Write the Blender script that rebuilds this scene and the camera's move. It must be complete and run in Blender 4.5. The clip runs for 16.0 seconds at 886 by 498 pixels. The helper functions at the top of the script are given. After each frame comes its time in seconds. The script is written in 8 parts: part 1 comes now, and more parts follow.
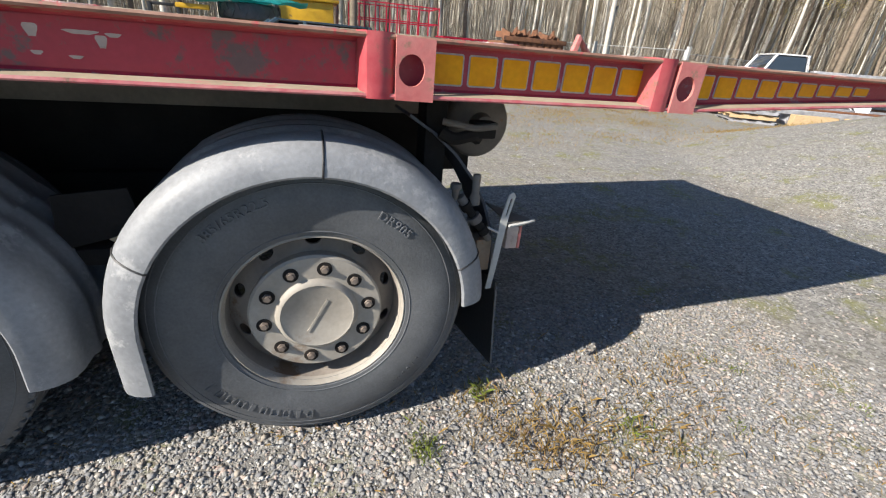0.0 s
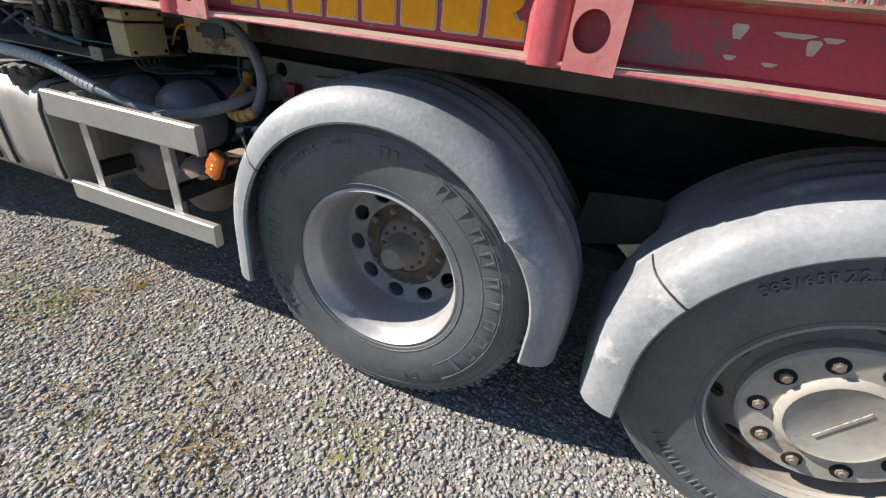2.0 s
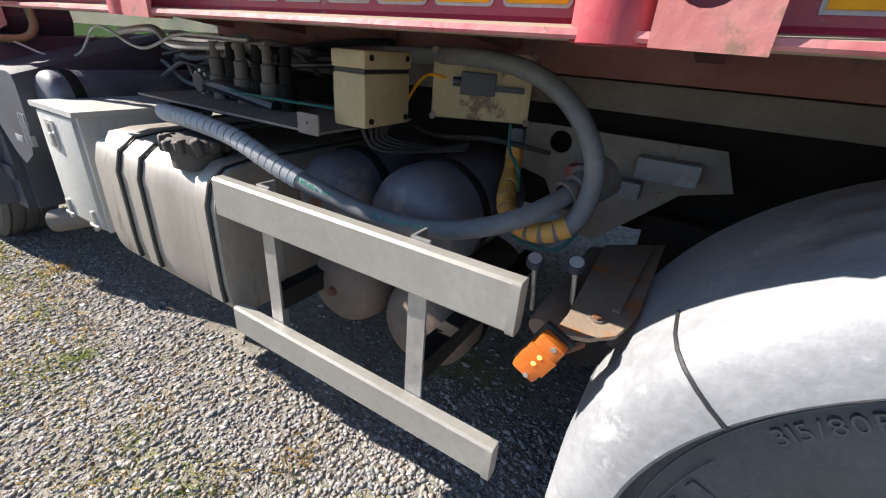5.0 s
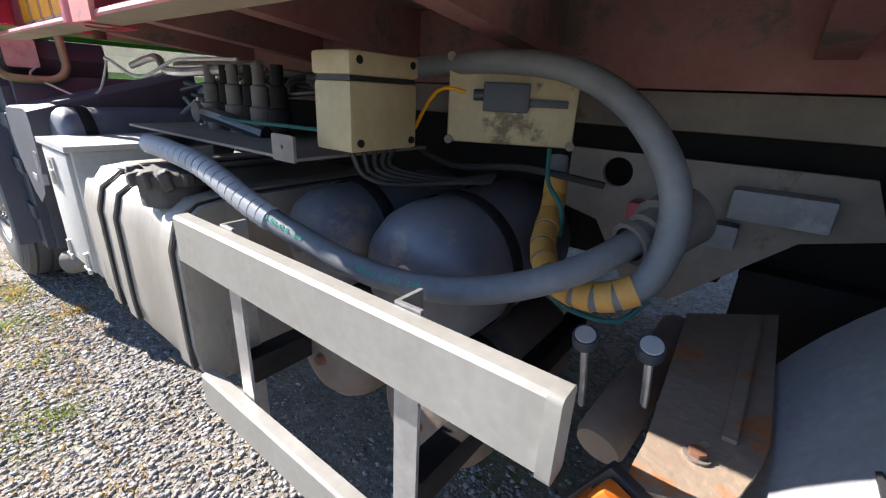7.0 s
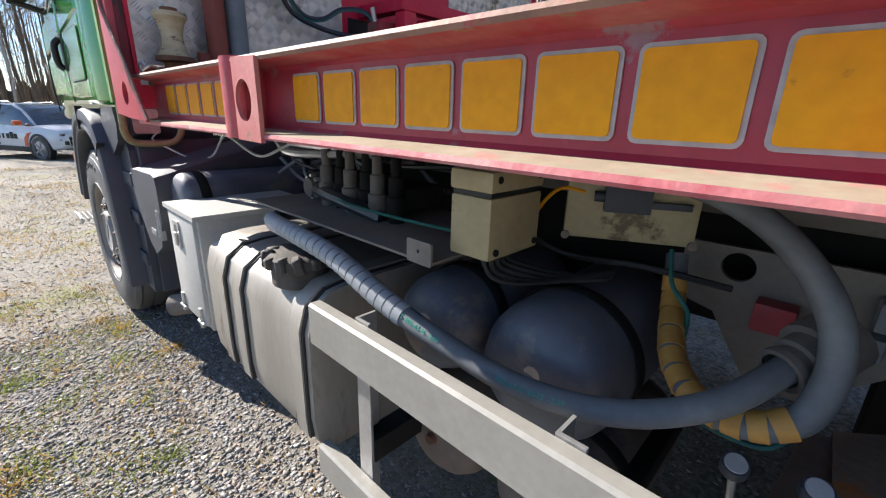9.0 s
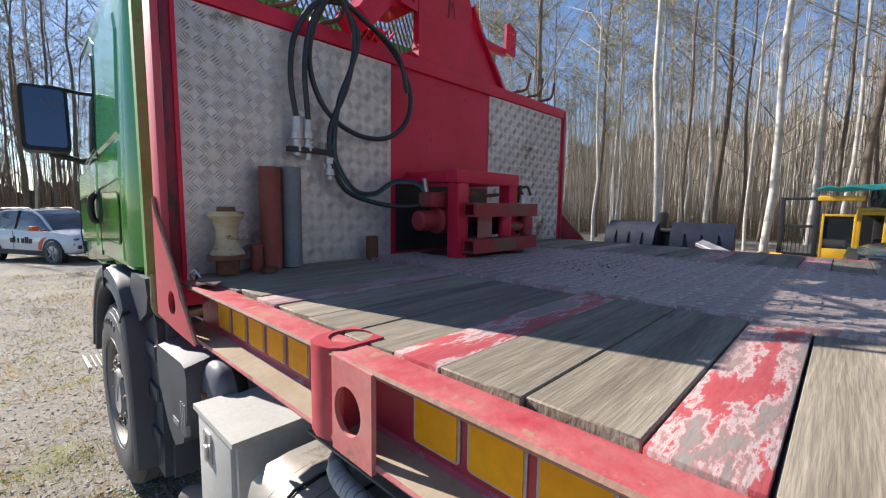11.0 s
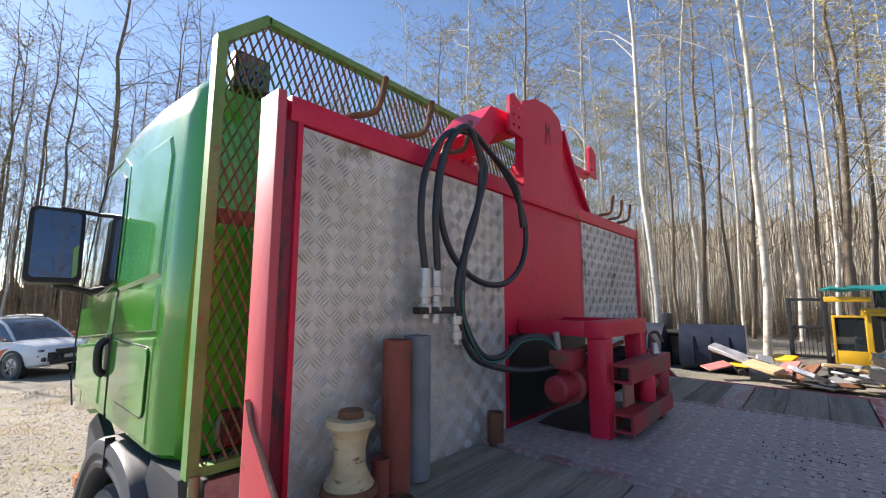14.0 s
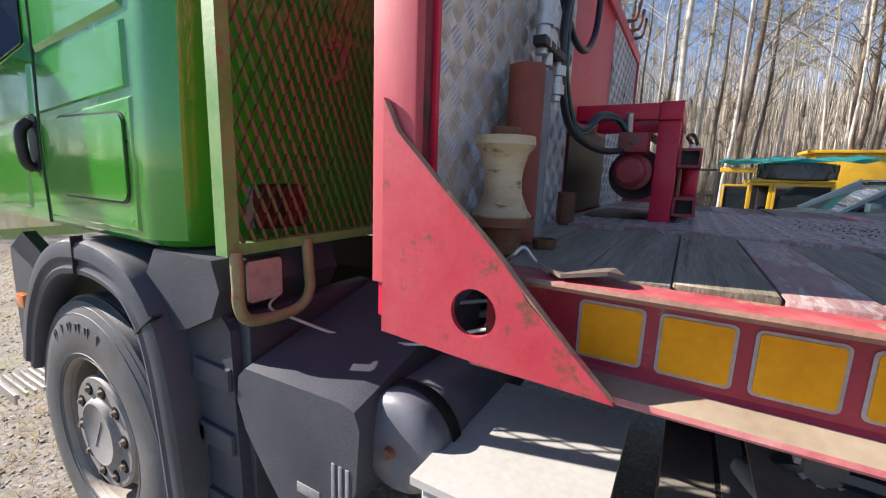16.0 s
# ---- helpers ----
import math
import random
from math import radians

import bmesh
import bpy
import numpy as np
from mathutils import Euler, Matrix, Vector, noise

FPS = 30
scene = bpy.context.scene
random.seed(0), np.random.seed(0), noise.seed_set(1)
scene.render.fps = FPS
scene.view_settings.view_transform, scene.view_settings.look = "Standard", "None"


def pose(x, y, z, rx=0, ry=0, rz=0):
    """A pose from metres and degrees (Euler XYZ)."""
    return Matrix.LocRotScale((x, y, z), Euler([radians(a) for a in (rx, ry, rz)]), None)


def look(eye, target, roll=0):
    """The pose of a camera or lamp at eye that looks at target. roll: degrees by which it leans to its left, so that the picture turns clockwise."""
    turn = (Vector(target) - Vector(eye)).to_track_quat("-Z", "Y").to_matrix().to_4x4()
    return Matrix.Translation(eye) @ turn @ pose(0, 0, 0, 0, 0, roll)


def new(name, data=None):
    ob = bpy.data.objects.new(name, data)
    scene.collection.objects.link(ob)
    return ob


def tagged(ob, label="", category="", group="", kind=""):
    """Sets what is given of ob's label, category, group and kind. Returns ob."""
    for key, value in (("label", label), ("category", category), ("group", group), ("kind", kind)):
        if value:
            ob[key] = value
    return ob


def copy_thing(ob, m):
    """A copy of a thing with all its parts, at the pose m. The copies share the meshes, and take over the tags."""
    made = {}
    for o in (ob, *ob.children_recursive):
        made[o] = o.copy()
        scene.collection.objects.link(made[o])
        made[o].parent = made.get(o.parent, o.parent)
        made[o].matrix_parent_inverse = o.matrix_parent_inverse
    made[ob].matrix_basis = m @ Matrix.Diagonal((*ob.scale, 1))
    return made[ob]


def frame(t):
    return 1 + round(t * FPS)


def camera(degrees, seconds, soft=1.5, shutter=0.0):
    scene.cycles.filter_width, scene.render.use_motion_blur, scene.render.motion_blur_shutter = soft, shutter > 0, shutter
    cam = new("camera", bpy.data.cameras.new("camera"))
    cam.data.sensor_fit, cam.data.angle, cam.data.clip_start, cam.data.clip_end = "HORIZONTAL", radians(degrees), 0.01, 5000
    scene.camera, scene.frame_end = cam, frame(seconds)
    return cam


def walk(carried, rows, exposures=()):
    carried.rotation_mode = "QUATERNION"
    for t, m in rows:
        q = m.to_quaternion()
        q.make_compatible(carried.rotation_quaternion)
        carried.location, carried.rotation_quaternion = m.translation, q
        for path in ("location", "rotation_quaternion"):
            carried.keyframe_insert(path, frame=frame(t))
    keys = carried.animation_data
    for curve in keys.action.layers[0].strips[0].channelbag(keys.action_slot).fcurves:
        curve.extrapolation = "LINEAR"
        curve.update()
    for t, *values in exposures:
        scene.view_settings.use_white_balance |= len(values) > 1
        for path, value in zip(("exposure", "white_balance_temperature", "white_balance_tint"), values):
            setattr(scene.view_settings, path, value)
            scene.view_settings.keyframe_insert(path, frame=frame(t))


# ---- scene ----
cam = camera(93.0, 16.0, 1.2)
PATH = [
    (0, (-0.061, 0.027, 1.378), (0.547, 1.731, 0.525), 4.9),
    (0.5, (-0.246, 0.044, 1.375), (0.069, 1.793, 0.457), 5.0),
    (1, (-0.493, 0.07, 1.368), (-0.486, 1.827, 0.413), 5.4),
    (1.5, (-0.643, 0.153, 1.347), (-0.942, 1.87, 0.367), 5.8),
    (2, (-0.773, 0.224, 1.337), (-1.354, 1.859, 0.343), 6.3),
    (2.5, (-0.992, 0.241, 1.313), (-1.743, 1.819, 0.341), 6.5),
    (3, (-1.291, 0.286, 1.302), (-2.109, 1.854, 0.368), 6.0),
    (3.5, (-1.519, 0.37, 1.298), (-2.353, 1.946, 0.392), 5.6),
    (4, (-1.695, 0.47, 1.292), (-2.528, 2.047, 0.385), 5.0),
    (6.5, (-2.007, 0.918, 1.147), (-3.091, 2.432, 0.417), 3.5),
    (7, (-2.004, 0.94, 1.153), (-3.133, 2.44, 0.463), 2.8),
    (7.5, (-2.019, 0.936, 1.177), (-3.191, 2.419, 0.523), 2.5),
    (8, (-2.048, 0.919, 1.207), (-3.263, 2.368, 0.557), 2.2),
    (8.5, (-2.064, 0.891, 1.246), (-3.326, 2.303, 0.601), 1.9),
    (9, (-2.139, 0.842, 1.305), (-3.446, 2.23, 0.7), 1.7),
    (9.5, (-2.291, 0.835, 1.46), (-3.641, 2.214, 0.935), 1.2),
    (10, (-2.35, 0.82, 1.59), (-3.744, 2.195, 1.18), 0.6),
    (12.5, (-2.903, 0.929, 1.677), (-4.178, 2.469, 1.719), -0.5),
    (13, (-3.055, 0.938, 1.724), (-4.304, 2.496, 1.845), -1.0),
    (13.5, (-3.12, 0.88, 1.827), (-4.365, 2.431, 2.039), -1.4),
    (14, (-3.163, 0.764, 1.871), (-4.473, 2.256, 2.112), 0.2),
    (14.5, (-3.221, 0.687, 1.831), (-4.603, 2.129, 1.939), 1.5),
    (15, (-3.291, 0.631, 1.702), (-4.653, 2.094, 1.626), 2.5),
    (15.5, (-3.464, 0.627, 1.591), (-4.694, 2.19, 1.382), 2.6),
    (16, (-3.66, 0.64, 1.547), (-4.638, 2.349, 1.194), 2.1),
]
walk(cam, [(t, look(eye, target, roll)) for t, eye, target, roll in PATH],
     [(0, 1.04, 6500, 10), (2.0, 1.14, 6500, 11), (3.0, 1.28, 6500, 11), (4.2, 1.28, 6600, 11), (6.3, 1.86, 6250, 15), (8.4, 1.7, 6250, 13), (9.4, 1.16, 6400, 13), (10.2, 1.02, 6400, 13), (12.3, 1.5, 6650, 14), (13.3, 1.68, 6900, 13), (14.5, 1.32, 6600, 14), (15.2, 1.34, 6500, 15), (16, 1.36, 6650, 16)])

# ---- sky, sun, exposure ----
world = bpy.data.worlds.new("sky")
scene.world = world
world.use_nodes = True
wn = world.node_tree.nodes
SUN = Vector((-1.53, -0.4, 1.0)).normalized()
sky = wn.new("ShaderNodeTexSky")
sky.sky_type, sky.sun_disc = "NISHITA", False
sky.sun_elevation = math.asin(SUN.z)
sky.sun_rotation = math.atan2(SUN.x, SUN.y)
sky.air_density, sky.dust_density, sky.ozone_density, sky.altitude = 1.0, 0.2, 3.5, 600
wn["Background"].inputs["Strength"].default_value = 0.078
world.node_tree.links.new(sky.outputs[0], wn["Background"].inputs["Color"])
sun_data = bpy.data.lights.new("sun", "SUN")
sun_data.energy, sun_data.angle, sun_data.color = 4.9, radians(0.5), (1.0, 0.935, 0.84)
sun = new("sun", sun_data)
sun.matrix_world = look(SUN * 40, (0, 0, 0))

# ---- materials ----


def material(name, ramp, scale=6.0, rough=0.6, metal=0.0, bump=0.15, fine=60.0, coat=0.0, spots=None, spot_at=0.6, rough_var=0.15,
             island=0.0, stretch=(1, 1, 1), bump_dist=0.01, spot_scale=3.0, spec=0.5, edge=None, grain=0.06):
    """Noise-mottled surface. ramp: colours from dark to light; spots: colour of worn or dirty patches."""
    m = bpy.data.materials.new(name)
    m.use_nodes = True
    nt = m.node_tree
    n, l = nt.nodes, nt.links
    b = n["Principled BSDF"]
    co = n.new("ShaderNodeTexCoord")
    mp = n.new("ShaderNodeMapping")
    mp.inputs["Scale"].default_value = stretch
    l.new(co.outputs["Object"], mp.inputs["Vector"])
    n1 = n.new("ShaderNodeTexNoise")
    n1.inputs["Scale"].default_value, n1.inputs["Detail"].default_value = scale, 8
    n1.inputs["Roughness"].default_value = 0.65
    l.new(mp.outputs[0], n1.inputs["Vector"])
    cr = n.new("ShaderNodeValToRGB")
    e = cr.color_ramp.elements
    while len(e) < len(ramp):
        e.new(0.5)
    for i, c in enumerate(ramp):
        e[i].position = 0.3 + 0.4 * i / max(1, len(ramp) - 1)
        e[i].color = (*c, 1)
    l.new(n1.outputs["Fac"], cr.inputs["Fac"])
    col = cr.outputs["Color"]
    n2 = n.new("ShaderNodeTexNoise")
    n2.inputs["Scale"].default_value, n2.inputs["Detail"].default_value = fine, 6
    l.new(mp.outputs[0], n2.inputs["Vector"])
    if spots:
        n3 = n.new("ShaderNodeTexNoise")
        n3.inputs["Scale"].default_value, n3.inputs["Detail"].default_value = spot_scale, 10
        n3.inputs["Roughness"].default_value = 0.72
        l.new(mp.outputs[0], n3.inputs["Vector"])
        r3 = n.new("ShaderNodeValToRGB")
        r3.color_ramp.elements[0].position, r3.color_ramp.elements[1].position = spot_at, spot_at + 0.06
        l.new(n3.outputs["Fac"], r3.inputs["Fac"])
        mx = n.new("ShaderNodeMixRGB")
        mx.inputs[2].default_value = (*spots, 1)
        l.new(r3.outputs["Color"], mx.inputs[0])
        l.new(col, mx.inputs[1])
        col = mx.outputs[0]
        if edge:
            r4 = n.new("ShaderNodeValToRGB")
            e4 = r4.color_ramp.elements
            e4[0].position, e4[1].position = spot_at - 0.03, spot_at + 0.035
            e4[0].color = e4[1].color = (0, 0, 0, 1)
            for at in (spot_at - 0.008, spot_at + 0.012):
                q = e4.new(at)
                q.color = (1, 1, 1, 1)
            l.new(n3.outputs["Fac"], r4.inputs["Fac"])
            m4 = n.new("ShaderNodeMixRGB")
            m4.inputs[2].default_value = (*edge, 1)
            l.new(r4.outputs["Color"], m4.inputs[0])
            l.new(col, m4.inputs[1])
            col = m4.outputs[0]
    if island:
        ge = n.new("ShaderNodeNewGeometry")
        oi = n.new("ShaderNodeObjectInfo")
        ad = n.new("ShaderNodeMath")
        ad.operation = "ADD"
        l.new(ge.outputs["Random Per Island"], ad.inputs[0])
        l.new(oi.outputs["Random"], ad.inputs[1])
        fr = n.new("ShaderNodeMath")
        fr.operation = "FRACT"
        l.new(ad.outputs[0], fr.inputs[0])
        mr = n.new("ShaderNodeMapRange")
        mr.inputs["To Min"].default_value, mr.inputs["To Max"].default_value = 1 - island, 1 + island
        l.new(fr.outputs[0], mr.inputs["Value"])
        hs = n.new("ShaderNodeHueSaturation")
        l.new(mr.outputs[0], hs.inputs["Value"])
        l.new(col, hs.inputs["Color"])
        col = hs.outputs[0]
    gv = n.new("ShaderNodeMapRange")
    gv.inputs["From Min"].default_value, gv.inputs["From Max"].default_value = 0.3, 0.7
    gv.inputs["To Min"].default_value, gv.inputs["To Max"].default_value = 1 - grain, 1 + grain
    l.new(n2.outputs["Fac"], gv.inputs["Value"])
    gh = n.new("ShaderNodeHueSaturation")
    l.new(gv.outputs[0], gh.inputs["Value"])
    l.new(col, gh.inputs["Color"])
    col = gh.outputs[0]
    l.new(col, b.inputs["Base Color"])
    rr = n.new("ShaderNodeMapRange")
    rr.inputs["To Min"].default_value, rr.inputs["To Max"].default_value = max(0.03, rough - rough_var), min(1, rough + rough_var)
    l.new(n1.outputs["Fac"], rr.inputs["Value"])
    l.new(rr.outputs[0], b.inputs["Roughness"])
    b.inputs["Metallic"].default_value = metal
    b.inputs["Specular IOR Level"].default_value = spec
    b.inputs["Coat Weight"].default_value = coat
    b.inputs["Coat Roughness"].default_value = 0.12
    if bump:
        bp = n.new("ShaderNodeBump")
        bp.inputs["Strength"].default_value, bp.inputs["Distance"].default_value = bump, bump_dist
        l.new(n2.outputs["Fac"], bp.inputs["Height"])
        l.new(bp.outputs[0], b.inputs["Normal"])
    return m


RUBBER = material("tyre_rubber", [(0.06, 0.064, 0.068), (0.12, 0.125, 0.132)], 4, 0.6, bump=0.12, fine=120, spots=(0.15, 0.15, 0.148), spot_at=0.63, spot_scale=3.2, grain=0.12)
RUBBER_LETTER = material("raised_rubber", [(0.085, 0.09, 0.097), (0.14, 0.146, 0.155)], 8, 0.6, bump=0.05)
PLASTIC = material("faded_grey_plastic", [(0.165, 0.173, 0.185), (0.275, 0.283, 0.295)], 4, 0.55, bump=0.12, fine=70, spots=(0.31, 0.313, 0.318), spot_at=0.57, spot_scale=7, grain=0.1)
PLASTIC_DARK = material("dark_grey_plastic", [(0.034, 0.04, 0.055), (0.066, 0.075, 0.095)], 3, 0.5, bump=0.1, fine=140)
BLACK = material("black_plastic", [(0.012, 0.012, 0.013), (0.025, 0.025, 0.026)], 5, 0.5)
CHASSIS = material("dirty_black_chassis", [(0.01, 0.009, 0.0085), (0.024, 0.021, 0.019)], 6, 0.85, spots=(0.05, 0.038, 0.03), spot_at=0.62, spec=0.2)
DUSTY = material("dust_covered_steel", [(0.1, 0.088, 0.078), (0.21, 0.185, 0.16)], 5, 0.85, bump=0.2, spots=(0.22, 0.12, 0.065), spot_at=0.62, spot_scale=5)
FLANGE = material("bleached_dusty_flange", [(0.27, 0.215, 0.15), (0.36, 0.305, 0.225)], 7, 0.85, spec=0.2, bump=0.1, spots=(0.4, 0.2, 0.17), spot_at=0.6, spot_scale=6)
FLANGE_LIP = material("chipped_pink_lip", [(0.42, 0.06, 0.08), (0.52, 0.25, 0.23)], 12, 0.5, bump=0.15, spots=(0.2, 0.1, 0.07), spot_at=0.6, spot_scale=16)
RUST_LIP = material("rust_brown_lip", [(0.2, 0.1, 0.07), (0.36, 0.2, 0.14)], 12, 0.65, bump=0.2, spots=(0.42, 0.06, 0.07), spot_at=0.58, spot_scale=10)
TOPFLANGE = material("rubbed_red_flange", [(0.4, 0.03, 0.05), (0.47, 0.17, 0.16)], 11, 0.8, spec=0.2, bump=0.15, spots=(0.36, 0.22, 0.14), spot_at=0.555, spot_scale=12)
RED = material("worn_red_paint", [(0.27, 0.011, 0.03), (0.385, 0.028, 0.053)], 7, 0.45, bump=0.12, spots=(0.27, 0.14, 0.17), spot_at=0.585, spot_scale=11, coat=0.12)
RED_CLEAN = material("red_paint", [(0.53, 0.011, 0.04), (0.66, 0.022, 0.07)], 4, 0.4, bump=0.06, spots=(0.22, 0.035, 0.04), spot_at=0.62, spot_scale=9, coat=0.12, spec=0.3)
RED_WORN = material("scraped_red_paint", [(0.26, 0.02, 0.03), (0.4, 0.03, 0.045)], 5, 0.5, bump=0.12, spots=(0.17, 0.085, 0.06), spot_at=0.52, spot_scale=4.5)
RED_PINK = material("sun_bleached_red_paint", [(0.48, 0.1, 0.1), (0.56, 0.25, 0.22)], 6, 0.5, bump=0.12, spots=(0.3, 0.17, 0.12), spot_at=0.57, spot_scale=10)
RUST = material("rusty_steel", [(0.1, 0.04, 0.022), (0.24, 0.11, 0.055)], 9, 0.85, bump=0.3, spots=(0.06, 0.035, 0.03), spot_at=0.57)
YELLOW = material("yellow_reflective_tape", [(0.72, 0.29, 0.002), (0.8, 0.36, 0.005)], 12, 0.55, bump=0.05, spots=(0.42, 0.2, 0.03), spot_at=0.66, spot_scale=17, spec=0.25)
TAPE_EDGE = material("grey_tape_edge", [(0.33, 0.3, 0.3), (0.45, 0.42, 0.42)], 30, 0.5)
ALLOY = material("painted_silver_rim", [(0.32, 0.315, 0.31), (0.45, 0.445, 0.44)], 5, 0.42, metal=0.4, bump=0.06, spots=(0.3, 0.27, 0.23), spot_at=0.62, spot_scale=6)
RIM_BEIGE = material("dusty_beige_wheel_paint", [(0.25, 0.225, 0.19), (0.36, 0.33, 0.285)], 5, 0.6, bump=0.08, spots=(0.25, 0.19, 0.14), spot_at=0.63)
RIM_DARK = material("dusty_grey_wheel_disc", [(0.17, 0.17, 0.17), (0.27, 0.265, 0.26)], 6, 0.6, bump=0.08)
STEEL = material("bare_steel", [(0.42, 0.42, 0.42), (0.6, 0.59, 0.58)], 12, 0.36, metal=0.7)
STUD = material("polished_tread_stud", [(0.38, 0.31, 0.3), (0.5, 0.43, 0.41)], 10, 0.4, metal=0.3)
# for the oil stain on the deck, and for the shade put on the drum
OIL_VOID = material("black_oil_and_winch_void", [(0.02, 0.016, 0.018), (0.07, 0.045, 0.05)], 6, 0.5, spots=(0.2, 0.1, 0.1), spot_at=0.6, spot_scale=7)
CAP_BLACK = material("cracked_black_cap", [(0.03, 0.026, 0.022), (0.1, 0.088, 0.075)], 9, 0.75, bump=0.3)
ALU = material("dull_aluminium", [(0.25, 0.23, 0.2), (0.37, 0.345, 0.305)], 3, 0.45, metal=0.3, bump=0.05, stretch=(1, 1, 0.3), spots=(0.2, 0.165, 0.13), spot_at=0.6)
RAIL = material("anodised_side_rail", [(0.25, 0.24, 0.21), (0.32, 0.31, 0.28)], 4, 0.45, metal=0.1, bump=0.04, spots=(0.38, 0.34, 0.28), spot_at=0.66, spot_scale=5)
WHITE = material("grey_white_paint", [(0.38, 0.38, 0.36), (0.48, 0.48, 0.46)], 3, 0.5, bump=0.06, spots=(0.26, 0.235, 0.2), spot_at=0.64, spot_scale=6)
CREAM = material("dirty_cream_enclosure", [(0.36, 0.29, 0.15), (0.5, 0.42, 0.26)], 4, 0.5, bump=0.05, spots=(0.15, 0.11, 0.06), spot_at=0.57, spot_scale=6)
GREEN = material("glossy_green_paint", [(0.024, 0.265, 0.012), (0.035, 0.32, 0.018)], 2, 0.24, bump=0.0, coat=1.0, rough_var=0.05, grain=0.03)
GREEN.node_tree.nodes["Principled BSDF"].inputs["Coat Roughness"].default_value = 0.05
GREEN_WORN = material("rusting_green_paint", [(0.035, 0.11, 0.025), (0.07, 0.18, 0.035)], 7, 0.55, spots=(0.14, 0.085, 0.045), spot_at=0.45, spot_scale=3)
HOSE = material("dusty_rubber_hose", [(0.1, 0.106, 0.113), (0.2, 0.206, 0.213)], 8, 0.6, bump=0.1)
SLEEVE = material("grey_spiral_guard", [(0.3, 0.31, 0.32), (0.42, 0.43, 0.44)], 9, 0.5, bump=0.05)
HOSE_BLACK = material("black_hydraulic_hose", [(0.012, 0.014, 0.018), (0.03, 0.033, 0.04)], 8, 0.38, bump=0.04)
HOSE_GREEN = material("green_hose_print", [(0.03, 0.32, 0.22), (0.04, 0.42, 0.28)], 9, 0.4)
TEAL_LINE = material("dark_teal_air_line", [(0.012, 0.1, 0.09), (0.02, 0.15, 0.13)], 9, 0.5)
ORANGE_WRAP = material("orange_wrap", [(0.5, 0.24, 0.05), (0.62, 0.33, 0.08)], 9, 0.6)
TANK = material("dusty_black_air_tank", [(0.07, 0.077, 0.1), (0.14, 0.148, 0.175)], 4, 0.45, bump=0.12, fine=30, spots=(0.19, 0.165, 0.15), spot_at=0.56, spot_scale=5)
WOOD = material("weathered_planks", [(0.12, 0.1, 0.07), (0.215, 0.185, 0.138), (0.3, 0.262, 0.2)], 3.0, 0.88, bump=0.2, fine=34, stretch=(6.5, 0.35, 3), island=0.22, spots=(0.085, 0.072, 0.058), spot_at=0.6, spot_scale=2.6, grain=0.22)
TREAD = material("grimy_steel_floor", [(0.29, 0.235, 0.22), (0.42, 0.35, 0.325)], 3, 0.55, metal=0.05, grain=0.15, spots=(0.36, 0.14, 0.14), spot_at=0.62, spot_scale=2.5)
CHECKER = material("aluminium_checker_plate", [(0.5, 0.475, 0.44), (0.7, 0.675, 0.64)], 2.5, 0.38, metal=0.4, bump=0.05, spots=(0.27, 0.22, 0.165), spot_at=0.55, spot_scale=2.2, grain=0.12)
PIPE_RED = material("oxide_red_pipe", [(0.2, 0.045, 0.03), (0.3, 0.08, 0.055)], 7, 0.7, bump=0.2, spots=(0.12, 0.07, 0.05), spot_at=0.58)
PIPE_GREY = material("grey_blue_pipe", [(0.15, 0.17, 0.185), (0.22, 0.24, 0.26)], 7, 0.6, bump=0.15)
NYLON = material("worn_cream_nylon", [(0.4, 0.31, 0.16), (0.58, 0.5, 0.34)], 8, 0.55, bump=0.3, fine=30, spots=(0.16, 0.11, 0.06), spot_at=0.56, spot_scale=14, stretch=(1, 1, 2.5))
AMBER = material("amber_lens", [(0.55, 0.11, 0.014), (0.68, 0.17, 0.02)], 20, 0.2, coat=0.5)
BAR = material("worn_red_crossbar", [(0.36, 0.05, 0.06), (0.46, 0.12, 0.12)], 6, 0.55, bump=0.15, spots=(0.25, 0.215, 0.195), spot_at=0.51, spot_scale=6, edge=(0.46, 0.36, 0.34), stretch=(2.2, 0.5, 1))
BAR_GREY = material("rubbed_bare_crossbar", [(0.25, 0.13, 0.125), (0.35, 0.225, 0.21)], 6, 0.55, bump=0.15, spots=(0.31, 0.26, 0.24), spot_at=0.525, spot_scale=5, edge=(0.4, 0.33, 0.31), stretch=(2.6, 0.45, 1), grain=0.2)
GUSSET = material("chipped_red_gusset", [(0.42, 0.016, 0.04), (0.5, 0.075, 0.095)], 5, 0.45, bump=0.04, fine=120, spots=(0.17, 0.06, 0.04), spot_at=0.565, spot_scale=13, coat=0.1)
POST_PINK = material("faded_pink_post", [(0.46, 0.025, 0.06), (0.54, 0.1, 0.12)], 3, 0.5, bump=0.03, stretch=(1, 1, 0.4), spots=(0.5, 0.46, 0.42), spot_at=0.62, spot_scale=7)
POCKET = material("dented_worn_red", [(0.36, 0.02, 0.04), (0.5, 0.12, 0.12)], 6, 0.5, bump=0.3, fine=18, spots=(0.22, 0.09, 0.07), spot_at=0.58, spot_scale=9)
RIM_BROWN = material("brown_dusty_rim_well", [(0.16, 0.135, 0.115), (0.27, 0.235, 0.2)], 6, 0.75, bump=0.12, spots=(0.15, 0.09, 0.05), spot_at=0.6)
STILE = material("scraped_dark_red_stile", [(0.1, 0.012, 0.022), (0.3, 0.012, 0.035)], 4, 0.5, bump=0.15, stretch=(1, 1, 0.25), spots=(0.02, 0.015, 0.017), spot_at=0.5, spot_scale=6)
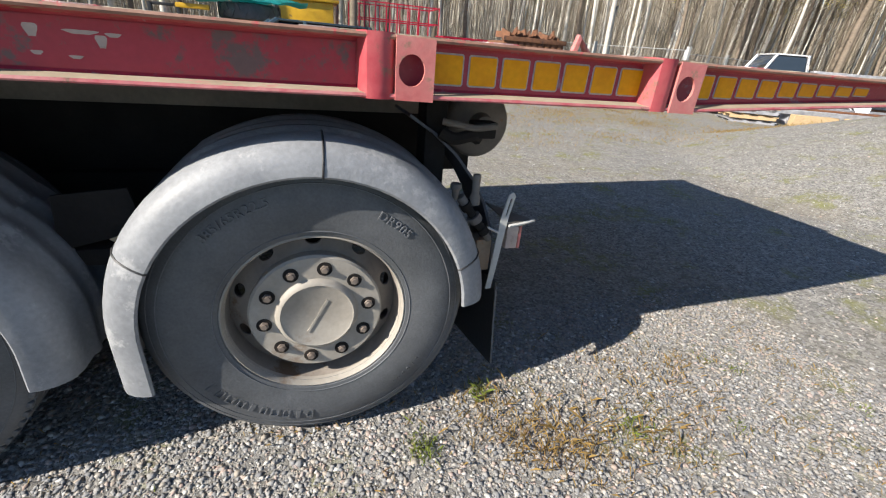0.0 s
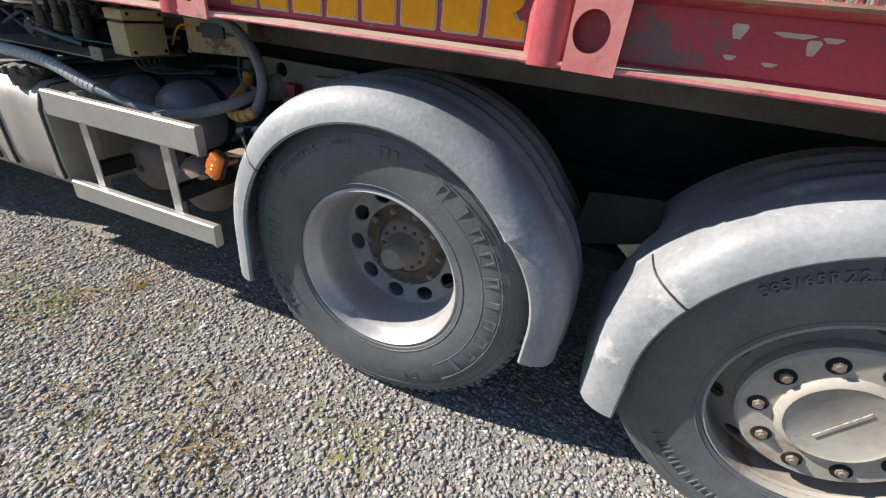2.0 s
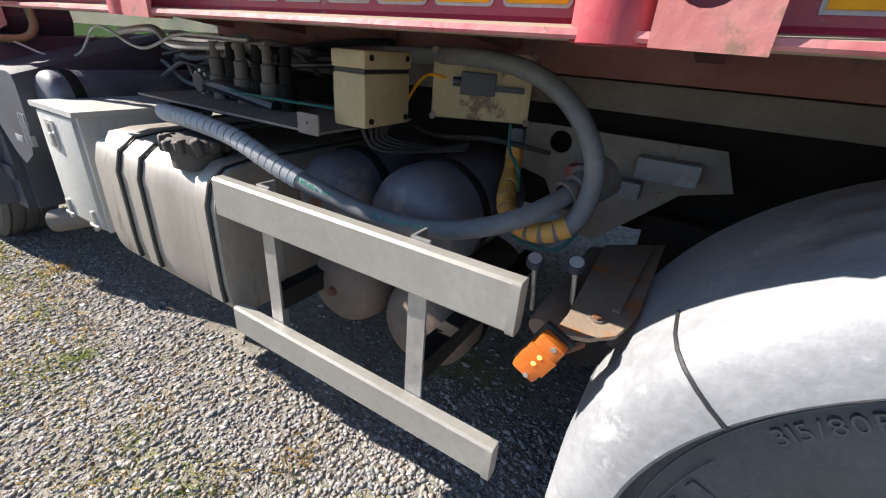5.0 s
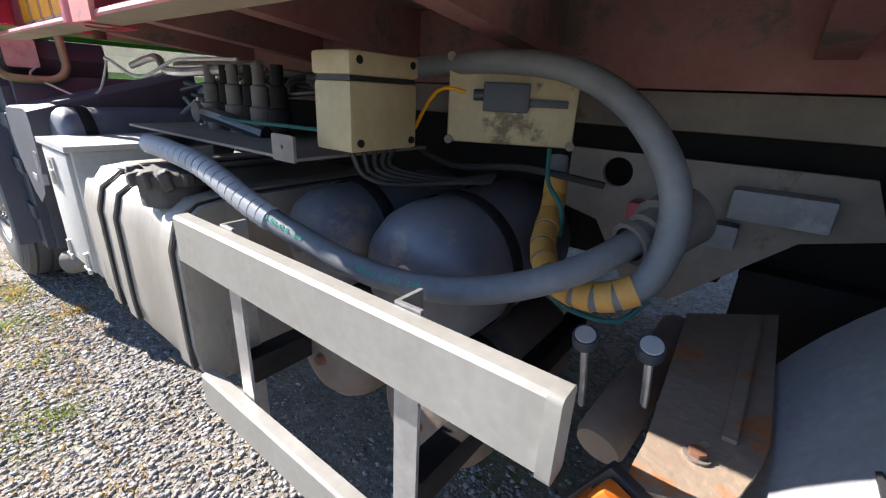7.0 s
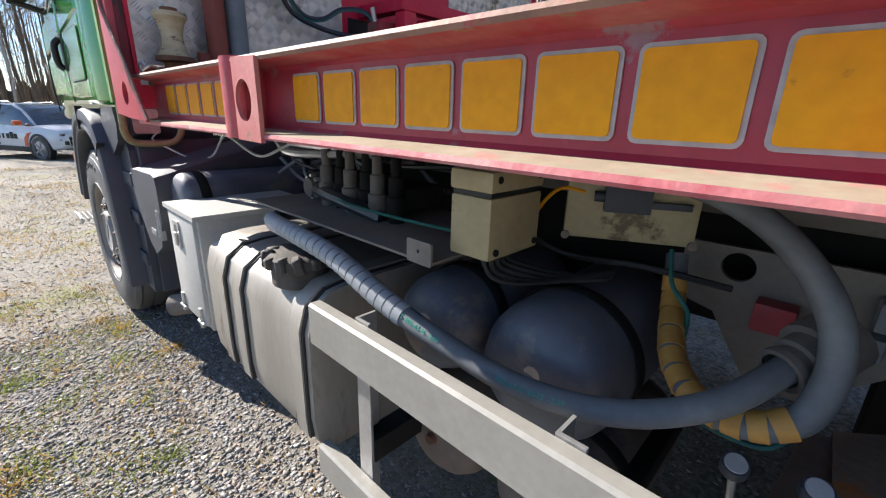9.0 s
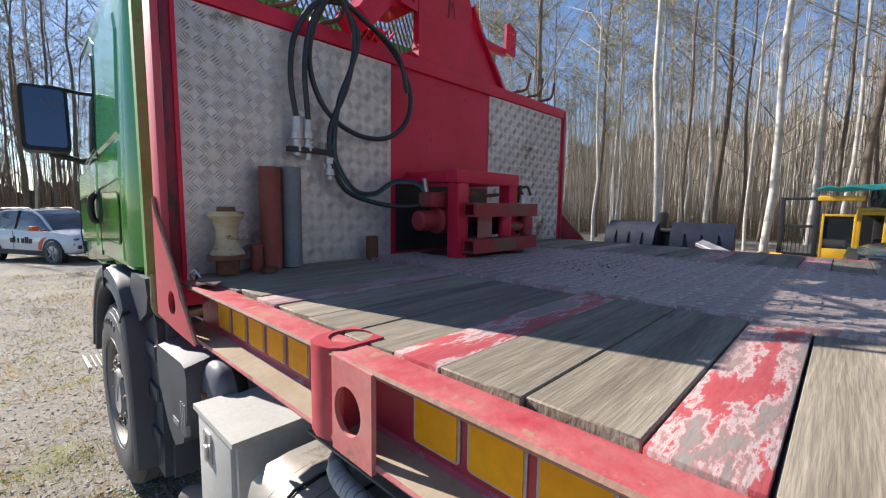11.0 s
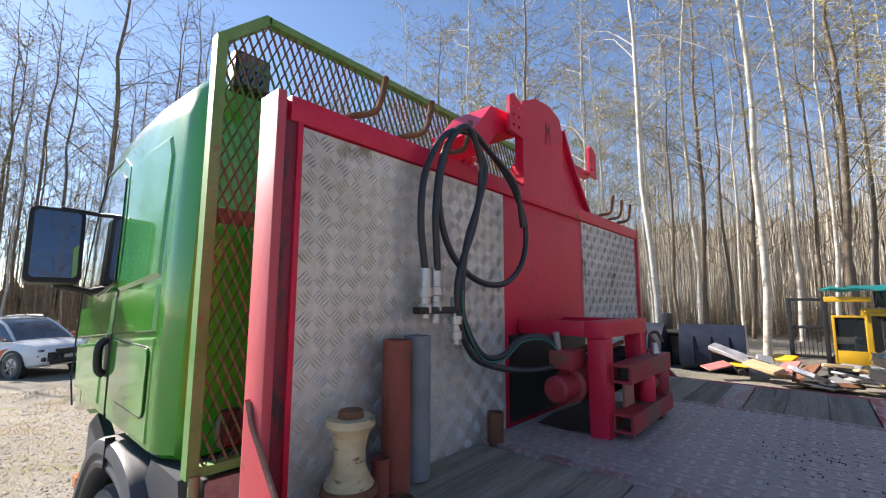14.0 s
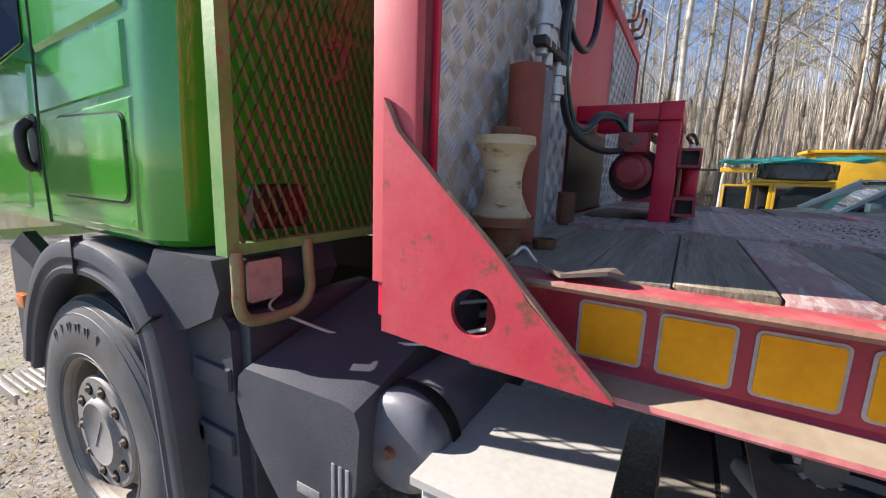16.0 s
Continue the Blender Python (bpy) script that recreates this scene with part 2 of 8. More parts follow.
DUSTY_RED = material("dust_caked_red", [(0.29, 0.11, 0.1), (0.44, 0.25, 0.215)], 4, 0.8, bump=0.15, spots=(0.22, 0.17, 0.14), spot_at=0.55, spot_scale=4)
TANK_RUST = material("rust_stained_air_tank", [(0.11, 0.085, 0.07), (0.2, 0.15, 0.115)], 5, 0.7, bump=0.15, spots=(0.09, 0.09, 0.1), spot_at=0.58, spot_scale=4)
BRACKET = material("dusty_rusting_plate", [(0.2, 0.15, 0.105), (0.31, 0.235, 0.165)], 7, 0.85, bump=0.25, spots=(0.4, 0.15, 0.045), spot_at=0.54, spot_scale=9)
FRAME_WORN = material("chalky_green_frame", [(0.07, 0.25, 0.045), (0.19, 0.33, 0.12)], 6, 0.55, bump=0.1, spots=(0.2, 0.12, 0.06), spot_at=0.6, spot_scale=9)
TUBE_WORN = material("flaking_yellow_green_tube", [(0.17, 0.18, 0.07), (0.3, 0.28, 0.15)], 9, 0.55, bump=0.2, spots=(0.22, 0.11, 0.05), spot_at=0.57, spot_scale=12)
NUT = material("grey_brown_nut", [(0.16, 0.13, 0.11), (0.27, 0.22, 0.18)], 20, 0.6, metal=0.3)
COAL = material("black_crumbs", [(0.012, 0.012, 0.014), (0.035, 0.033, 0.034)], 20, 0.7)
LENS_WHITE = material("dusty_lamp_lens", [(0.35, 0.28, 0.25), (0.45, 0.37, 0.33)], 20, 0.3)


def glass_material(name, colour, rough=0.03):
    m = bpy.data.materials.new(name)
    m.use_nodes = True
    b = m.node_tree.nodes["Principled BSDF"]
    b.inputs["Base Color"].default_value = (*colour, 1)
    b.inputs["Roughness"].default_value = rough
    b.inputs["Specular IOR Level"].default_value = 0.9
    b.inputs["Coat Weight"].default_value = 1.0
    b.inputs["Coat Roughness"].default_value = 0.02
    return m


GLASS = glass_material("tinted_glass", (0.02, 0.025, 0.028))
# the dark navy base colour stands in for a dark reflection in the mirror
MIRROR = glass_material("mirror_glass", (0.07, 0.09, 0.12), 0.02)
MIRROR.node_tree.nodes["Principled BSDF"].inputs["Metallic"].default_value = 1.0

# ---- mesh helpers ----


def smooth(me, angle=40):
    for p in me.polygons:
        p.use_smooth = True
    me.set_sharp_from_angle(angle=radians(angle))


def thing(name, at=(0, 0, 0), label="", category="", group="", kind=""):
    ob = new(name)
    ob.location = at
    ob.empty_display_size = 0.1
    return tagged(ob, label, category, group, kind)


def part(name, bm, mat, parent=None, label="", angle=40, group=""):
    """Links a bmesh, built in world coordinates, as one mesh under parent."""
    me = bpy.data.meshes.new(name)
    bmesh.ops.recalc_face_normals(bm, faces=bm.faces)
    bm.to_mesh(me)
    bm.free()
    smooth(me, angle)
    for m in mat if isinstance(mat, (list, tuple)) else [mat]:
        me.materials.append(m)
    ob = new(name, me)
    if parent:
        ob.parent = parent
        if parent.type == "EMPTY":
            ob.matrix_parent_inverse = Matrix.Translation(-parent.location)
    return tagged(ob, label, "", group)


def solo(name, bm, mat, label, category, group="", kind="", angle=40):
    return tagged(part(name, bm, mat, None, "", angle), label, category, group, kind)


def B():
    return bmesh.new()


def box(bm, x0, x1, y0, y1, z0, z1, bevel=0.0, seg=2, mat=0):
    vs = [bm.verts.new(c) for c in ((x0, y0, z0), (x1, y0, z0), (x1, y1, z0), (x0, y1, z0), (x0, y0, z1), (x1, y0, z1), (x1, y1, z1), (x0, y1, z1))]
    fs = [bm.faces.new([vs[i] for i in q]) for q in ((3, 2, 1, 0), (4, 5, 6, 7), (0, 1, 5, 4), (1, 2, 6, 5), (2, 3, 7, 6), (3, 0, 4, 7))]
    for f in fs:
        f.material_index = mat
    if bevel:
        es = list({e for f in fs for e in f.edges})
        r = bmesh.ops.bevel(bm, geom=es, offset=bevel, segments=seg, affect="EDGES", profile=0.6)
        for f in r["faces"]:
            f.material_index = mat
    return bm


def obox(bm, centre, size, rot=(0, 0, 0), bevel=0.0, mat=0):
    """A box turned by rot (degrees)."""
    t = bmesh.new()
    a, b, c = (s / 2 for s in size)
    box(t, -a, a, -b, b, -c, c, bevel, 1)
    m = pose(*centre, *rot)
    join(bm, t, m, mat)
    return bm


def join(bm, t, m=None, mat=0):
    vs = {v: bm.verts.new(m @ v.co if m else v.co) for v in t.verts}
    for f in t.faces:
        g = bm.faces.new([vs[v] for v in f.verts])
        g.material_index = mat if mat else f.material_index
    t.free()
    return bm


def cyl(bm, p0, p1, r0, r1=None, seg=24, caps=True, mat=0):
    p0, p1 = Vector(p0), Vector(p1)
    r1 = r0 if r1 is None else r1
    ax = (p1 - p0).normalized()
    u = ax.orthogonal().normalized()
    w = ax.cross(u)
    rings = []
    for p, r in ((p0, r0), (p1, r1)):
        rings.append([bm.verts.new(p + (u * math.cos(a) + w * math.sin(a)) * r) for a in (2 * math.pi * i / seg for i in range(seg))])
    for i in range(seg):
        bm.faces.new((rings[0][i], rings[0][(i + 1) % seg], rings[1][(i + 1) % seg], rings[1][i])).material_index = mat
    if caps:
        bm.faces.new(rings[0][::-1]).material_index = mat
        bm.faces.new(rings[1]).material_index = mat
    return bm


def lathe(bm, profile, centre=(0, 0, 0), axis="y", seg=48, mat=0, close=False):
    """Turns (radius, along) pairs round an axis through centre."""
    c = Vector(centre)
    rings = []
    for r, h in profile:
        ring = []
        for i in range(seg if r > 1e-5 else 1):
            a = 2 * math.pi * i / seg
            p = {"y": (r * math.cos(a), h, r * math.sin(a)), "x": (h, r * math.cos(a), r * math.sin(a)), "z": (r * math.cos(a), r * math.sin(a), h)}[axis]
            ring.append(bm.verts.new(c + Vector(p)))
        rings.append(ring)
    pairs = list(zip(rings, rings[1:])) + ([(rings[-1], rings[0])] if close else [])
    for a, b in pairs:
        for i in range(seg):
            j = (i + 1) % seg
            q = [a[i % len(a)], a[j % len(a)], b[j % len(b)], b[i % len(b)]]
            q = list(dict.fromkeys(q))
            if len(q) > 2:
                bm.faces.new(q).material_index = mat
    return bm


def spline(pts, n=8):
    """A smooth line through the points."""
    p = [Vector(q) for q in pts]
    p = [2 * p[0] - p[1]] + p + [2 * p[-1] - p[-2]]
    out = []
    for i in range(1, len(p) - 2):
        for k in range(n):
            t = k / n
            a, b, c, d = p[i - 1:i + 3]
            out.append(0.5 * ((2 * b) + (c - a) * t + (2 * a - 5 * b + 4 * c - d) * t * t + (3 * b - a - 3 * c + d) * t ** 3))
    out.append(p[-2])
    return out


def sweep(bm, pts, r, seg=12, mat=0, caps=True, radius=None):
    """A round tube along pts; radius(i, n) may vary it."""
    pts = [Vector(q) for q in pts]
    n = len(pts)
    rings, u = [], None
    for i, p in enumerate(pts):
        t = (pts[min(i + 1, n - 1)] - pts[max(i - 1, 0)]).normalized()
        u = t.orthogonal().normalized() if u is None else (u - t * u.dot(t)).normalized()
        w = t.cross(u)
        rr = radius(i, n) if radius else r
        rings.append([bm.verts.new(p + (u * math.cos(a) + w * math.sin(a)) * rr) for a in (2 * math.pi * k / seg for k in range(seg))])
    for a, b in zip(rings, rings[1:]):
        for k in range(seg):
            bm.faces.new((a[k], a[(k + 1) % seg], b[(k + 1) % seg], b[k])).material_index = mat
    if caps:
        bm.faces.new(rings[0][::-1]).material_index = mat
        bm.faces.new(rings[-1]).material_index = mat
    return bm


def plate(bm, outline, d0, d1, axis="y", holes=(), mat=0):
    """A flat plate: outline and holes in the two other axes, from d0 to d1 along axis."""
    def at(p, d):
        return {"y": (p[0], d, p[1]), "x": (d, p[0], p[1]), "z": (p[0], p[1], d)}[axis]
    t = bmesh.new()
    es = []
    for loop in (outline, *holes):
        vs = [t.verts.new(at(p, d0)) for p in loop]
        es += [t.edges.new((vs[i], vs[(i + 1) % len(vs)])) for i in range(len(vs))]
    bmesh.ops.triangle_fill(t, edges=es, use_beauty=True, use_dissolve=False)
    r = bmesh.ops.extrude_face_region(t, geom=list(t.faces))
    off = Vector(at((0, 0), d1 - d0))
    for v in r["geom"]:
        if isinstance(v, bmesh.types.BMVert):
            v.co += off
    bmesh.ops.recalc_face_normals(t, faces=t.faces)
    return join(bm, t, None, mat)


def circle(cx, cy, r, n=24, ry=None):
    return [(cx + r * math.cos(2 * math.pi * i / n), cy + (ry or r) * math.sin(2 * math.pi * i / n)) for i in range(n)]


def rrect(x0, x1, z0, z1, r, n=4):
    out = []
    for cx, cz, a0 in ((x1 - r, z1 - r, 0), (x0 + r, z1 - r, 90), (x0 + r, z0 + r, 180), (x1 - r, z0 + r, 270)):
        out += [(cx + r * math.cos(radians(a0 + 90 * k / n)), cz + r * math.sin(radians(a0 + 90 * k / n))) for k in range(n + 1)]
    return out


def prism_x(bm, outline_yz, x0, x1, mat=0):
    return plate(bm, outline_yz, x0, x1, "x", (), mat)


def text_mesh(text, size, depth):
    """The letters of a text as meshes, each centred on its own advance: (bmesh, x)."""
    out = []
    x = 0.0
    dg = None
    for ch in text:
        if ch == " ":
            x += size * 0.45
            continue
        cu = bpy.data.curves.new("letter", "FONT")
        cu.body, cu.size, cu.extrude, cu.align_x = ch, size, depth, "CENTER"
        ob = bpy.data.objects.new("letter", cu)
        scene.collection.objects.link(ob)
        dg = bpy.context.evaluated_depsgraph_get()
        me = bpy.data.meshes.new_from_object(ob.evaluated_get(dg))
        t = bmesh.new()
        t.from_mesh(me)
        w = max((v.co.x for v in t.verts), default=0.3 * size) - min((v.co.x for v in t.verts), default=0)
        out.append((t, x + w / 2))
        x += w + size * 0.14
        bpy.data.objects.remove(ob)
        bpy.data.curves.remove(cu)
        bpy.data.meshes.remove(me)
    return out, x


def ring_text(bm, text, size, radius, mid, y, depth=0.002, mat=0):
    """Writes text round the y axis on a wheel, facing -y, its middle at the angle mid (degrees from +x towards +z), reading clockwise."""
    letters, width = text_mesh(text, size, depth)
    for t, x in letters:
        a = radians(mid) - (x - width / 2) / radius
        up = Vector((math.cos(a), 0, math.sin(a)))
        right = Vector((math.sin(a), 0, -math.cos(a)))
        m = Matrix((right, up, right.cross(up))).transposed().to_4x4()
        m.translation = up * (radius - size * 0.35) + Vector((0, y, 0))
        join(bm, t, m, mat)
    return bm

# ---- the truck ----
CY = 2.475          # middle of the deck
TR = (-1.4, CY, 0.0)
truck = thing("flatbed_truck", TR, "green truck with a worn red flatbed parked on gravel", "truck")


def side(y):
    """The same distance from the middle on the far side."""
    return 2 * CY - y


# wheels
def tyre(bm, r_out, width, bead=0.288):
    w = width
    half = [(bead, 0.035), (0.305, 0.012), (0.34, 0.004), (0.40, 0.0), (0.45, 0.006), (0.485, 0.018), (0.505, 0.027), (0.513, 0.03), (r_out - 0.012, 0.045), (r_out - 0.003, 0.06)]
    prof = half[:]
    for k in range(4):
        c = w * (k + 1) / 5
        prof += [(r_out, c - 0.007), (r_out - 0.012, c - 0.005), (r_out - 0.012, c + 0.005), (r_out, c + 0.007)]
    prof += [(r, w - y) for r, y in half[::-1]]
    lathe(bm, prof, seg=72)
    return bm


def tread_blocks(bm, r_out, n):
    """Shoulder blocks round the tyre bm, which is their owner."""
    for i in range(n):
        a = 360 / n * i
        m = pose(0, 0, 0, 0, a, 0)
        if i == 0:
            first = part("tread_block", box(B(), -0.011, 0.011, 0.04, 0.075, r_out - 0.022, r_out - 0.001, 0.003, 1), RUBBER, bm)
            continue
        o = tagged(new("tread_block", first.data))
        o.parent = bm
        o.matrix_basis = m


def nuts(parent, n, radius, y, r=0.016, length=0.03, phase=0, mat=None, ring=False):
    for i in range(n):
        a = radians(phase + 360 / n * i)
        c = Vector((radius * math.cos(a), y, radius * math.sin(a)))
        bm = B()
        cyl(bm, c, c + Vector((0, -length, 0)), r, r * 0.92, seg=6)
        cyl(bm, c + Vector((0, -length, 0)), c + Vector((0, -length - 0.006, 0)), r * 0.6, seg=10)
        o = part("wheel_nut", bm, mat or STEEL, parent)
        if ring:
            # flat near-black disc stands in for the shaded recess round the nut
            bm = B()
            cyl(bm, c, c + Vector((0, -0.003, 0)), r * 1.6, seg=18)
            part("nut_shade_disc", bm, CHASSIS, parent)


def letter_marks(owner, mid, span, radius, size, y, count):
    """Each raised block is a part of its own."""
    for i in range(count):
        bm = B()
        a = mid + span * (0.5 - (i + 0.5) / count)
        t = bmesh.new()
        kind = (i * 7 + count) % 4
        w, h = size * 0.36, size / 2
        w *= (1.0, 0.55, 0.9, 1.15)[kind]
        shape = [(-w, -h), (w, -h), (w, h), (-w, h)]
        hole = [[(x * (1 - size * 0.13 / w), z * 0.72) for x, z in shape]] if w > size * 0.25 else []
        plate(t, shape, -0.0007, 0.003, "y", hole)
        for v in t.verts:
            v.co.z += radius
        join(bm, t, pose(0, y, 0, 0, 90 - a, 0))
        part("raised_mark", bm, RUBBER, owner)


def ring_line(bm, radius, y, w=0.0018):
    lathe(bm, [(radius - w, y + 0.001), (radius - w * 0.5, y - 0.0015), (radius + w * 0.5, y - 0.0015), (radius + w, y + 0.001)], seg=72)


def disc_with_holes(bm, r_out, r_in, y0, y1, n, r_mid, rh, rv, phase=0):
    """A wheel disc with n hand holes; radially from (r_in, y1) to (r_out, y0)."""
    t = bmesh.new()
    holes = []
    for i in range(n):
        a = radians(phase + 360 / n * i)
        holes.append([(r_mid * math.cos(a) + rv * math.cos(b) * math.cos(a) - rh * math.sin(b) * math.sin(a), r_mid * math.sin(a) + rv * math.cos(b) * math.sin(a) + rh * math.sin(b) * math.cos(a)) for b in (2 * math.pi * k / 14 for k in range(14))])
    plate(t, circle(0, 0, r_out, 60), 0, 0.012, "y", [circle(0, 0, r_in, 40), *holes])
    for v in t.verts:
        r = math.hypot(v.co.x, v.co.z)
        v.co.y += y1 + (y0 - y1) * (r - r_in) / (r_out - r_in)
    join(bm, t)


def steer_style_wheel(name, at, label, r_out, width, disc_y, cover, size_text, brand):
    """A wheel with a flat nut ring and a centre cap."""
    w = thing(name, (0, 0, 0), label)
    w.parent = truck
    w.matrix_parent_inverse = Matrix.Translation(-truck.location)
    bm = tyre(B(), r_out, width)
    ty = part("tyre", bm, RUBBER, w, "worn black truck tyre with raised lettering")
    bm = B()
    for rr in (0.318, 0.47, 0.497):
        ring_line(bm, rr, {0.318: 0.008, 0.47: 0.012, 0.497: 0.023}[rr])
    for text, size, rad, mid in size_text:
        ring_text(bm, text, size, rad, mid, 0.0 if rad < 0.45 else 0.004, 0.0025)
    part("raised_lettering", bm, RUBBER_LETTER, ty)
    for mid, span, rad, size, count in brand:
        letter_marks(ty, mid, span, rad, size, 0.0, count)
    bm = B()
    lathe(bm, [(0.288, 0.034), (0.299, 0.03), (0.303, 0.018), (0.296, 0.013), (0.29, 0.022), (0.287, 0.05)], seg=72)
    rim = part("rim", bm, RIM_BEIGE, w, "dusty beige steel rim")
    bm = B()
    lathe(bm, [(0.2875, 0.048), (0.284, 0.07), (0.281, 0.12), (0.28, 0.3)], seg=72)
    part("rim_well", bm, RIM_BROWN, rim)
    bm = B()
    disc_with_holes(bm, 0.283, 0.2, 0.12, disc_y + 0.035, 10, 0.254, 0.027, 0.017, 18)
    part("disc", bm, RIM_BROWN, rim)
    bm = B()
    lathe(bm, [(0.219, disc_y + 0.045), (0.221, disc_y + 0.008), (0.214, disc_y), (0.138, disc_y), (0.135, disc_y - 0.004), (0.128, disc_y - 0.016), (0.12, disc_y - 0.019), (0.114, disc_y - 0.015), (0.0, disc_y - 0.015)], seg=60)
    hub = part("hub_cover", bm, cover, w, "beige nut ring and centre cap")
    bm = B()
    for k in range(6):
        obox(bm, ((k - 2.5) * 0.022 * math.cos(radians(60)), disc_y - 0.0165, (k - 2.5) * 0.022 * math.sin(radians(60))), (0.008, 0.003, 0.03), (0, 30, 0))
    part("cap_mark", bm, cover, hub)
    nuts(hub, 10, 0.174, disc_y, 0.0155, 0.01, 8, NUT, True)
    w.matrix_basis = Matrix.Translation(at)
    return w


tag_wheel = steer_style_wheel("tag_wheel", (-0.045, 1.255, 0.53), "super-single truck wheel with beige steel rim and ten nuts", 0.535, 0.37, 0.035, RIM_BEIGE,
                              [("385/65R22.5", 0.04, 0.437, 120), ("DR905", 0.042, 0.42, 52)], [(238, 56, 0.42, 0.036, 10), (318, 22, 0.42, 0.012, 6)])
front_wheel = steer_style_wheel("front_wheel", (-5.48, 1.235, 0.53), "dusty front truck wheel with ten nuts and round centre cap", 0.53, 0.31, 0.03, RIM_DARK,
                                [], [(100, 60, 0.42, 0.04, 6)])
for src, x in ((tag_wheel, -0.045), (front_wheel, -5.48)):
    copy_thing(src, pose(x, side(src.matrix_basis.translation.y), src.matrix_basis.translation.z, 0, 0, 180))

HUB = material("dusty_brown_hub", [(0.13, 0.115, 0.1), (0.22, 0.2, 0.18)], 8, 0.8, bump=0.2, spots=(0.14, 0.085, 0.05), spot_at=0.58, spot_scale=9)
# the driven axle: twin tyres on a deep silver rim
drive_wheel = thing("drive_wheel", (0, 0, 0), "twin-tyred drive wheel with deep silver rim and rusty hub")
drive_wheel.parent = truck
drive_wheel.matrix_parent_inverse = Matrix.Translation(-truck.location)
bm = tyre(B(), 0.538, 0.3)
ty = part("tyre", bm, RUBBER, drive_wheel, "black traction tyre with chunky worn tread")
tread_blocks(ty, 0.538, 84)
bm = B()
for rr, yy in ((0.318, 0.008), (0.468, 0.012), (0.497, 0.023)):
    ring_line(bm, rr, yy)
ring_text(bm, "315/80R22.5", 0.036, 0.447, 130, 0.005, 0.003)
ring_text(bm, "156/150L", 0.022, 0.447, 105, 0.005, 0.002)
part("raised_lettering", bm, RUBBER_LETTER, ty)
letter_marks(ty, 10, 108, 0.415, 0.05, 0.0, 10)
letter_marks(ty, 188, 60, 0.415, 0.046, 0.0, 8)
letter_marks(ty, 268, 30, 0.405, 0.014, 0.001, 10)
letter_marks(ty, 292, 12, 0.42, 0.03, 0.001, 2)
letter_marks(ty, 84, 9, 0.42, 0.05, 0.001, 2)
for a0, a1 in ((-50, 70), (154, 224)):
    for rad in (0.385, 0.447):
        bm = sweep(B(), [Vector((rad * math.cos(radians(a0 + (a1 - a0) * k / 20)), 0.001, rad * math.sin(radians(a0 + (a1 - a0) * k / 20)))) for k in range(21)], 0.0016, 5)
        part("raised_rib", bm, RUBBER_LETTER, ty)
bm = tyre(B(), 0.538, 0.3)
for v in bm.verts:
    v.co.y += 0.345
part("inner_tyre", bm, RUBBER, drive_wheel)
bm = B()
lathe(bm, [(0.288, 0.036), (0.3, 0.03), (0.301, 0.017), (0.292, 0.012), (0.284, 0.02), (0.28, 0.045), (0.268, 0.06), (0.262, 0.08), (0.26, 0.12), (0.256, 0.17), (0.25, 0.21), (0.24, 0.34)], seg=72)
rim = part("rim", bm, ALLOY, drive_wheel, "scuffed deep silver steel rim")
bm = B()
disc_with_holes(bm, 0.25, 0.11, 0.225, 0.245, 10, 0.209, 0.036, 0.029, 10)
part("disc", bm, RIM_DARK, rim, "grey wheel disc with ten hand holes")
bm = B()
lathe(bm, [(0.12, 0.3), (0.12, 0.255), (0.112, 0.24), (0.1, 0.228), (0.094, 0.222), (0.066, 0.218), (0.06, 0.195), (0.052, 0.155), (0.046, 0.13), (0.04, 0.12), (0.0, 0.117)], seg=40)
hub = part("hub", bm, HUB, drive_wheel, "dusty brown axle hub")
for i in range(12):
    a = radians(30 * i)
    bm = B()
    cyl(bm, (0.084 * math.cos(a), 0.224, 0.084 * math.sin(a)), (0.084 * math.cos(a), 0.21, 0.084 * math.sin(a)), 0.008, seg=6)
    part("hub_bolt", bm, RUST, hub)
bm = B()
lathe(bm, [(0.172, 0.25), (0.17, 0.237), (0.15, 0.233), (0.112, 0.23)], seg=48)
part("hub_flange", bm, material("dark_rusty_flange", [(0.05, 0.036, 0.028), (0.12, 0.085, 0.062)], 14, 0.85, bump=0.4), hub, "rusty brown nut flange")
nuts(hub, 10, 0.148, 0.234, 0.0145, 0.022, 0, HUB)
drive_wheel.matrix_basis = Matrix.Translation((-1.375, 1.25, 0.535))
copy_thing(drive_wheel, pose(-1.375, side(1.25), 0.535, 0, 0, 180))


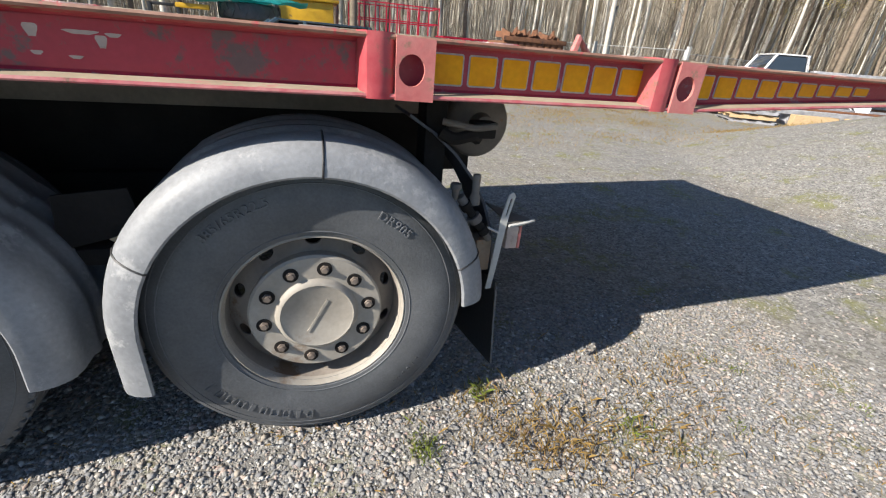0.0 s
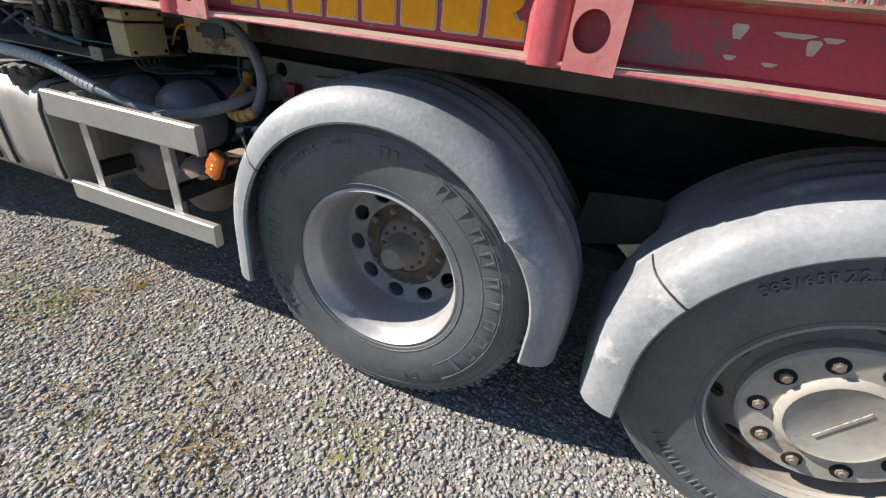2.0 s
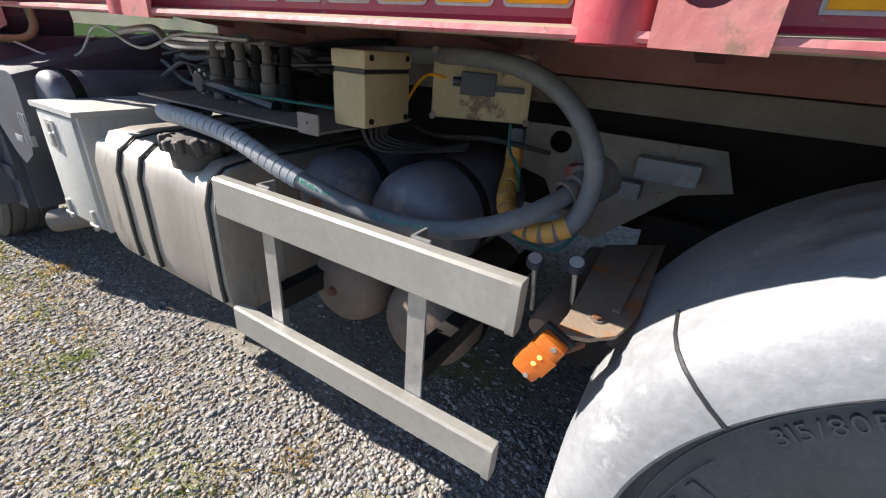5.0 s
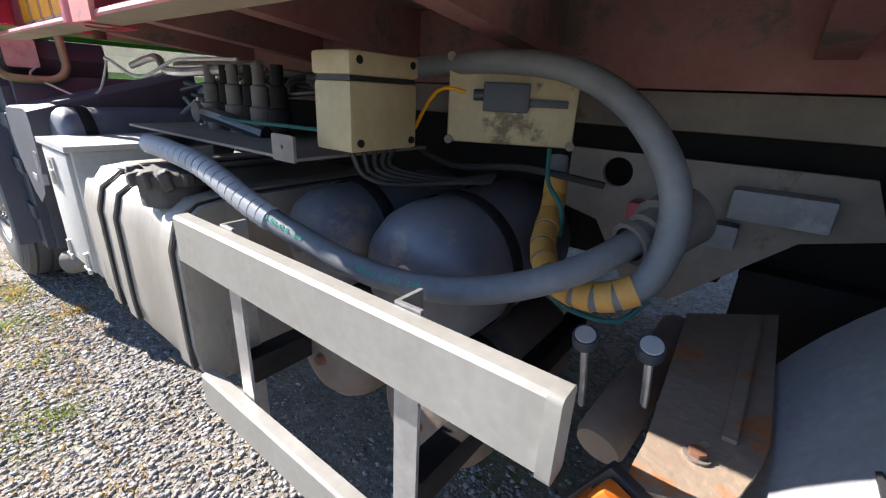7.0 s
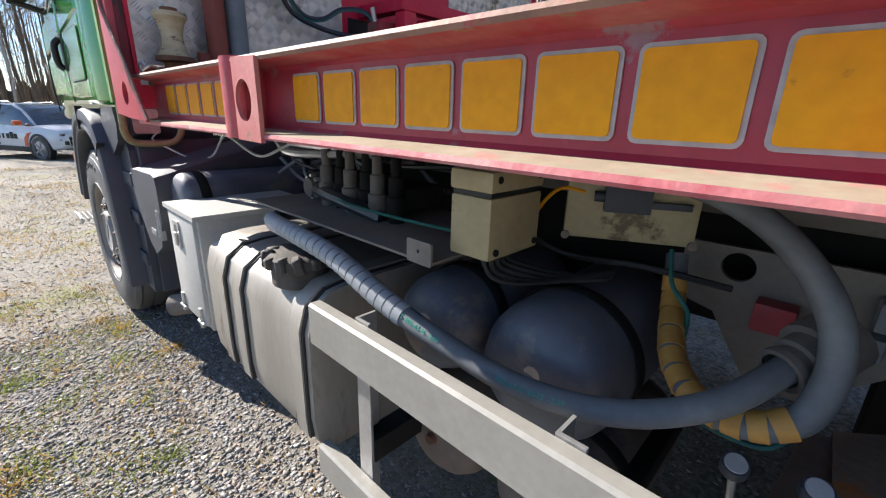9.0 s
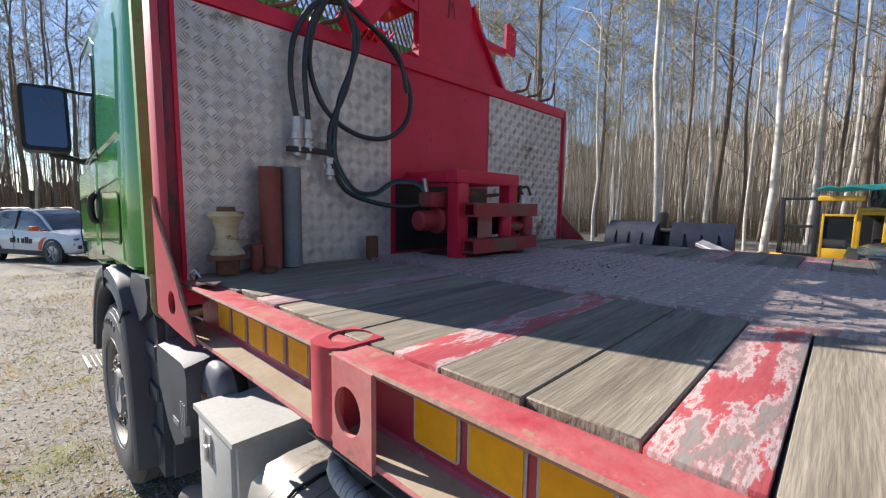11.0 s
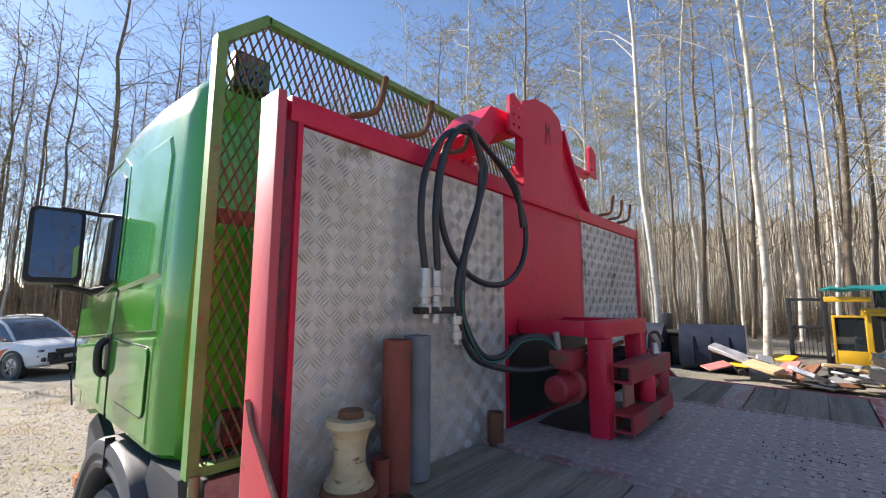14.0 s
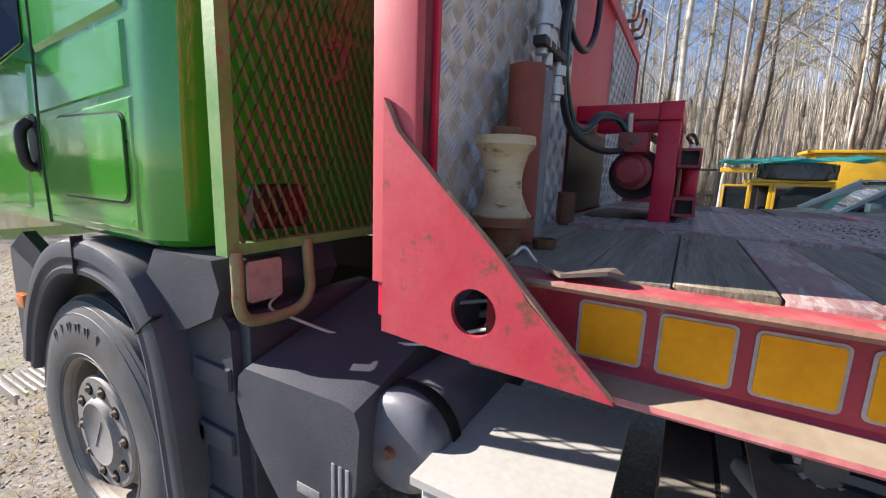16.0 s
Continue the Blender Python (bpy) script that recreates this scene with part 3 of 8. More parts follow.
# mudguards: a moulded arch with a front lip and straight tails
def mudguard(cx, cz, r, a0, a1, tail0, tail1, label, y0=1.212, depth=0.46, seams=()):
    """Angles in degrees from +x; a0 at the rear end, a1 at the front end; tails run straight on at the ends."""
    def frames():
        out = []
        n = 36
        d = Vector((math.sin(radians(a0)), 0, -math.cos(radians(a0))))
        p0 = Vector((cx + r * math.cos(radians(a0)), 0, cz + r * math.sin(radians(a0))))
        nr = Vector((math.cos(radians(a0)), 0, math.sin(radians(a0))))
        if tail0:
            out.append((p0 + d * tail0 + nr * 0.03 * tail0, nr))
        for i in range(n + 1):
            a = radians(a0 + (a1 - a0) * i / n)
            nr = Vector((math.cos(a), 0, math.sin(a)))
            out.append((Vector((cx, 0, cz)) + nr * r, nr))
        if tail1:
            d = Vector((-math.sin(radians(a1)), 0, math.cos(radians(a1))))
            out.append((out[-1][0] + d * tail1 + nr * 0.03 * tail1, nr))
        return out
    sec = [(-0.1, 0.012), (-0.102, 0.002), (-0.095, -0.004), (-0.07, 0.0), (-0.045, 0.01), (-0.022, 0.026), (-0.006, 0.05), (0.002, 0.08), (0.004, 0.12)]
    for k in range(3):
        s = 0.15 + k * 0.09
        sec += [(0.004, s), (0.014, s + 0.015), (0.014, s + 0.04), (0.004, s + 0.055)]
    sec += [(0.004, depth), (-0.006, depth), (-0.006, 0.09), (-0.016, 0.056), (-0.03, 0.036), (-0.055, 0.02)]
    bm = B()
    rings = []
    for p, nr in frames():
        flat = nr.x < -0.55
        rings.append([bm.verts.new(p + nr * (0.004 if flat and q > 0.01 else q) + Vector((0, y0 + d, 0))) for q, d in sec])
    m = len(sec)
    for a, b in zip(rings, rings[1:]):
        for k in range(m):
            bm.faces.new((a[k], a[(k + 1) % m], b[(k + 1) % m], b[k]))
    bm.faces.new(rings[0])
    bm.faces.new(rings[-1][::-1])
    g = part("mudguard", bm, PLASTIC, truck, label, 35)
    for s in seams:
        a = radians(s)
        nr = Vector((math.cos(a), 0, math.sin(a)))
        bm = B()
        t = bmesh.new()
        line = [Vector((0, d - 0.0004, q + 0.0004)) for q, d in sec[1:10]]
        sweep(t, line, 0.0035, 5)
        join(bm, t, Matrix.Translation(Vector((cx, y0, cz)) + nr * r) @ pose(0, 0, 0, 0, 90 - s + 0, 0))
        part("seam", bm, BLACK, g)
    return g


mudguard(-0.045, 0.53, 0.6, 2, 182, 0.0, 0.17, "sun-faded grey plastic mudguard over the rear wheel", seams=(86, 152, 20))
mudguard(-1.375, 0.535, 0.605, 33, 180, 0.0, 0.18, "sun-faded grey plastic mudguard over the drive wheel", seams=(145,))
mudguard(-1.226, 0.535, 0.486, -4, 46, 0.1, 0.0, "grey plastic rear section of the drive wheel mudguard, tucked under the top section", y0=1.228)

# chassis rails and cross members
for y in (CY - 0.44, CY + 0.36):
    bm = B()
    plate(bm, [(y, 0.83), (y + 0.08, 0.83), (y + 0.08, 0.84), (y + 0.01, 0.84), (y + 0.01, 1.09), (y + 0.08, 1.09), (y + 0.08, 1.1), (y, 1.1)], -6.6, 0.75, "x")
    part("chassis_rail", bm, CHASSIS, truck, "dirty black steel chassis rail")
for y in (CY - 0.47, CY + 0.35):
    bm = box(B(), -4.0, 2.6, y, y + 0.12, 1.185, 1.383, 0.006)
    part("subframe_rail", bm, DUSTY_RED, truck, "dusty red subframe rail")
    bm = box(B(), -4.0, 0.7, y - 0.01, y + 0.12, 1.102, 1.182, 0.006)
    part("lower_subframe_rail", bm, RIM_BROWN, truck, "brown dust-caked lower subframe rail")
for x in (-3.9, -3.43, -2.96, -2.5, -1.96, -1.42, -0.87, -0.33, 0.21, 0.75, 1.25, 1.75, 2.3):
    bm = plate(B(), [(1.28, 1.385), (side(1.28), 1.385), (side(1.28), 1.32), (CY + 0.45, 1.24), (CY - 0.45, 1.24), (1.28, 1.32)], x - 0.03, x + 0.03, "x")
    part("cross_member", bm, DUSTY_RED, truck)
bm = cyl(B(), (-1.375, 1.6, 0.535), (-1.375, side(1.6), 0.535), 0.09)
lathe(bm, [(0.0, -0.3), (0.15, -0.26), (0.22, -0.1), (0.22, 0.1), (0.15, 0.26), (0.0, 0.3)], (-1.375, CY, 0.535), "y", 32)
part("drive_axle", bm, CHASSIS, truck)
bm = cyl(B(), (-0.045, 1.5, 0.53), (-0.045, side(1.5), 0.53), 0.07)
part("tag_axle", bm, CHASSIS, truck)
# added boxes that shut out the lit ground seen between the wheels
for y in (CY - 0.5, CY + 0.44):
    bm = box(B(), -2.0, 0.55, y, y + 0.08, 0.52, 0.84, 0.01)
    part("spring_pack", bm, CHASSIS, truck, "plain dark box added to close the bright gap between the axles")
# unseen box, added to keep far-side light from showing under the deck
bm = box(B(), -4.1, -2.05, side(1.95), side(1.3), 0.42, 0.98, 0.05)
part("far_side_tank", bm, CHASSIS, truck, "plain dark box added on the far side to block light under the deck")
bm = cyl(B(), (-5.47, 1.5, 0.52), (-5.47, side(1.5), 0.52), 0.06)
part("front_axle", bm, CHASSIS, truck)

SCRAPED = material("scraped_brown_red", [(0.3, 0.02, 0.035), (0.38, 0.03, 0.05)], 5, 0.5, bump=0.12, spots=(0.13, 0.075, 0.07), spot_at=0.49, spot_scale=6.5)
# side beams: outward-facing channels with stake pockets
REAR, FRONT = 2.75, -3.93
TAPER = 0.055       # rise of the lower flange towards the rear
POCKETS = (-3.12, -2.04, -0.95, 0.14, 1.075)


def side_beam(sgn, label):
    def Y(y):
        return y if sgn > 0 else side(y)
    bm = B()
    sec = [(1.275, 1.25), (1.21, 1.25), (1.208, 1.254), (1.21, 1.261), (1.262, 1.268), (1.268, 1.275), (1.268, 1.381), (1.262, 1.388), (1.21, 1.393), (1.207, 1.399), (1.21, 1.405), (1.268, 1.405), (1.28, 1.4), (1.28, 1.25)]
    plate(bm, [(Y(y), z) for y, z in sec], FRONT, REAR, "x")
    bmesh.ops.bisect_plane(bm, geom=list(bm.verts) + list(bm.edges) + list(bm.faces), plane_co=(0, 0, 0), plane_no=(1, 0, 0))
    bmesh.ops.bisect_plane(bm, geom=list(bm.verts) + list(bm.edges) + list(bm.faces), plane_co=(1.24, 0, 0), plane_no=(1, 0, 0))
    for v in bm.verts:
        if v.co.x > 1.24 and v.co.z < 1.3:
            v.co.z += TAPER * (v.co.x - 1.24)
    for f in bm.faces:
        c = f.calc_center_median()
        lip = abs(c.y - CY) > CY - 1.2115
        f.material_index = (3 if lip else 1) if c.z - TAPER * max(0, c.x - 1.24) < 1.2685 else (4 if lip else 2) if c.z > 1.387 else 0
    return part("side_beam", bm, [RED, FLANGE, TOPFLANGE, FLANGE_LIP, RUST_LIP], truck, label, 30)


beam = side_beam(1, "worn red steel side beam with bleached flange edges")
side_beam(-1, "worn red steel side beam")
for x in POCKETS:
    bm = B()
    # half-round stake socket
    prof = [(x - 0.048, 1.268), (x - 0.045, 1.23), (x - 0.03, 1.208), (x, 1.2), (x + 0.03, 1.207), (x + 0.046, 1.225), (x + 0.046, 1.268)]
    inner = circle(x - 0.002, 1.272, 0.038, 16, 0.04)
    plate(bm, prof + [(x + 0.046, 1.31), (x - 0.048, 1.31)], 1.247, 1.409, "z", [inner])
    part("stake_pocket", bm, POCKET, beam, "dented red stake pocket")
    bm = plate(B(), [(x + 0.046, 1.246), (x + 0.152, 1.244), (x + 0.152, 1.4), (x + 0.046, 1.404)], 1.203, 1.212, "y", [circle(x + 0.089, 1.322, 0.036, 22, 0.04)])
    part("lashing_plate", bm, RED_PINK, beam, "bleached red plate with a round lashing hole")


bm = plate(B(), [(-0.795, 1.277), (0.088, 1.277), (0.088, 1.379), (-0.795, 1.379)], 1.2655, 1.2675, "y")
part("scraped_web", bm, SCRAPED, beam, "scraped red web with bare brown patches")
for cx_, cz_, w_, h_ in ((-0.6, 1.35, 0.012, 0.03), (-0.51, 1.352, 0.03, 0.01), (-0.475, 1.335, 0.01, 0.03), (-0.45, 1.35, 0.014, 0.01), (-0.6, 1.305, 0.01, 0.01), (-0.53, 1.3, 0.012, 0.008)):
    bm = plate(B(), [(cx_ + w_ * math.cos(a) * (1 + 0.3 * math.sin(3 * a)), cz_ + h_ * 0.6 * math.sin(a) * (1 + 0.3 * math.cos(2 * a))) for a in (0.4 * k for k in range(16))], 1.2647, 1.2653, "y")
    part("bare_patch", bm, LENS_WHITE, beam)
TIMBER_EDGE = material("torn_beige_edge", [(0.4, 0.3, 0.18), (0.55, 0.43, 0.28)], 9, 0.8)
# yellow reflective tape squares
TORN = {0: [(0.04, 0), (1, 0), (1, 0.5), (0.86, 0.6), (0.66, 0.57), (0.5, 0.6), (0.68, 0.72), (0.8, 0.88), (0.82, 1.0), (0, 1.0)],
        1: [(0.02, 0), (1, 0), (1, 0.84), (0.84, 0.8), (0.7, 0.84), (0.56, 0.8), (0.42, 0.72), (0.3, 0.56), (0.12, 0.52), (0, 0.55)],
        2: [(0.03, 0), (1, 0), (1, 0.56), (0.8, 0.62), (0.6, 0.58), (0.5, 0.7), (0.56, 0.88), (0.62, 0.98), (0.02, 1.0)],
        3: [(0, 0), (1, 0), (1, 0.84), (0.93, 1.0), (0.32, 1.0), (0.22, 0.72), (0.06, 0.4)],
        7: [(0, 0), (1, 0), (1, 0.45), (0.8, 0.5), (0.7, 0.66), (0.86, 0.8), (0.9, 0.98), (0, 1.0)]}
CURLS = {1: [(0.12, 0.93), (0.2, 1.08), (0.5, 1.04), (0.46, 0.9), (0.34, 0.86)], 2: [(0.72, 0.86), (0.8, 1.08), (1.02, 1.06), (1.04, 0.9), (0.9, 0.78), (0.86, 0.68)]}


def tape_mark(x0, x1, z0=1.285, z1=1.372, y=1.268, torn=None):
    def at(p, inset=0.0):
        cx, cz = (x0 + x1) / 2, (z0 + z1) / 2
        x, z = x0 + p[0] * (x1 - x0), z0 + p[1] * (z1 - z0)
        return x + (inset if x < cx else -inset), z + (inset if z < cz else -inset)
    if torn is not None:
        e = part("tape_mark", plate(B(), [at(p) for p in TORN[torn]], y - 0.0025, y - 0.0005, "y"), TAPE_EDGE, beam, "torn tape square")
        part("yellow_face", plate(B(), [at(p, 0.0045) for p in TORN[torn]], y - 0.0048, y - 0.0022, "y"), YELLOW, e)
        if torn in CURLS:
            bm = plate(B(), [at(p) for p in CURLS[torn]], y - 0.008, y - 0.006, "y")
            for v in bm.verts:
                v.co.y -= 0.35 * max(0.0, v.co.z - (z1 - 0.012)) + 0.1 * abs(v.co.x - x0 - 0.5 * (x1 - x0))
            part("curled_scrap", bm, YELLOW if torn == 2 else TIMBER_EDGE, e)
        return
    bm = plate(B(), rrect(x0, x1, z0, z1, 0.008, 3), y - 0.0025, y - 0.0005, "y")
    e = part("tape_mark", bm, TAPE_EDGE, beam)
    out = rrect(x0 + 0.0045, x1 - 0.0045, z0 + 0.0045, z1 - 0.0045, 0.005, 3)
    bm = plate(B(), out, y - 0.0048, y - 0.0022, "y")
    part("yellow_face", bm, YELLOW, e)


def tape_row(x_first, pitch, width, n, torn=()):
    for i in range(n):
        tape_mark(x_first + i * pitch, x_first + i * pitch + width, torn=i if i in torn else None)


tape_row(-3.78, 0.107, 0.09, 5)
tape_row(-2.945, 0.1075, 0.094, 8)
tape_row(-1.862, 0.1085, 0.097, 8, torn=(0, 1, 2, 3, 7))
tape_row(0.305, 0.106, 0.092, 7)
for i in range(9):
    x = 1.255 + 0.106 * i
    tape_mark(x, x + 0.092, 1.285 + TAPER * (x + 0.06 - 1.24))

# deck
bm = B()
box(bm, -4.03, REAR, 1.95, side(1.95), 1.385, 1.412)
deck = part("steel_floor", bm, TREAD, truck, "grimy tread-plate floor down the middle of the deck")
bm = B()
rr = random.Random(4)
for ix in range(80):
    for iy in range(26):
        x, y = -3.98 + ix * 0.052, 1.98 + iy * 0.041
        if y > side(1.97):
            continue
        obox(bm, (x, y, 1.4125), (0.036, 0.012, 0.0045), (0, 0, 90 if (ix + iy) % 2 else 0))
part("tread_studs", bm, STUD, deck)
for y in (1.935, side(1.935) - 0.03):
    bm = box(B(), FRONT, REAR, y, y + 0.03, 1.385, 1.416, 0.002)
    part("edge_strip", bm, BAR_GREY, deck)
BARS = [-3.49, -2.955, -2.57] + [-2.08 + 0.52 * k for k in range(9)]
for y0, y1 in ((1.276, 1.933), (side(1.933), side(1.276))):
    for xb in BARS:
        bm = box(B(), xb - 0.05, xb + 0.05, y0 - 0.0, y1, 1.385, 1.4095, 0.003)
        part("deck_crossbar", bm, BAR_GREY if xb < -3.4 else BAR, deck, "scraped red steel crossbar")
    edges = [-4.03] + [v for xb in BARS for v in (xb - 0.053, xb + 0.053)] + [REAR - 0.05]
    for a, b in zip(edges[::2], edges[1::2]):
        n = max(1, round((b - a) / 0.125))
        for k in range(n):
            p0, p1 = a + (b - a) * k / n, a + (b - a) * (k + 1) / n
            ragged = rr.uniform(-0.002, 0.012)
            z1 = 1.4085 + rr.uniform(-0.004, 0.004)
            bm = box(B(), p0 + 0.0008, p1 - 0.0008, y0 + ragged if y0 < 2 else y0, y1, 1.375, z1, 0.002, 1)
            part("plank", bm, WOOD, deck)

# headboard
HX = -4.035
hb = part("headboard", box(B(), HX - 0.07, HX - 0.012, 1.196, side(1.196), 1.3, 2.335, 0.004), RED_CLEAN, truck, "tall red steel headboard with checker-plate panels")
for y0, y1 in ((1.192, 1.214), (side(1.214), side(1.192))):
    bm = box(B(), HX - 0.08, HX + 0.003, y0, y1, 1.36, 2.345, 0.003)
    part("headboard_post", bm, POST_PINK, hb, "sun-faded pink-red post with rubbed paint")
bm = B()
box(bm, HX - 0.02, HX + 0.004, 1.225, side(1.225), 2.28, 2.34, 0.003)
part("top_rail", bm, RED_CLEAN, hb)
bm = B()
box(bm, HX - 0.02, HX + 0.0, 1.2145, 1.243, 1.4, 2.28, 0.002)
part("inner_stile", bm, STILE, hb, "dark scraped inner stile")
part("stile_edge", box(B(), HX - 0.02, HX + 0.006, 1.2435, 1.257, 1.4, 2.28, 0.003), RED_CLEAN, hb)


def checker_panel(y0, y1, z0, z1):
    p = part("checker_panel", box(B(), HX - 0.012, HX - 0.006, y0, y1, z0, z1), CHECKER, hb, "scuffed aluminium checker-plate panel")
    bm = B()
    step = 0.047
    for i in range(int((y1 - y0) / step) + 1):
        for j in range(int((z1 - z0) / step) + 1):
            ang = 45 if (i + j) % 2 else -45
            c, s = math.cos(radians(ang)), math.sin(radians(ang))
            for k in range(5):
                o = (k - 2) * 0.0088
                y, z = y0 + (i + 0.5) * step - s * o, z0 + (j + 0.5) * step + c * o
                L, W = 0.0185 if k in (1, 2, 3) else 0.0165, 0.003
                if not (y0 + 0.012 < y < y1 - 0.012 and z0 + 0.012 < z < z1 - 0.012):
                    continue
                vs = [bm.verts.new((HX - 0.006 + h, y + c * a - s * b, z + s * a + c * b)) for a, b, h in ((-L, 0, 0), (0, -W, 0), (L, 0, 0), (0, W, 0), (-L * 0.6, 0, 0.0028), (L * 0.6, 0, 0.0028))]
                for q in ((0, 1, 5, 4), (1, 2, 5), (2, 3, 4, 5), (3, 0, 4)):
                    bm.faces.new([vs[t] for t in q])
    part("raised_pattern", bm, CHECKER, p)
    return p


checker_panel(1.258, 2.115, 1.38, 2.276)
checker_panel(2.85, side(1.255), 1.38, 2.276)
# far-end gussets and near gusset with a lashing hole
for sgn in (1, -1):
    y = 1.181 if sgn > 0 else side(1.181)
    bm = plate(B(), [(-4.085, 1.66), (-4.06, 1.61), (-3.965, 1.515), (-3.885, 1.44), (-3.845, 1.395), (-3.835, 1.38), (-3.71, 1.262), (-3.9, 1.268), (-4.085, 1.28)], y, y + sgn * 0.01, "y", [circle(-3.915, 1.345, 0.037, 22)])
    gp = part("gusset_plate", bm, GUSSET, hb, "red triangular gusset with a lashing hole and torn edge")
    ym = y + sgn * 0.006
    part("torn_edge", sweep(B(), [(-4.083, ym, 1.655), (-4.058, ym, 1.607), (-3.963, ym, 1.513), (-3.884, ym, 1.438), (-3.843, ym, 1.393), (-3.775, ym, 1.323), (-3.714, ym, 1.264)], 0.006, 6), RUST_LIP, gp, "rust-brown torn edge")
# hooks on the headboard
for y in (1.4, 1.585, 1.775, 3.12, 3.27, 3.42):
    bm = sweep(B(), spline([(HX - 0.04, y - 0.03, 2.33), (HX - 0.01, y, 2.352), (HX + 0.02, y + 0.035, 2.362), (HX + 0.035, y + 0.055, 2.385), (HX + 0.045, y + 0.07, 2.47)]), 0.009, 8)
    part("hook", bm, RUST, hb, "bent rusty steel hook")

# crane rest standing on the headboard
bm = plate(B(), [(2.3, 2.335), (2.3, 2.735), (2.42, 2.79), (2.56, 2.8), (2.66, 2.77), (2.69, 2.7), (2.69, 2.335)], HX - 0.06, HX - 0.02, "x")
plate(bm, [(2.3, 2.335), (2.31, 2.335), (2.31, 2.4), (2.3, 2.4)], HX - 0.3, HX - 0.06, "x")
sup = part("crane_rest", bm, RED_CLEAN, truck, "bright red welded crane rest above the headboard", angle=20)
bm = plate(B(), [(2.69, 2.335), (2.69, 2.72), (2.76, 2.62), (2.86, 2.5), (3.0, 2.335)], HX - 0.075, HX - 0.045, "x")
part("gusset", bm, RED_CLEAN, sup, angle=20)
bm = plate(B(), [(HX - 0.05, 2.34), (HX - 0.05, 2.72), (HX - 0.32, 2.6), (HX - 0.42, 2.34)], 2.685, 2.7, "y")
part("side_web", bm, RED_CLEAN, sup, angle=20)
bm = plate(B(), [(1.98, 2.5), (2.12, 2.66), (2.3, 2.68), (2.3, 2.58), (2.16, 2.56), (2.06, 2.44)], HX - 0.26, HX - 0.06, "x")
part("arm", bm, RED_CLEAN, sup, angle=20)
for y, z in ((2.19, 2.57), (3.01, 2.57)):
    bm = plate(B(), [(y, z), (y + 0.1, z - 0.01), (y + 0.1, z + 0.14), (y + 0.03, z + 0.17), (y, z + 0.15)], HX - 0.03, HX - 0.015, "x", [circle(y + dy, z + dz, 0.008, 10) for dy in (0.03, 0.07) for dz in (0.03, 0.075, 0.12)])
    part("ear_plate", bm, RED_CLEAN, sup, "red ear plate with drilled holes", angle=20)
bm = box(B(), HX - 0.06, HX - 0.03, 2.84, 3.03, 2.55, 2.59, 0.004)
part("ear_arm", bm, RED_CLEAN, sup, angle=20)
# sunlit plate in light red; the crossed bars stand in for the mesh's shadow
bm = plate(B(), [(2.06, 2.35), (2.3, 2.35), (2.3, 2.56), (2.06, 2.5)], HX - 0.3, HX - 0.295, "x")
for k in range(5):
    obox(bm, (HX - 0.29, 2.1 + k * 0.045, 2.45), (0.012, 0.012, 0.26), (38, 0, 0))
    obox(bm, (HX - 0.28, 2.1 + k * 0.045, 2.45), (0.012, 0.012, 0.26), (-38, 0, 0))
part("lattice", bm, POST_PINK, sup, "light red plate in the arm with bars standing in for mesh shadow")

slope = [(2.705, 2.725), (2.77, 2.622), (2.87, 2.502), (3.01, 2.338)]
part("gusset_flange", plate(B(), slope + [(y + 0.014, z + 0.01) for y, z in slope[::-1]], HX - 0.12, HX - 0.02, "x"), RED_CLEAN, sup, "folded flange along the gusset", angle=20)
part("rest_mark", plate(B(), [(2.5, 2.6), (2.512, 2.6), (2.518, 2.68), (2.53, 2.64), (2.54, 2.69), (2.55, 2.61), (2.56, 2.61), (2.545, 2.71), (2.525, 2.67), (2.51, 2.71)], HX - 0.0195, HX - 0.0185, "x"), STILE, sup, "dark scratched mark")

# winch in the middle of the headboard
wx = -3.72
bm = B()
box(bm, HX, wx - 0.051, 2.205, 2.275, 1.745, 1.797, 0.004)
box(bm, HX, wx - 0.051, 2.593, 2.668, 1.745, 1.797, 0.004)
box(bm, wx - 0.05, wx + 0.018, 2.2, 2.672, 1.742, 1.8, 0.005)
box(bm, wx - 0.05, wx + 0.015, 2.215, 2.285, 1.412, 1.742, 0.005)
box(bm, wx - 0.05, wx + 0.015, 2.595, 2.665, 1.412, 1.742, 0.005)
wf = part("winch_frame", bm, RED_CLEAN, truck, "red box-section winch frame standing on the deck")
for z in (1.435, 1.595):
    tube = [(wx + 0.017, z), (wx + 0.085, z), (wx + 0.085, z + 0.062), (wx + 0.017, z + 0.062)]
    bore = [(wx + 0.026, z + 0.009), (wx + 0.076, z + 0.009), (wx + 0.076, z + 0.053), (wx + 0.026, z + 0.053)]
    fb_ = part("fairlead_beam", plate(B(), tube, 2.245, 2.745, "y", [bore]), RED_WORN, wf, "open-ended square tube, scraped red")
    # black plug in the bore, put there for the darkness inside the tube
    part("bore_shade_plug", box(B(), wx + 0.0265, wx + 0.0755, 2.3, 2.31, z + 0.0095, z + 0.0525), BLACK, fb_)
for y, dx, r_, m_ in ((2.505, 0.055, 0.03, RED_CLEAN), (2.69, 0.055, 0.033, RED_WORN)):
    bm = B()
    lathe(bm, [(0.0, 1.499), (r_ * 0.9, 1.499), (r_, 1.505), (r_, 1.585), (r_ * 0.9, 1.593), (0.0, 1.593)], (wx + dx, y, 0), "z", 20)
    part("fairlead_roller", bm, m_, wf)
part("fairlead_plate", box(B(), wx + 0.02, wx + 0.03, 2.34, 2.44, 1.4975, 1.594, 0.003), DUSTY_RED, wf)
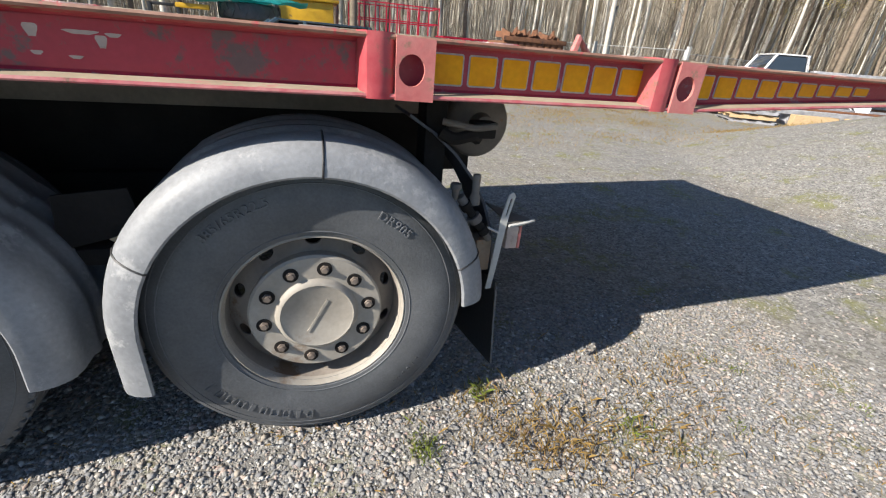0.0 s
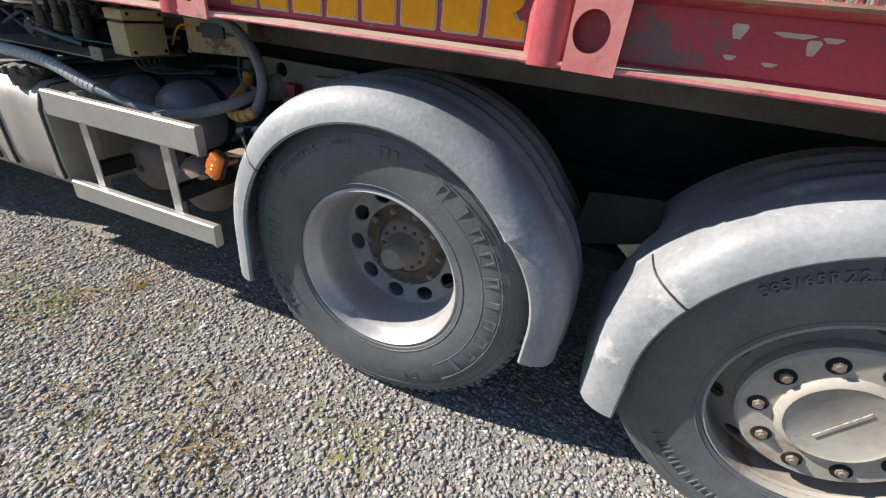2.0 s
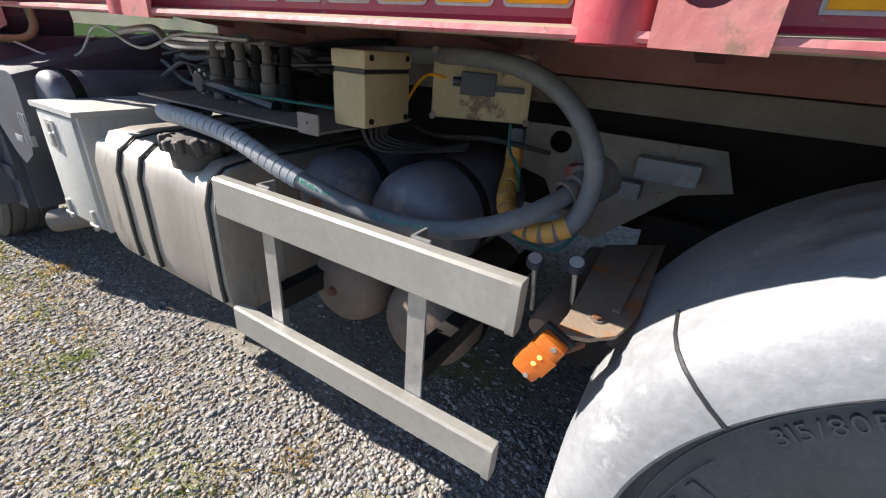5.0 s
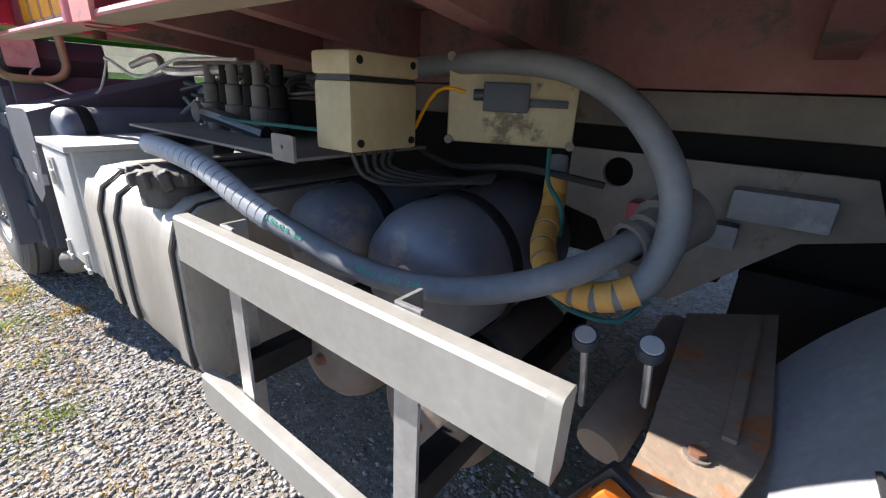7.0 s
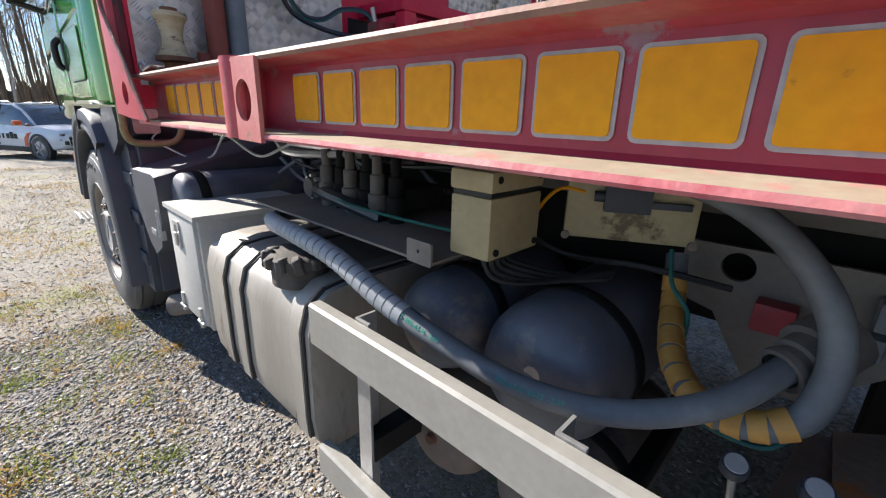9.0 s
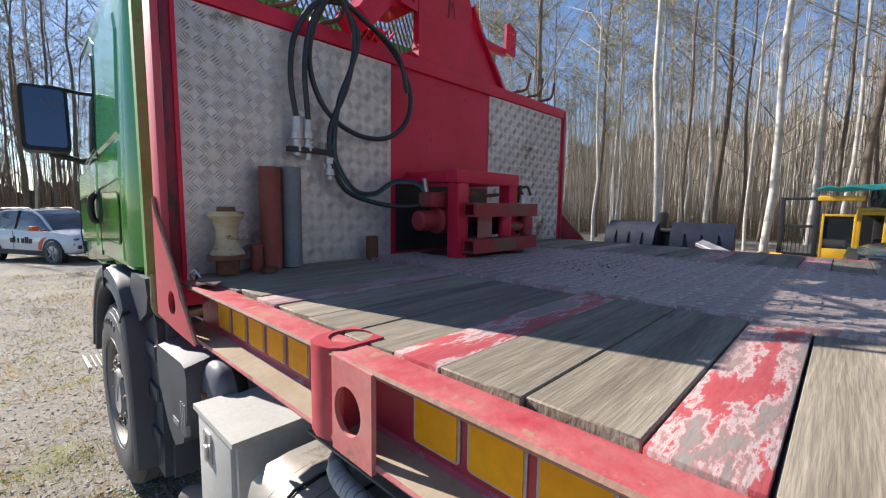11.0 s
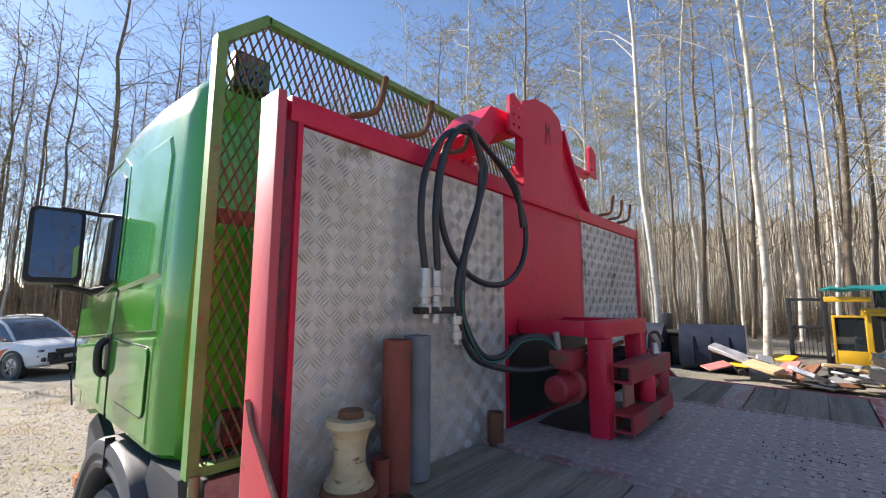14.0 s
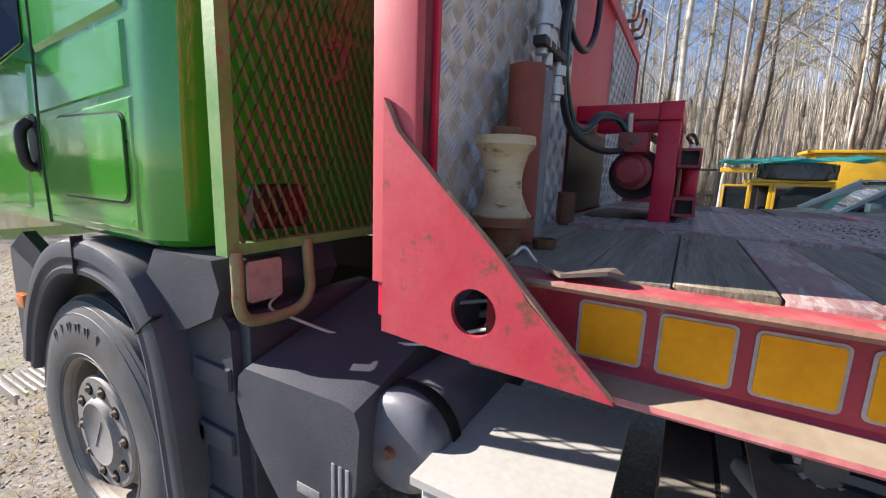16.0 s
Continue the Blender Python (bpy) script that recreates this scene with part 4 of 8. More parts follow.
part("fairlead_roller", cyl(B(), (wx + 0.04, 2.54, 1.545), (wx + 0.04, 2.65, 1.545), 0.024, seg=16), RED_WORN, wf, "level guide roller")
for pts in ([(-3.86, 2.16, 1.69), (-3.8, 2.3, 1.692), (-3.78, 2.45, 1.69), (-3.78, 2.6, 1.7)], [(-3.84, 2.14, 1.66), (-3.82, 2.2, 1.69), (-3.8, 2.32, 1.705), (-3.78, 2.42, 1.7)]):
    part("pipe", sweep(B(), spline(pts, 5), 0.009, 8), RUST, wf)
part("motor_block", box(B(), -3.88, -3.79, 2.14, 2.26, 1.635, 1.7, 0.01), RED_WORN, wf)
part("hose_sleeve", cyl(B(), (-3.853, 2.165, 1.7), (-3.852, 2.15, 1.76), 0.012, 0.012, 10), STEEL, wf)
part("control_knob", cyl(B(), (wx + 0.05, 2.66, 1.658), (wx + 0.05, 2.66, 1.7), 0.018, 0.012, 12), STEEL, wf)
part("catch_wire", sweep(B(), spline([(wx + 0.05, 2.66, 1.7), (wx + 0.03, 2.67, 1.73), (wx + 0.05, 2.7, 1.74), (wx + 0.07, 2.7, 1.7)], 5), 0.007, 7), RUST, wf)
bm = B()
lathe(bm, [(0.0, -0.012), (0.034, -0.01), (0.044, 0.0), (0.044, 0.1), (0.06, 0.105), (0.06, 0.28), (0.0, 0.28)], (-3.833, 2.1, 1.575), "y", 28)
part("winch_motor", bm, RED_WORN, wf, "oily red winch motor")
# drum takes a near-black colour in place of the shade it sits in
bm = B()
lathe(bm, [(0.0, 0.0), (0.095, 0.0), (0.095, 0.02), (0.06, 0.03), (0.06, 0.4), (0.095, 0.41), (0.095, 0.43), (0.0, 0.43)], (-3.84, 2.38, 1.57), "y", 28)
part("winch_drum", bm, OIL_VOID, wf, "winch drum coloured near black for the dark void around it")
bm = B()
for k in range(9):
    lathe(bm, [(0.062, k * 0.04), (0.078, k * 0.04 + 0.01), (0.078, k * 0.04 + 0.03), (0.062, k * 0.04 + 0.04)], (-3.84, 2.41, 1.57), "y", 24)
part("wire_rope", bm, CHASSIS, wf)
# flat black sheet paints the deep shade of the hollow behind the winch
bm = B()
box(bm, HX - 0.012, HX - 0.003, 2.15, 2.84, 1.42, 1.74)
part("recess_panel", bm, BLACK, hb, "black sheet standing in for the dark hollow behind the winch")
bm = cyl(B(), (wx - 0.02, 2.72, 1.66), (wx - 0.02, 2.72, 1.73), 0.02, seg=14)
cyl(bm, (wx - 0.02, 2.72, 1.73), (wx - 0.02, 2.72, 1.75), 0.026, seg=14)
part("valve", bm, BLACK, wf)

bm = plate(B(), [(-3.98, 2.24), (-3.86, 2.22), (-3.74, 2.26), (-3.7, 2.36), (-3.68, 2.5), (-3.64, 2.62), (-3.7, 2.74), (-3.82, 2.8), (-3.98, 2.76), (-4.0, 2.4)], 1.4152, 1.4158, "z")
part("oil_stain", bm, OIL_VOID, deck, "black oil stain under the winch")

# side underrun rails
def underrun_rail(z0, z1):
    bm = plate(B(), [(1.262, z0 + 0.006), (1.268, z0), (1.292, z0), (1.292, z1), (1.268, z1), (1.262, z1 - 0.006)], -2.945, -2.115, "x")
    r = part("underrun_rail", bm, RAIL, truck, "pale anodised aluminium side underrun rail")
    bm = plate(B(), rrect(1.259, 1.295, z0 - 0.002, z1 + 0.002, 0.008, 3), -2.1155, -2.099, "x")
    part("end_cap", bm, RAIL, r)


underrun_rail(0.79, 0.895)
underrun_rail(0.415, 0.505)
for x0 in (-2.345, -2.81):
    bm = plate(B(), [(x0, 1.294), (x0 + 0.045, 1.294), (x0 + 0.045, 1.3), (x0 + 0.006, 1.3), (x0 + 0.006, 1.345), (x0, 1.345)], 0.415, 0.9, "z")
    part("rail_post", bm, STEEL, truck, "galvanised angle post behind the side rails")
    bm = box(B(), x0, x0 + 0.05, 1.3, 2.0, 0.55, 0.61, 0.004)
    part("rail_arm", bm, CHASSIS, truck)

# fuel tank
ft = part("fuel_tank", prism_x(B(), [(1.275, 0.5), (1.268, 0.56), (1.268, 0.8), (1.285, 0.86), (1.33, 0.895), (1.4, 0.905), (1.9, 0.905), (1.95, 0.86), (1.95, 0.5), (1.9, 0.45), (1.33, 0.45), (1.29, 0.465)], -3.64, -2.965), ALU, truck, "dusty ribbed aluminium fuel tank", 50)
for x in (-3.5, -3.37, -3.02):
    bm = prism_x(B(), [(1.262, 0.5), (1.258, 0.56), (1.258, 0.805), (1.277, 0.868), (1.328, 0.905), (1.4, 0.915), (1.9, 0.915), (1.9, 0.905), (1.4, 0.9), (1.34, 0.89), (1.29, 0.855), (1.272, 0.8), (1.272, 0.56), (1.28, 0.5)], x - 0.026, x + 0.026)
    s = part("tank_strap", bm, ALU, ft, "", 50)
    bm = B()
    for dx in (-0.03, 0.03):
        prism_x(bm, [(1.2625, 0.5), (1.2625, 0.8), (1.281, 0.862), (1.33, 0.8995), (1.4, 0.9085), (1.9, 0.9085), (1.9, 0.9), (1.4, 0.9), (1.28, 0.8), (1.28, 0.5)], x + dx - 0.006, x + dx + 0.006)
    part("strap_rubber", bm, BLACK, s)
bm = B()
lathe(bm, [(0.072, 0.88), (0.074, 0.925), (0.084, 0.93), (0.082, 0.953), (0.07, 0.961), (0.03, 0.957), (0.0, 0.963)], (-3.12, 1.34, 0.0), "z", 20)
cap = part("filler_cap", bm, CAP_BLACK, ft, "grimy black knurled filler cap")
for k in range(12):
    a = radians(30 * k)
    bm = obox(B(), (-3.12 + 0.076 * math.cos(a), 1.34 + 0.076 * math.sin(a), 0.944), (0.034, 0.024, 0.03 + 0.008 * (k % 3)), (8 * (k % 3), 8 * (k % 2), 30 * k), 0.005)
    part("grip_lug", bm, CAP_BLACK, cap)

# tool box
tb = part("tool_box", box(B(), -4.06, -3.735, 1.285, 1.72, 0.5, 0.929, 0.006), WHITE, truck, "off-white steel tool box under the deck")
bm = plate(B(), [(-4.075, 0.93), (-3.72, 0.93), (-3.72, 0.948), (-4.075, 0.948)], 1.265, 1.74, "y")
part("tool_box_lid", bm, WHITE, tb)
d = part("tool_box_door", box(B(), -4.048, -3.755, 1.272, 1.287, 0.515, 0.922, 0.004), WHITE, tb)
bm = plate(B(), rrect(-3.98, -3.915, 0.79, 0.895, 0.01), 1.266, 1.274, "y", [rrect(-3.965, -3.93, 0.805, 0.88, 0.006)])
box(bm, -3.96, -3.935, 1.258, 1.27, 0.8, 0.85, 0.003)
part("paddle_latch", bm, STEEL, d, "small chromed paddle latch")
for x in (-4.02, -3.81):
    bm = box(B(), x, x + 0.02, 1.262, 1.274, 0.5, 0.58, 0.003)
    cyl(bm, (x - 0.02, 1.266, 0.52), (x + 0.04, 1.266, 0.52), 0.007, seg=10)
    part("hinge", bm, STEEL, d)
ex = spline([(-3.95, 1.78, 0.42), (-4.12, 1.64, 0.415), (-4.32, 1.47, 0.38), (-4.5, 1.335, 0.33)])
bm = sweep(B(), ex, 0.056, 20, caps=False)
sweep(bm, ex[::-1], 0.052, 20, caps=False)
cyl(bm, ex[-8], ex[-7], 0.0525, seg=20, mat=1)
part("exhaust_pipe", bm, [DUSTY, BLACK], truck, "rusty exhaust tailpipe beside the tool box")

# air tanks behind the rails
def air_tank(at, r, y0, y1, label, end=0.07):
    bm = B()
    lathe(bm, [(0.0, y0), (r * 0.4, y0 + 0.004), (r * 0.68, y0 + end * 0.2), (r * 0.86, y0 + end * 0.48), (r * 0.96, y0 + end * 0.85), (r, y0 + end * 1.3), (r, y1 - end * 1.2), (r * 0.93, y1 - end * 0.75), (r * 0.5, y1 - 0.01), (0, y1)], (at[0], 0, at[1]), "y", 40)
    if "black" in label:
        part("worn_sticker", plate(B(), circle(at[0] + 0.01, at[1] + 0.03, 0.018, 9), y0 + 0.002, y0 + 0.006, "y"), LENS_WHITE, truck)
    t = part("air_tank", bm, TANK_RUST if "rust" in label else TANK, truck, label)
    bm = B()
    lathe(bm, [(0.0, y0 - 0.012), (0.012, y0 - 0.012), (0.014, y0 + 0.0), (0.022, y0 + 0.004), (0.022, y0 + 0.02)], (at[0], 0, at[1]), "y", 12)
    part("drain_plug", bm, RUST, t)
    bm = B()
    lathe(bm, [(r + 0.003, y0 + end * 2), (r + 0.006, y0 + end * 2 + 0.004), (r + 0.006, y0 + end * 2 + 0.035), (r + 0.003, y0 + end * 2 + 0.04)], (at[0], 0, at[1]), "y", 40)
    part("tank_band", bm, CHASSIS, t)


air_tank((-2.495, 0.81), 0.15, 1.462, 2.0, "large dusty black air tank", 0.08)
air_tank((-2.775, 0.825), 0.122, 1.45, 2.0, "dusty black air tank")
air_tank((-2.72, 0.56), 0.13, 1.44, 2.0, "low rust-stained air tank")
air_tank((-2.44, 0.52), 0.14, 1.46, 2.0, "low rust-stained air tank")
air_tank((-4.178, 0.918), 0.124, 1.335, 2.0, "short dark air tank beside the tool box", 0.036)

# a flake of bark and a bent wire lying on the deck edge
bm = plate(B(), [(-3.84, 1.235), (-3.8, 1.215), (-3.74, 1.222), (-3.72, 1.24), (-3.735, 1.262), (-3.79, 1.27), (-3.83, 1.262)], 1.4105, 1.4165, "z")
for v in bm.verts:
    v.co.z += 0.004 + 0.006 * math.sin(v.co.x * 60) + 0.05 * max(0, 1.235 - v.co.y)
part("bark_flake", bm, TANK_RUST, beam, "brown flake of bark on the deck edge", 20)
bm = sweep(B(), spline([(-3.9, 1.235, 1.41), (-3.875, 1.222, 1.43), (-3.86, 1.23, 1.444), (-3.845, 1.24, 1.425), (-3.82, 1.236, 1.41)]), 0.003, 6)
part("bent_wire", bm, STEEL, beam)
# mudguards on the far side
for cx_, r_ in ((-0.045, 0.6), (-1.375, 0.605)):
    bm = B()
    rings = [[bm.verts.new((cx_ + q * math.cos(radians(a)), y, 0.535 + q * math.sin(radians(a)))) for q, y in ((r_, side(1.22)), (r_, side(1.67)), (r_ - 0.01, side(1.67)), (r_ - 0.01, side(1.22)))] for a in range(0, 181, 10)]
    for p, q in zip(rings, rings[1:]):
        for k in range(4):
            bm.faces.new((p[k], p[(k + 1) % 4], q[(k + 1) % 4], q[k]))
    part("mudguard", bm, PLASTIC, truck, "sun-faded grey plastic mudguard on the far side")
# black crumbs heaped on the tread plate
rc = random.Random(9)
bm = B()
for k in range(150):
    x, y, s = rc.gauss(-3.2, 0.09), rc.gauss(2.48, 0.17), rc.uniform(0.001, 0.0038)
    obox(bm, (x, y, 1.414 + s * 0.3), (s * rc.uniform(0.8, 1.8), s, s * 0.7), (rc.uniform(-30, 30), rc.uniform(-30, 30), rc.uniform(0, 180)))
solo("bark_crumbs", bm, COAL, "black crumbs of bark scattered on the deck floor", "debris", kind="stuff")

# cab
def cab_shell():
    """The cab body: sections from the rear wall to the windscreen, each a rounded outline in y and z."""
    rows = [(-4.865, 0.12, 1.31, 2.74, 0.0), (-4.88, 0.05, 1.31, 2.77, 0.0), (-4.93, 0.015, 1.31, 2.79, 0.0), (-5.0, 0.0, 1.31, 2.8, 0.0), (-5.35, 0.0, 1.31, 2.83, 0.0), (-5.7, 0.0, 1.31, 2.83, 0.0),
            (-6.2, 0.0, 1.31, 2.79, 0.0), (-6.55, 0.02, 1.2, 2.72, 0.02), (-6.75, 0.06, 1.2, 2.3, 0.1), (-6.9, 0.14, 1.1, 1.75, 0.2), (-6.95, 0.2, 1.1, 1.6, 0.3)]
    bm = B()
    rings = []
    for x, inset, z0, z1, nose in rows:
        a = 1.255 + inset
        pts = []
        zs = [z0, z0 + 0.02, z0 + 0.2, 1.6 if z1 > 1.9 else z1 * 0.9, min(1.86, z1 - 0.08), z1 - 0.2 if z1 > 2.2 else z1 - 0.06]
        lean = [0.02, 0.0, 0.0, 0.0, 0.008, 0.03]
        for z, le in zip(zs, lean):
            pts.append((a + le, z))
        top = 0.09 if z1 > 2.2 else 0.04
        pts += [(a + 0.05, z1 - top), (a + 0.1, z1 - 0.025), (a + 0.24, z1)]
        pts += [(side(y), z) for y, z in pts[::-1]]
        rings.append([bm.verts.new((x, y, z)) for y, z in pts])
    m = len(rings[0])
    for p, q in zip(rings, rings[1:]):
        for k in range(m):
            bm.faces.new((p[k], p[(k + 1) % m], q[(k + 1) % m], q[k]))
    bm.faces.new(rings[0])
    bm.faces.new(rings[-1][::-1])
    return bm


cab = part("cab", cab_shell(), GREEN, truck, "glossy bright green truck cab", 30)


def cab_y(z):
    """The side of the cab at height z."""
    return 1.255 + (0.0 if z < 1.6 else 0.008 * (z - 1.6) / 0.26 if z < 1.86 else 0.008 + 0.022 * (z - 1.86) / 0.65)


def cab_panel(name, pts, mat, lift, thick, label="", holes=()):
    """A panel that follows the side of the cab, standing lift off it."""
    bm = plate(B(), pts, 0.0, thick, "y", holes)
    for v in bm.verts:
        v.co.y = cab_y(v.co.z) - lift - v.co.y
    return part(name, bm, mat, cab, label)


door_line = [(-5.68, 1.32), (-5.69, 1.6), (-5.69, 1.9), (-5.72, 2.3), (-5.76, 2.55), (-5.9, 2.62), (-6.3, 2.6), (-6.48, 2.3), (-6.6, 1.95), (-6.62, 1.4), (-6.5, 1.25)]
bm = B()
sweep(bm, [Vector((x, cab_y(z) - 0.0005, z)) for x, z in door_line], 0.005, 6)
part("door_gap", bm, BLACK, cab)
cab_panel("door_window", [(-5.77, 1.95), (-5.79, 2.3), (-5.82, 2.5), (-5.95, 2.56), (-6.25, 2.54), (-6.4, 2.3), (-6.52, 1.98), (-6.2, 1.88)], GLASS, 0.004, 0.004, "dark tinted side window")
def raised(name, pts, height, slope):
    """A pressed panel: its rim falls back to the cab's side over the width slope."""
    c = Vector((sum(p[0] for p in pts) / len(pts), sum(p[1] for p in pts) / len(pts)))
    bm = B()
    outer = [bm.verts.new((x, cab_y(z) + 0.001, z)) for x, z in pts]
    inner = []
    for x, z in pts:
        d = Vector((x, z)) - c
        q = c + d * (1 - slope / d.length)
        inner.append(bm.verts.new((q.x, cab_y(q.y) - height, q.y)))
    for i in range(len(pts)):
        bm.faces.new((outer[i], outer[(i + 1) % len(pts)], inner[(i + 1) % len(pts)], inner[i]))
    bm.faces.new(inner)
    return part(name, bm, GREEN, cab, "", 12)


raised("upper_side_panel", [(-5.045, 1.955), (-5.045, 2.46), (-5.1, 2.55), (-5.63, 2.56), (-5.665, 1.905)], 0.012, 0.025)
raised("middle_side_panel", [(-5.03, 1.752), (-5.04, 1.932), (-5.665, 1.882), (-5.665, 1.703)], 0.009, 0.02)
raised("lower_side_panel", [(-5.02, 1.345), (-5.02, 1.73), (-5.66, 1.682), (-5.655, 1.345)], 0.006, 0.015)
raised("door_middle_panel", [(-5.72, 1.703), (-5.72, 1.878), (-6.5, 1.81), (-6.52, 1.64)], 0.009, 0.02)
raised("door_lower_panel", [(-5.83, 1.36), (-5.83, 1.66), (-6.5, 1.6), (-6.45, 1.36)], 0.006, 0.02)
cab_panel("locker_gap", rrect(-5.525, -5.06, 1.425, 1.69, 0.04), BLACK, 0.006, 0.002)
cab_panel("locker_hatch", rrect(-5.518, -5.067, 1.432, 1.683, 0.034), GREEN, 0.006, 0.006, "green outside locker hatch")
cab_panel("handle_recess", rrect(-5.79, -5.71, 1.5, 1.7, 0.03), BLACK, 0.0, 0.004)
bm = sweep(B(), spline([(-5.75, 1.25, 1.51), (-5.75, 1.225, 1.54), (-5.75, 1.222, 1.64), (-5.75, 1.25, 1.68)]), 0.018, 10)
part("door_handle", bm, BLACK, cab, "black plastic door handle")
bm = B()
box(bm, -6.78, -6.74, 1.4, side(1.4), 1.8, 2.55, 0.02)
part("windscreen", bm, GLASS, cab)
# mirror
MT = pose(-6.38, 1.1, 2.17, 0, -8, -2) @ Matrix.Translation((6.4, -1.1, -2.17))
bm = plate(B(), rrect(0.97, 1.21, 1.95, 2.38, 0.035), -6.352, -6.44, "x")
bm.transform(MT)
mi = part("wing_mirror", bm, BLACK, cab, "large black wing mirror on an arm")
bm = plate(B(), rrect(0.992, 1.19, 1.978, 2.36, 0.024), -6.3512, -6.346, "x")
bm.transform(MT)
part("mirror_glass", bm, MIRROR, mi)
bm = sweep(B(), [(-6.4, 1.1, 2.39), (-6.4, 1.2, 2.385), (-6.38, 1.31, 2.37)], 0.013, 8)
part("mirror_arm", bm, BLACK, mi)
part("mirror_arm", sweep(B(), [(-6.4, 1.1, 1.95), (-6.4, 1.2, 1.93), (-6.38, 1.29, 1.9)], 0.02, 8), BLACK, mi)

# front wheel arch and lower cab trim
def arch():
    """A squarish arch with a flat outer band and a rolled inner lip."""
    line = spline([(-6.07, 1.22, 0.72), (-5.98, 1.22, 0.93), (-5.86, 1.22, 1.09), (-5.72, 1.22, 1.205), (-5.55, 1.22, 1.27), (-5.32, 1.22, 1.287), (-5.12, 1.22, 1.25), (-5.0, 1.22, 1.17), (-4.92, 1.22, 1.05), (-4.87, 1.22, 0.85), (-4.835, 1.22, 0.58), (-4.82, 1.22, 0.36)], 5)
    sec = [(0.125, 1.3), (0.125, 1.235), (0.118, 1.222), (0.1, 1.218), (0.085, 1.226), (0.072, 1.226), (0.06, 1.214), (0.028, 1.214), (0.008, 1.222), (0.0, 1.245), (-0.004, 1.62), (0.012, 1.62), (0.03, 1.27)]
    bm = B()
    rings = []
    for i, p in enumerate(line):
        t = (line[min(i + 1, len(line) - 1)] - line[max(i - 1, 0)]).normalized()
        inward = Vector((-t.z, 0, t.x))
        if inward.z > 0.2:
            inward = -inward
        if inward.dot(Vector((-5.45, 0, 0.6)) - Vector((p.x, 0, p.z))) < 0:
            inward = -inward
        rings.append([bm.verts.new((p.x + inward.x * d, y, p.z + inward.z * d)) for d, y in sec])
    for p, q in zip(rings, rings[1:]):
        for k in range(len(p)):
            bm.faces.new((p[k], p[(k + 1) % len(p)], q[(k + 1) % len(p)], q[k]))
    bm.faces.new(rings[0])
    bm.faces.new(rings[-1][::-1])
    return bm


ar = part("front_wheel_arch", arch(), PLASTIC_DARK, truck, "dark grey plastic front wheel arch", 35)
bm = plate(B(), [(-5.0, 1.3), (-4.72, 1.3), (-4.69, 1.22), (-4.73, 1.14), (-4.86, 1.08), (-4.96, 1.05), (-5.1, 1.16)], 1.27, 1.7, "y")
bmesh.ops.bevel(bm, geom=[e for e in bm.edges if e.calc_face_angle(0) > 0.5], offset=0.015, segments=2, affect="EDGES")
part("arch_wing", bm, PLASTIC_DARK, ar)
for x, z, rot in ((-5.41, 1.285, 4), (-4.975, 1.135, 55)):
    part("arch_joint", obox(B(), (x, 1.228, z - 0.05), (0.006, 0.034, 0.13), (0, rot, 0)), BLACK, ar)
for k in range(3):
    part("mud_rib", box(B(), -4.83 + 0.045 * k, -4.812 + 0.045 * k, 1.31, 1.335, 0.99, 1.13, 0.006), PLASTIC_DARK, ar)
part("panel_arch_rib", sweep(B(), spline([(-5.02, 1.31, 0.83), (-4.95, 1.3, 0.9), (-4.86, 1.3, 0.935), (-4.76, 1.31, 0.95)], 5), 0.012, 8), PLASTIC_DARK, ar)
lh = part("latch_housing", box(B(), -4.97, -4.82, 1.285, 1.32, 0.7, 0.79, 0.014), PLASTIC_DARK, ar)
part("latch_slot", box(B(), -4.9, -4.875, 1.28, 1.288, 0.715, 0.775, 0.003), BLACK, lh)
bm = B()
plate(bm, [(-4.98, 1.06), (-4.74, 1.14), (-4.7, 1.1), (-4.68, 0.6), (-4.7, 0.35), (-4.86, 0.35), (-4.9, 0.7)], 1.3, 1.33, "y")
part("splash_panel", bm, PLASTIC_DARK, ar)
for z in (0.92, 0.72, 0.5):
    part("panel_rib", box(B(), -4.87, -4.7, 1.285, 1.305, z, z + 0.07, 0.01), PLASTIC_DARK, ar)
part("panel_return", box(B(), -4.72, -4.66, 1.331, 1.85, 0.35, 1.15, 0.01), PLASTIC_DARK, ar)
bm = plate(B(), [(-6.1, 0.62), (-6.14, 1.1), (-6.4, 1.2), (-6.6, 1.1), (-6.62, 0.55), (-6.5, 0.46)], 1.36, 1.41, "y")
part("front_corner", bm, PLASTIC_DARK, cab, "dark plastic cab corner with steps")
bm = box(B(), -6.06, -5.98, 1.222, 1.25, 0.93, 0.99, 0.008)
part("side_marker", bm, AMBER, cab)
bm = B()
box(bm, -6.46, -6.14, 1.19, 1.2, 0.46, 0.51, 0.004)
st = part("step", bm, STEEL, cab)
for k in range(6):
    part("step_bar", box(B(), -6.45, -6.15, 1.2 + k * 0.03, 1.21 + k * 0.03, 0.48, 0.5), STEEL, st)

# black box between the arch and the air tank
bm = plate(B(), [(-4.63, 0.84), (-4.66, 0.92), (-4.65, 0.99), (-4.62, 1.02), (-4.28, 1.03), (-4.24, 1.02), (-4.225, 0.98), (-4.235, 0.82), (-4.3, 0.7), (-4.42, 0.64), (-4.5, 0.68), (-4.56, 0.75)], 1.285, 1.9, "y")
for v in bm.verts:
    if v.co.z > 0.9 and v.co.y > 1.8:
        v.co.z += 0.16
bmesh.ops.bevel(bm, geom=[e for e in bm.edges if abs(e.calc_face_angle(0)) > 0.5], offset=0.03, segments=4, affect="EDGES")
bb = part("battery_cover", bm, PLASTIC_DARK, truck, "dark moulded plastic battery cover")
bm = B()
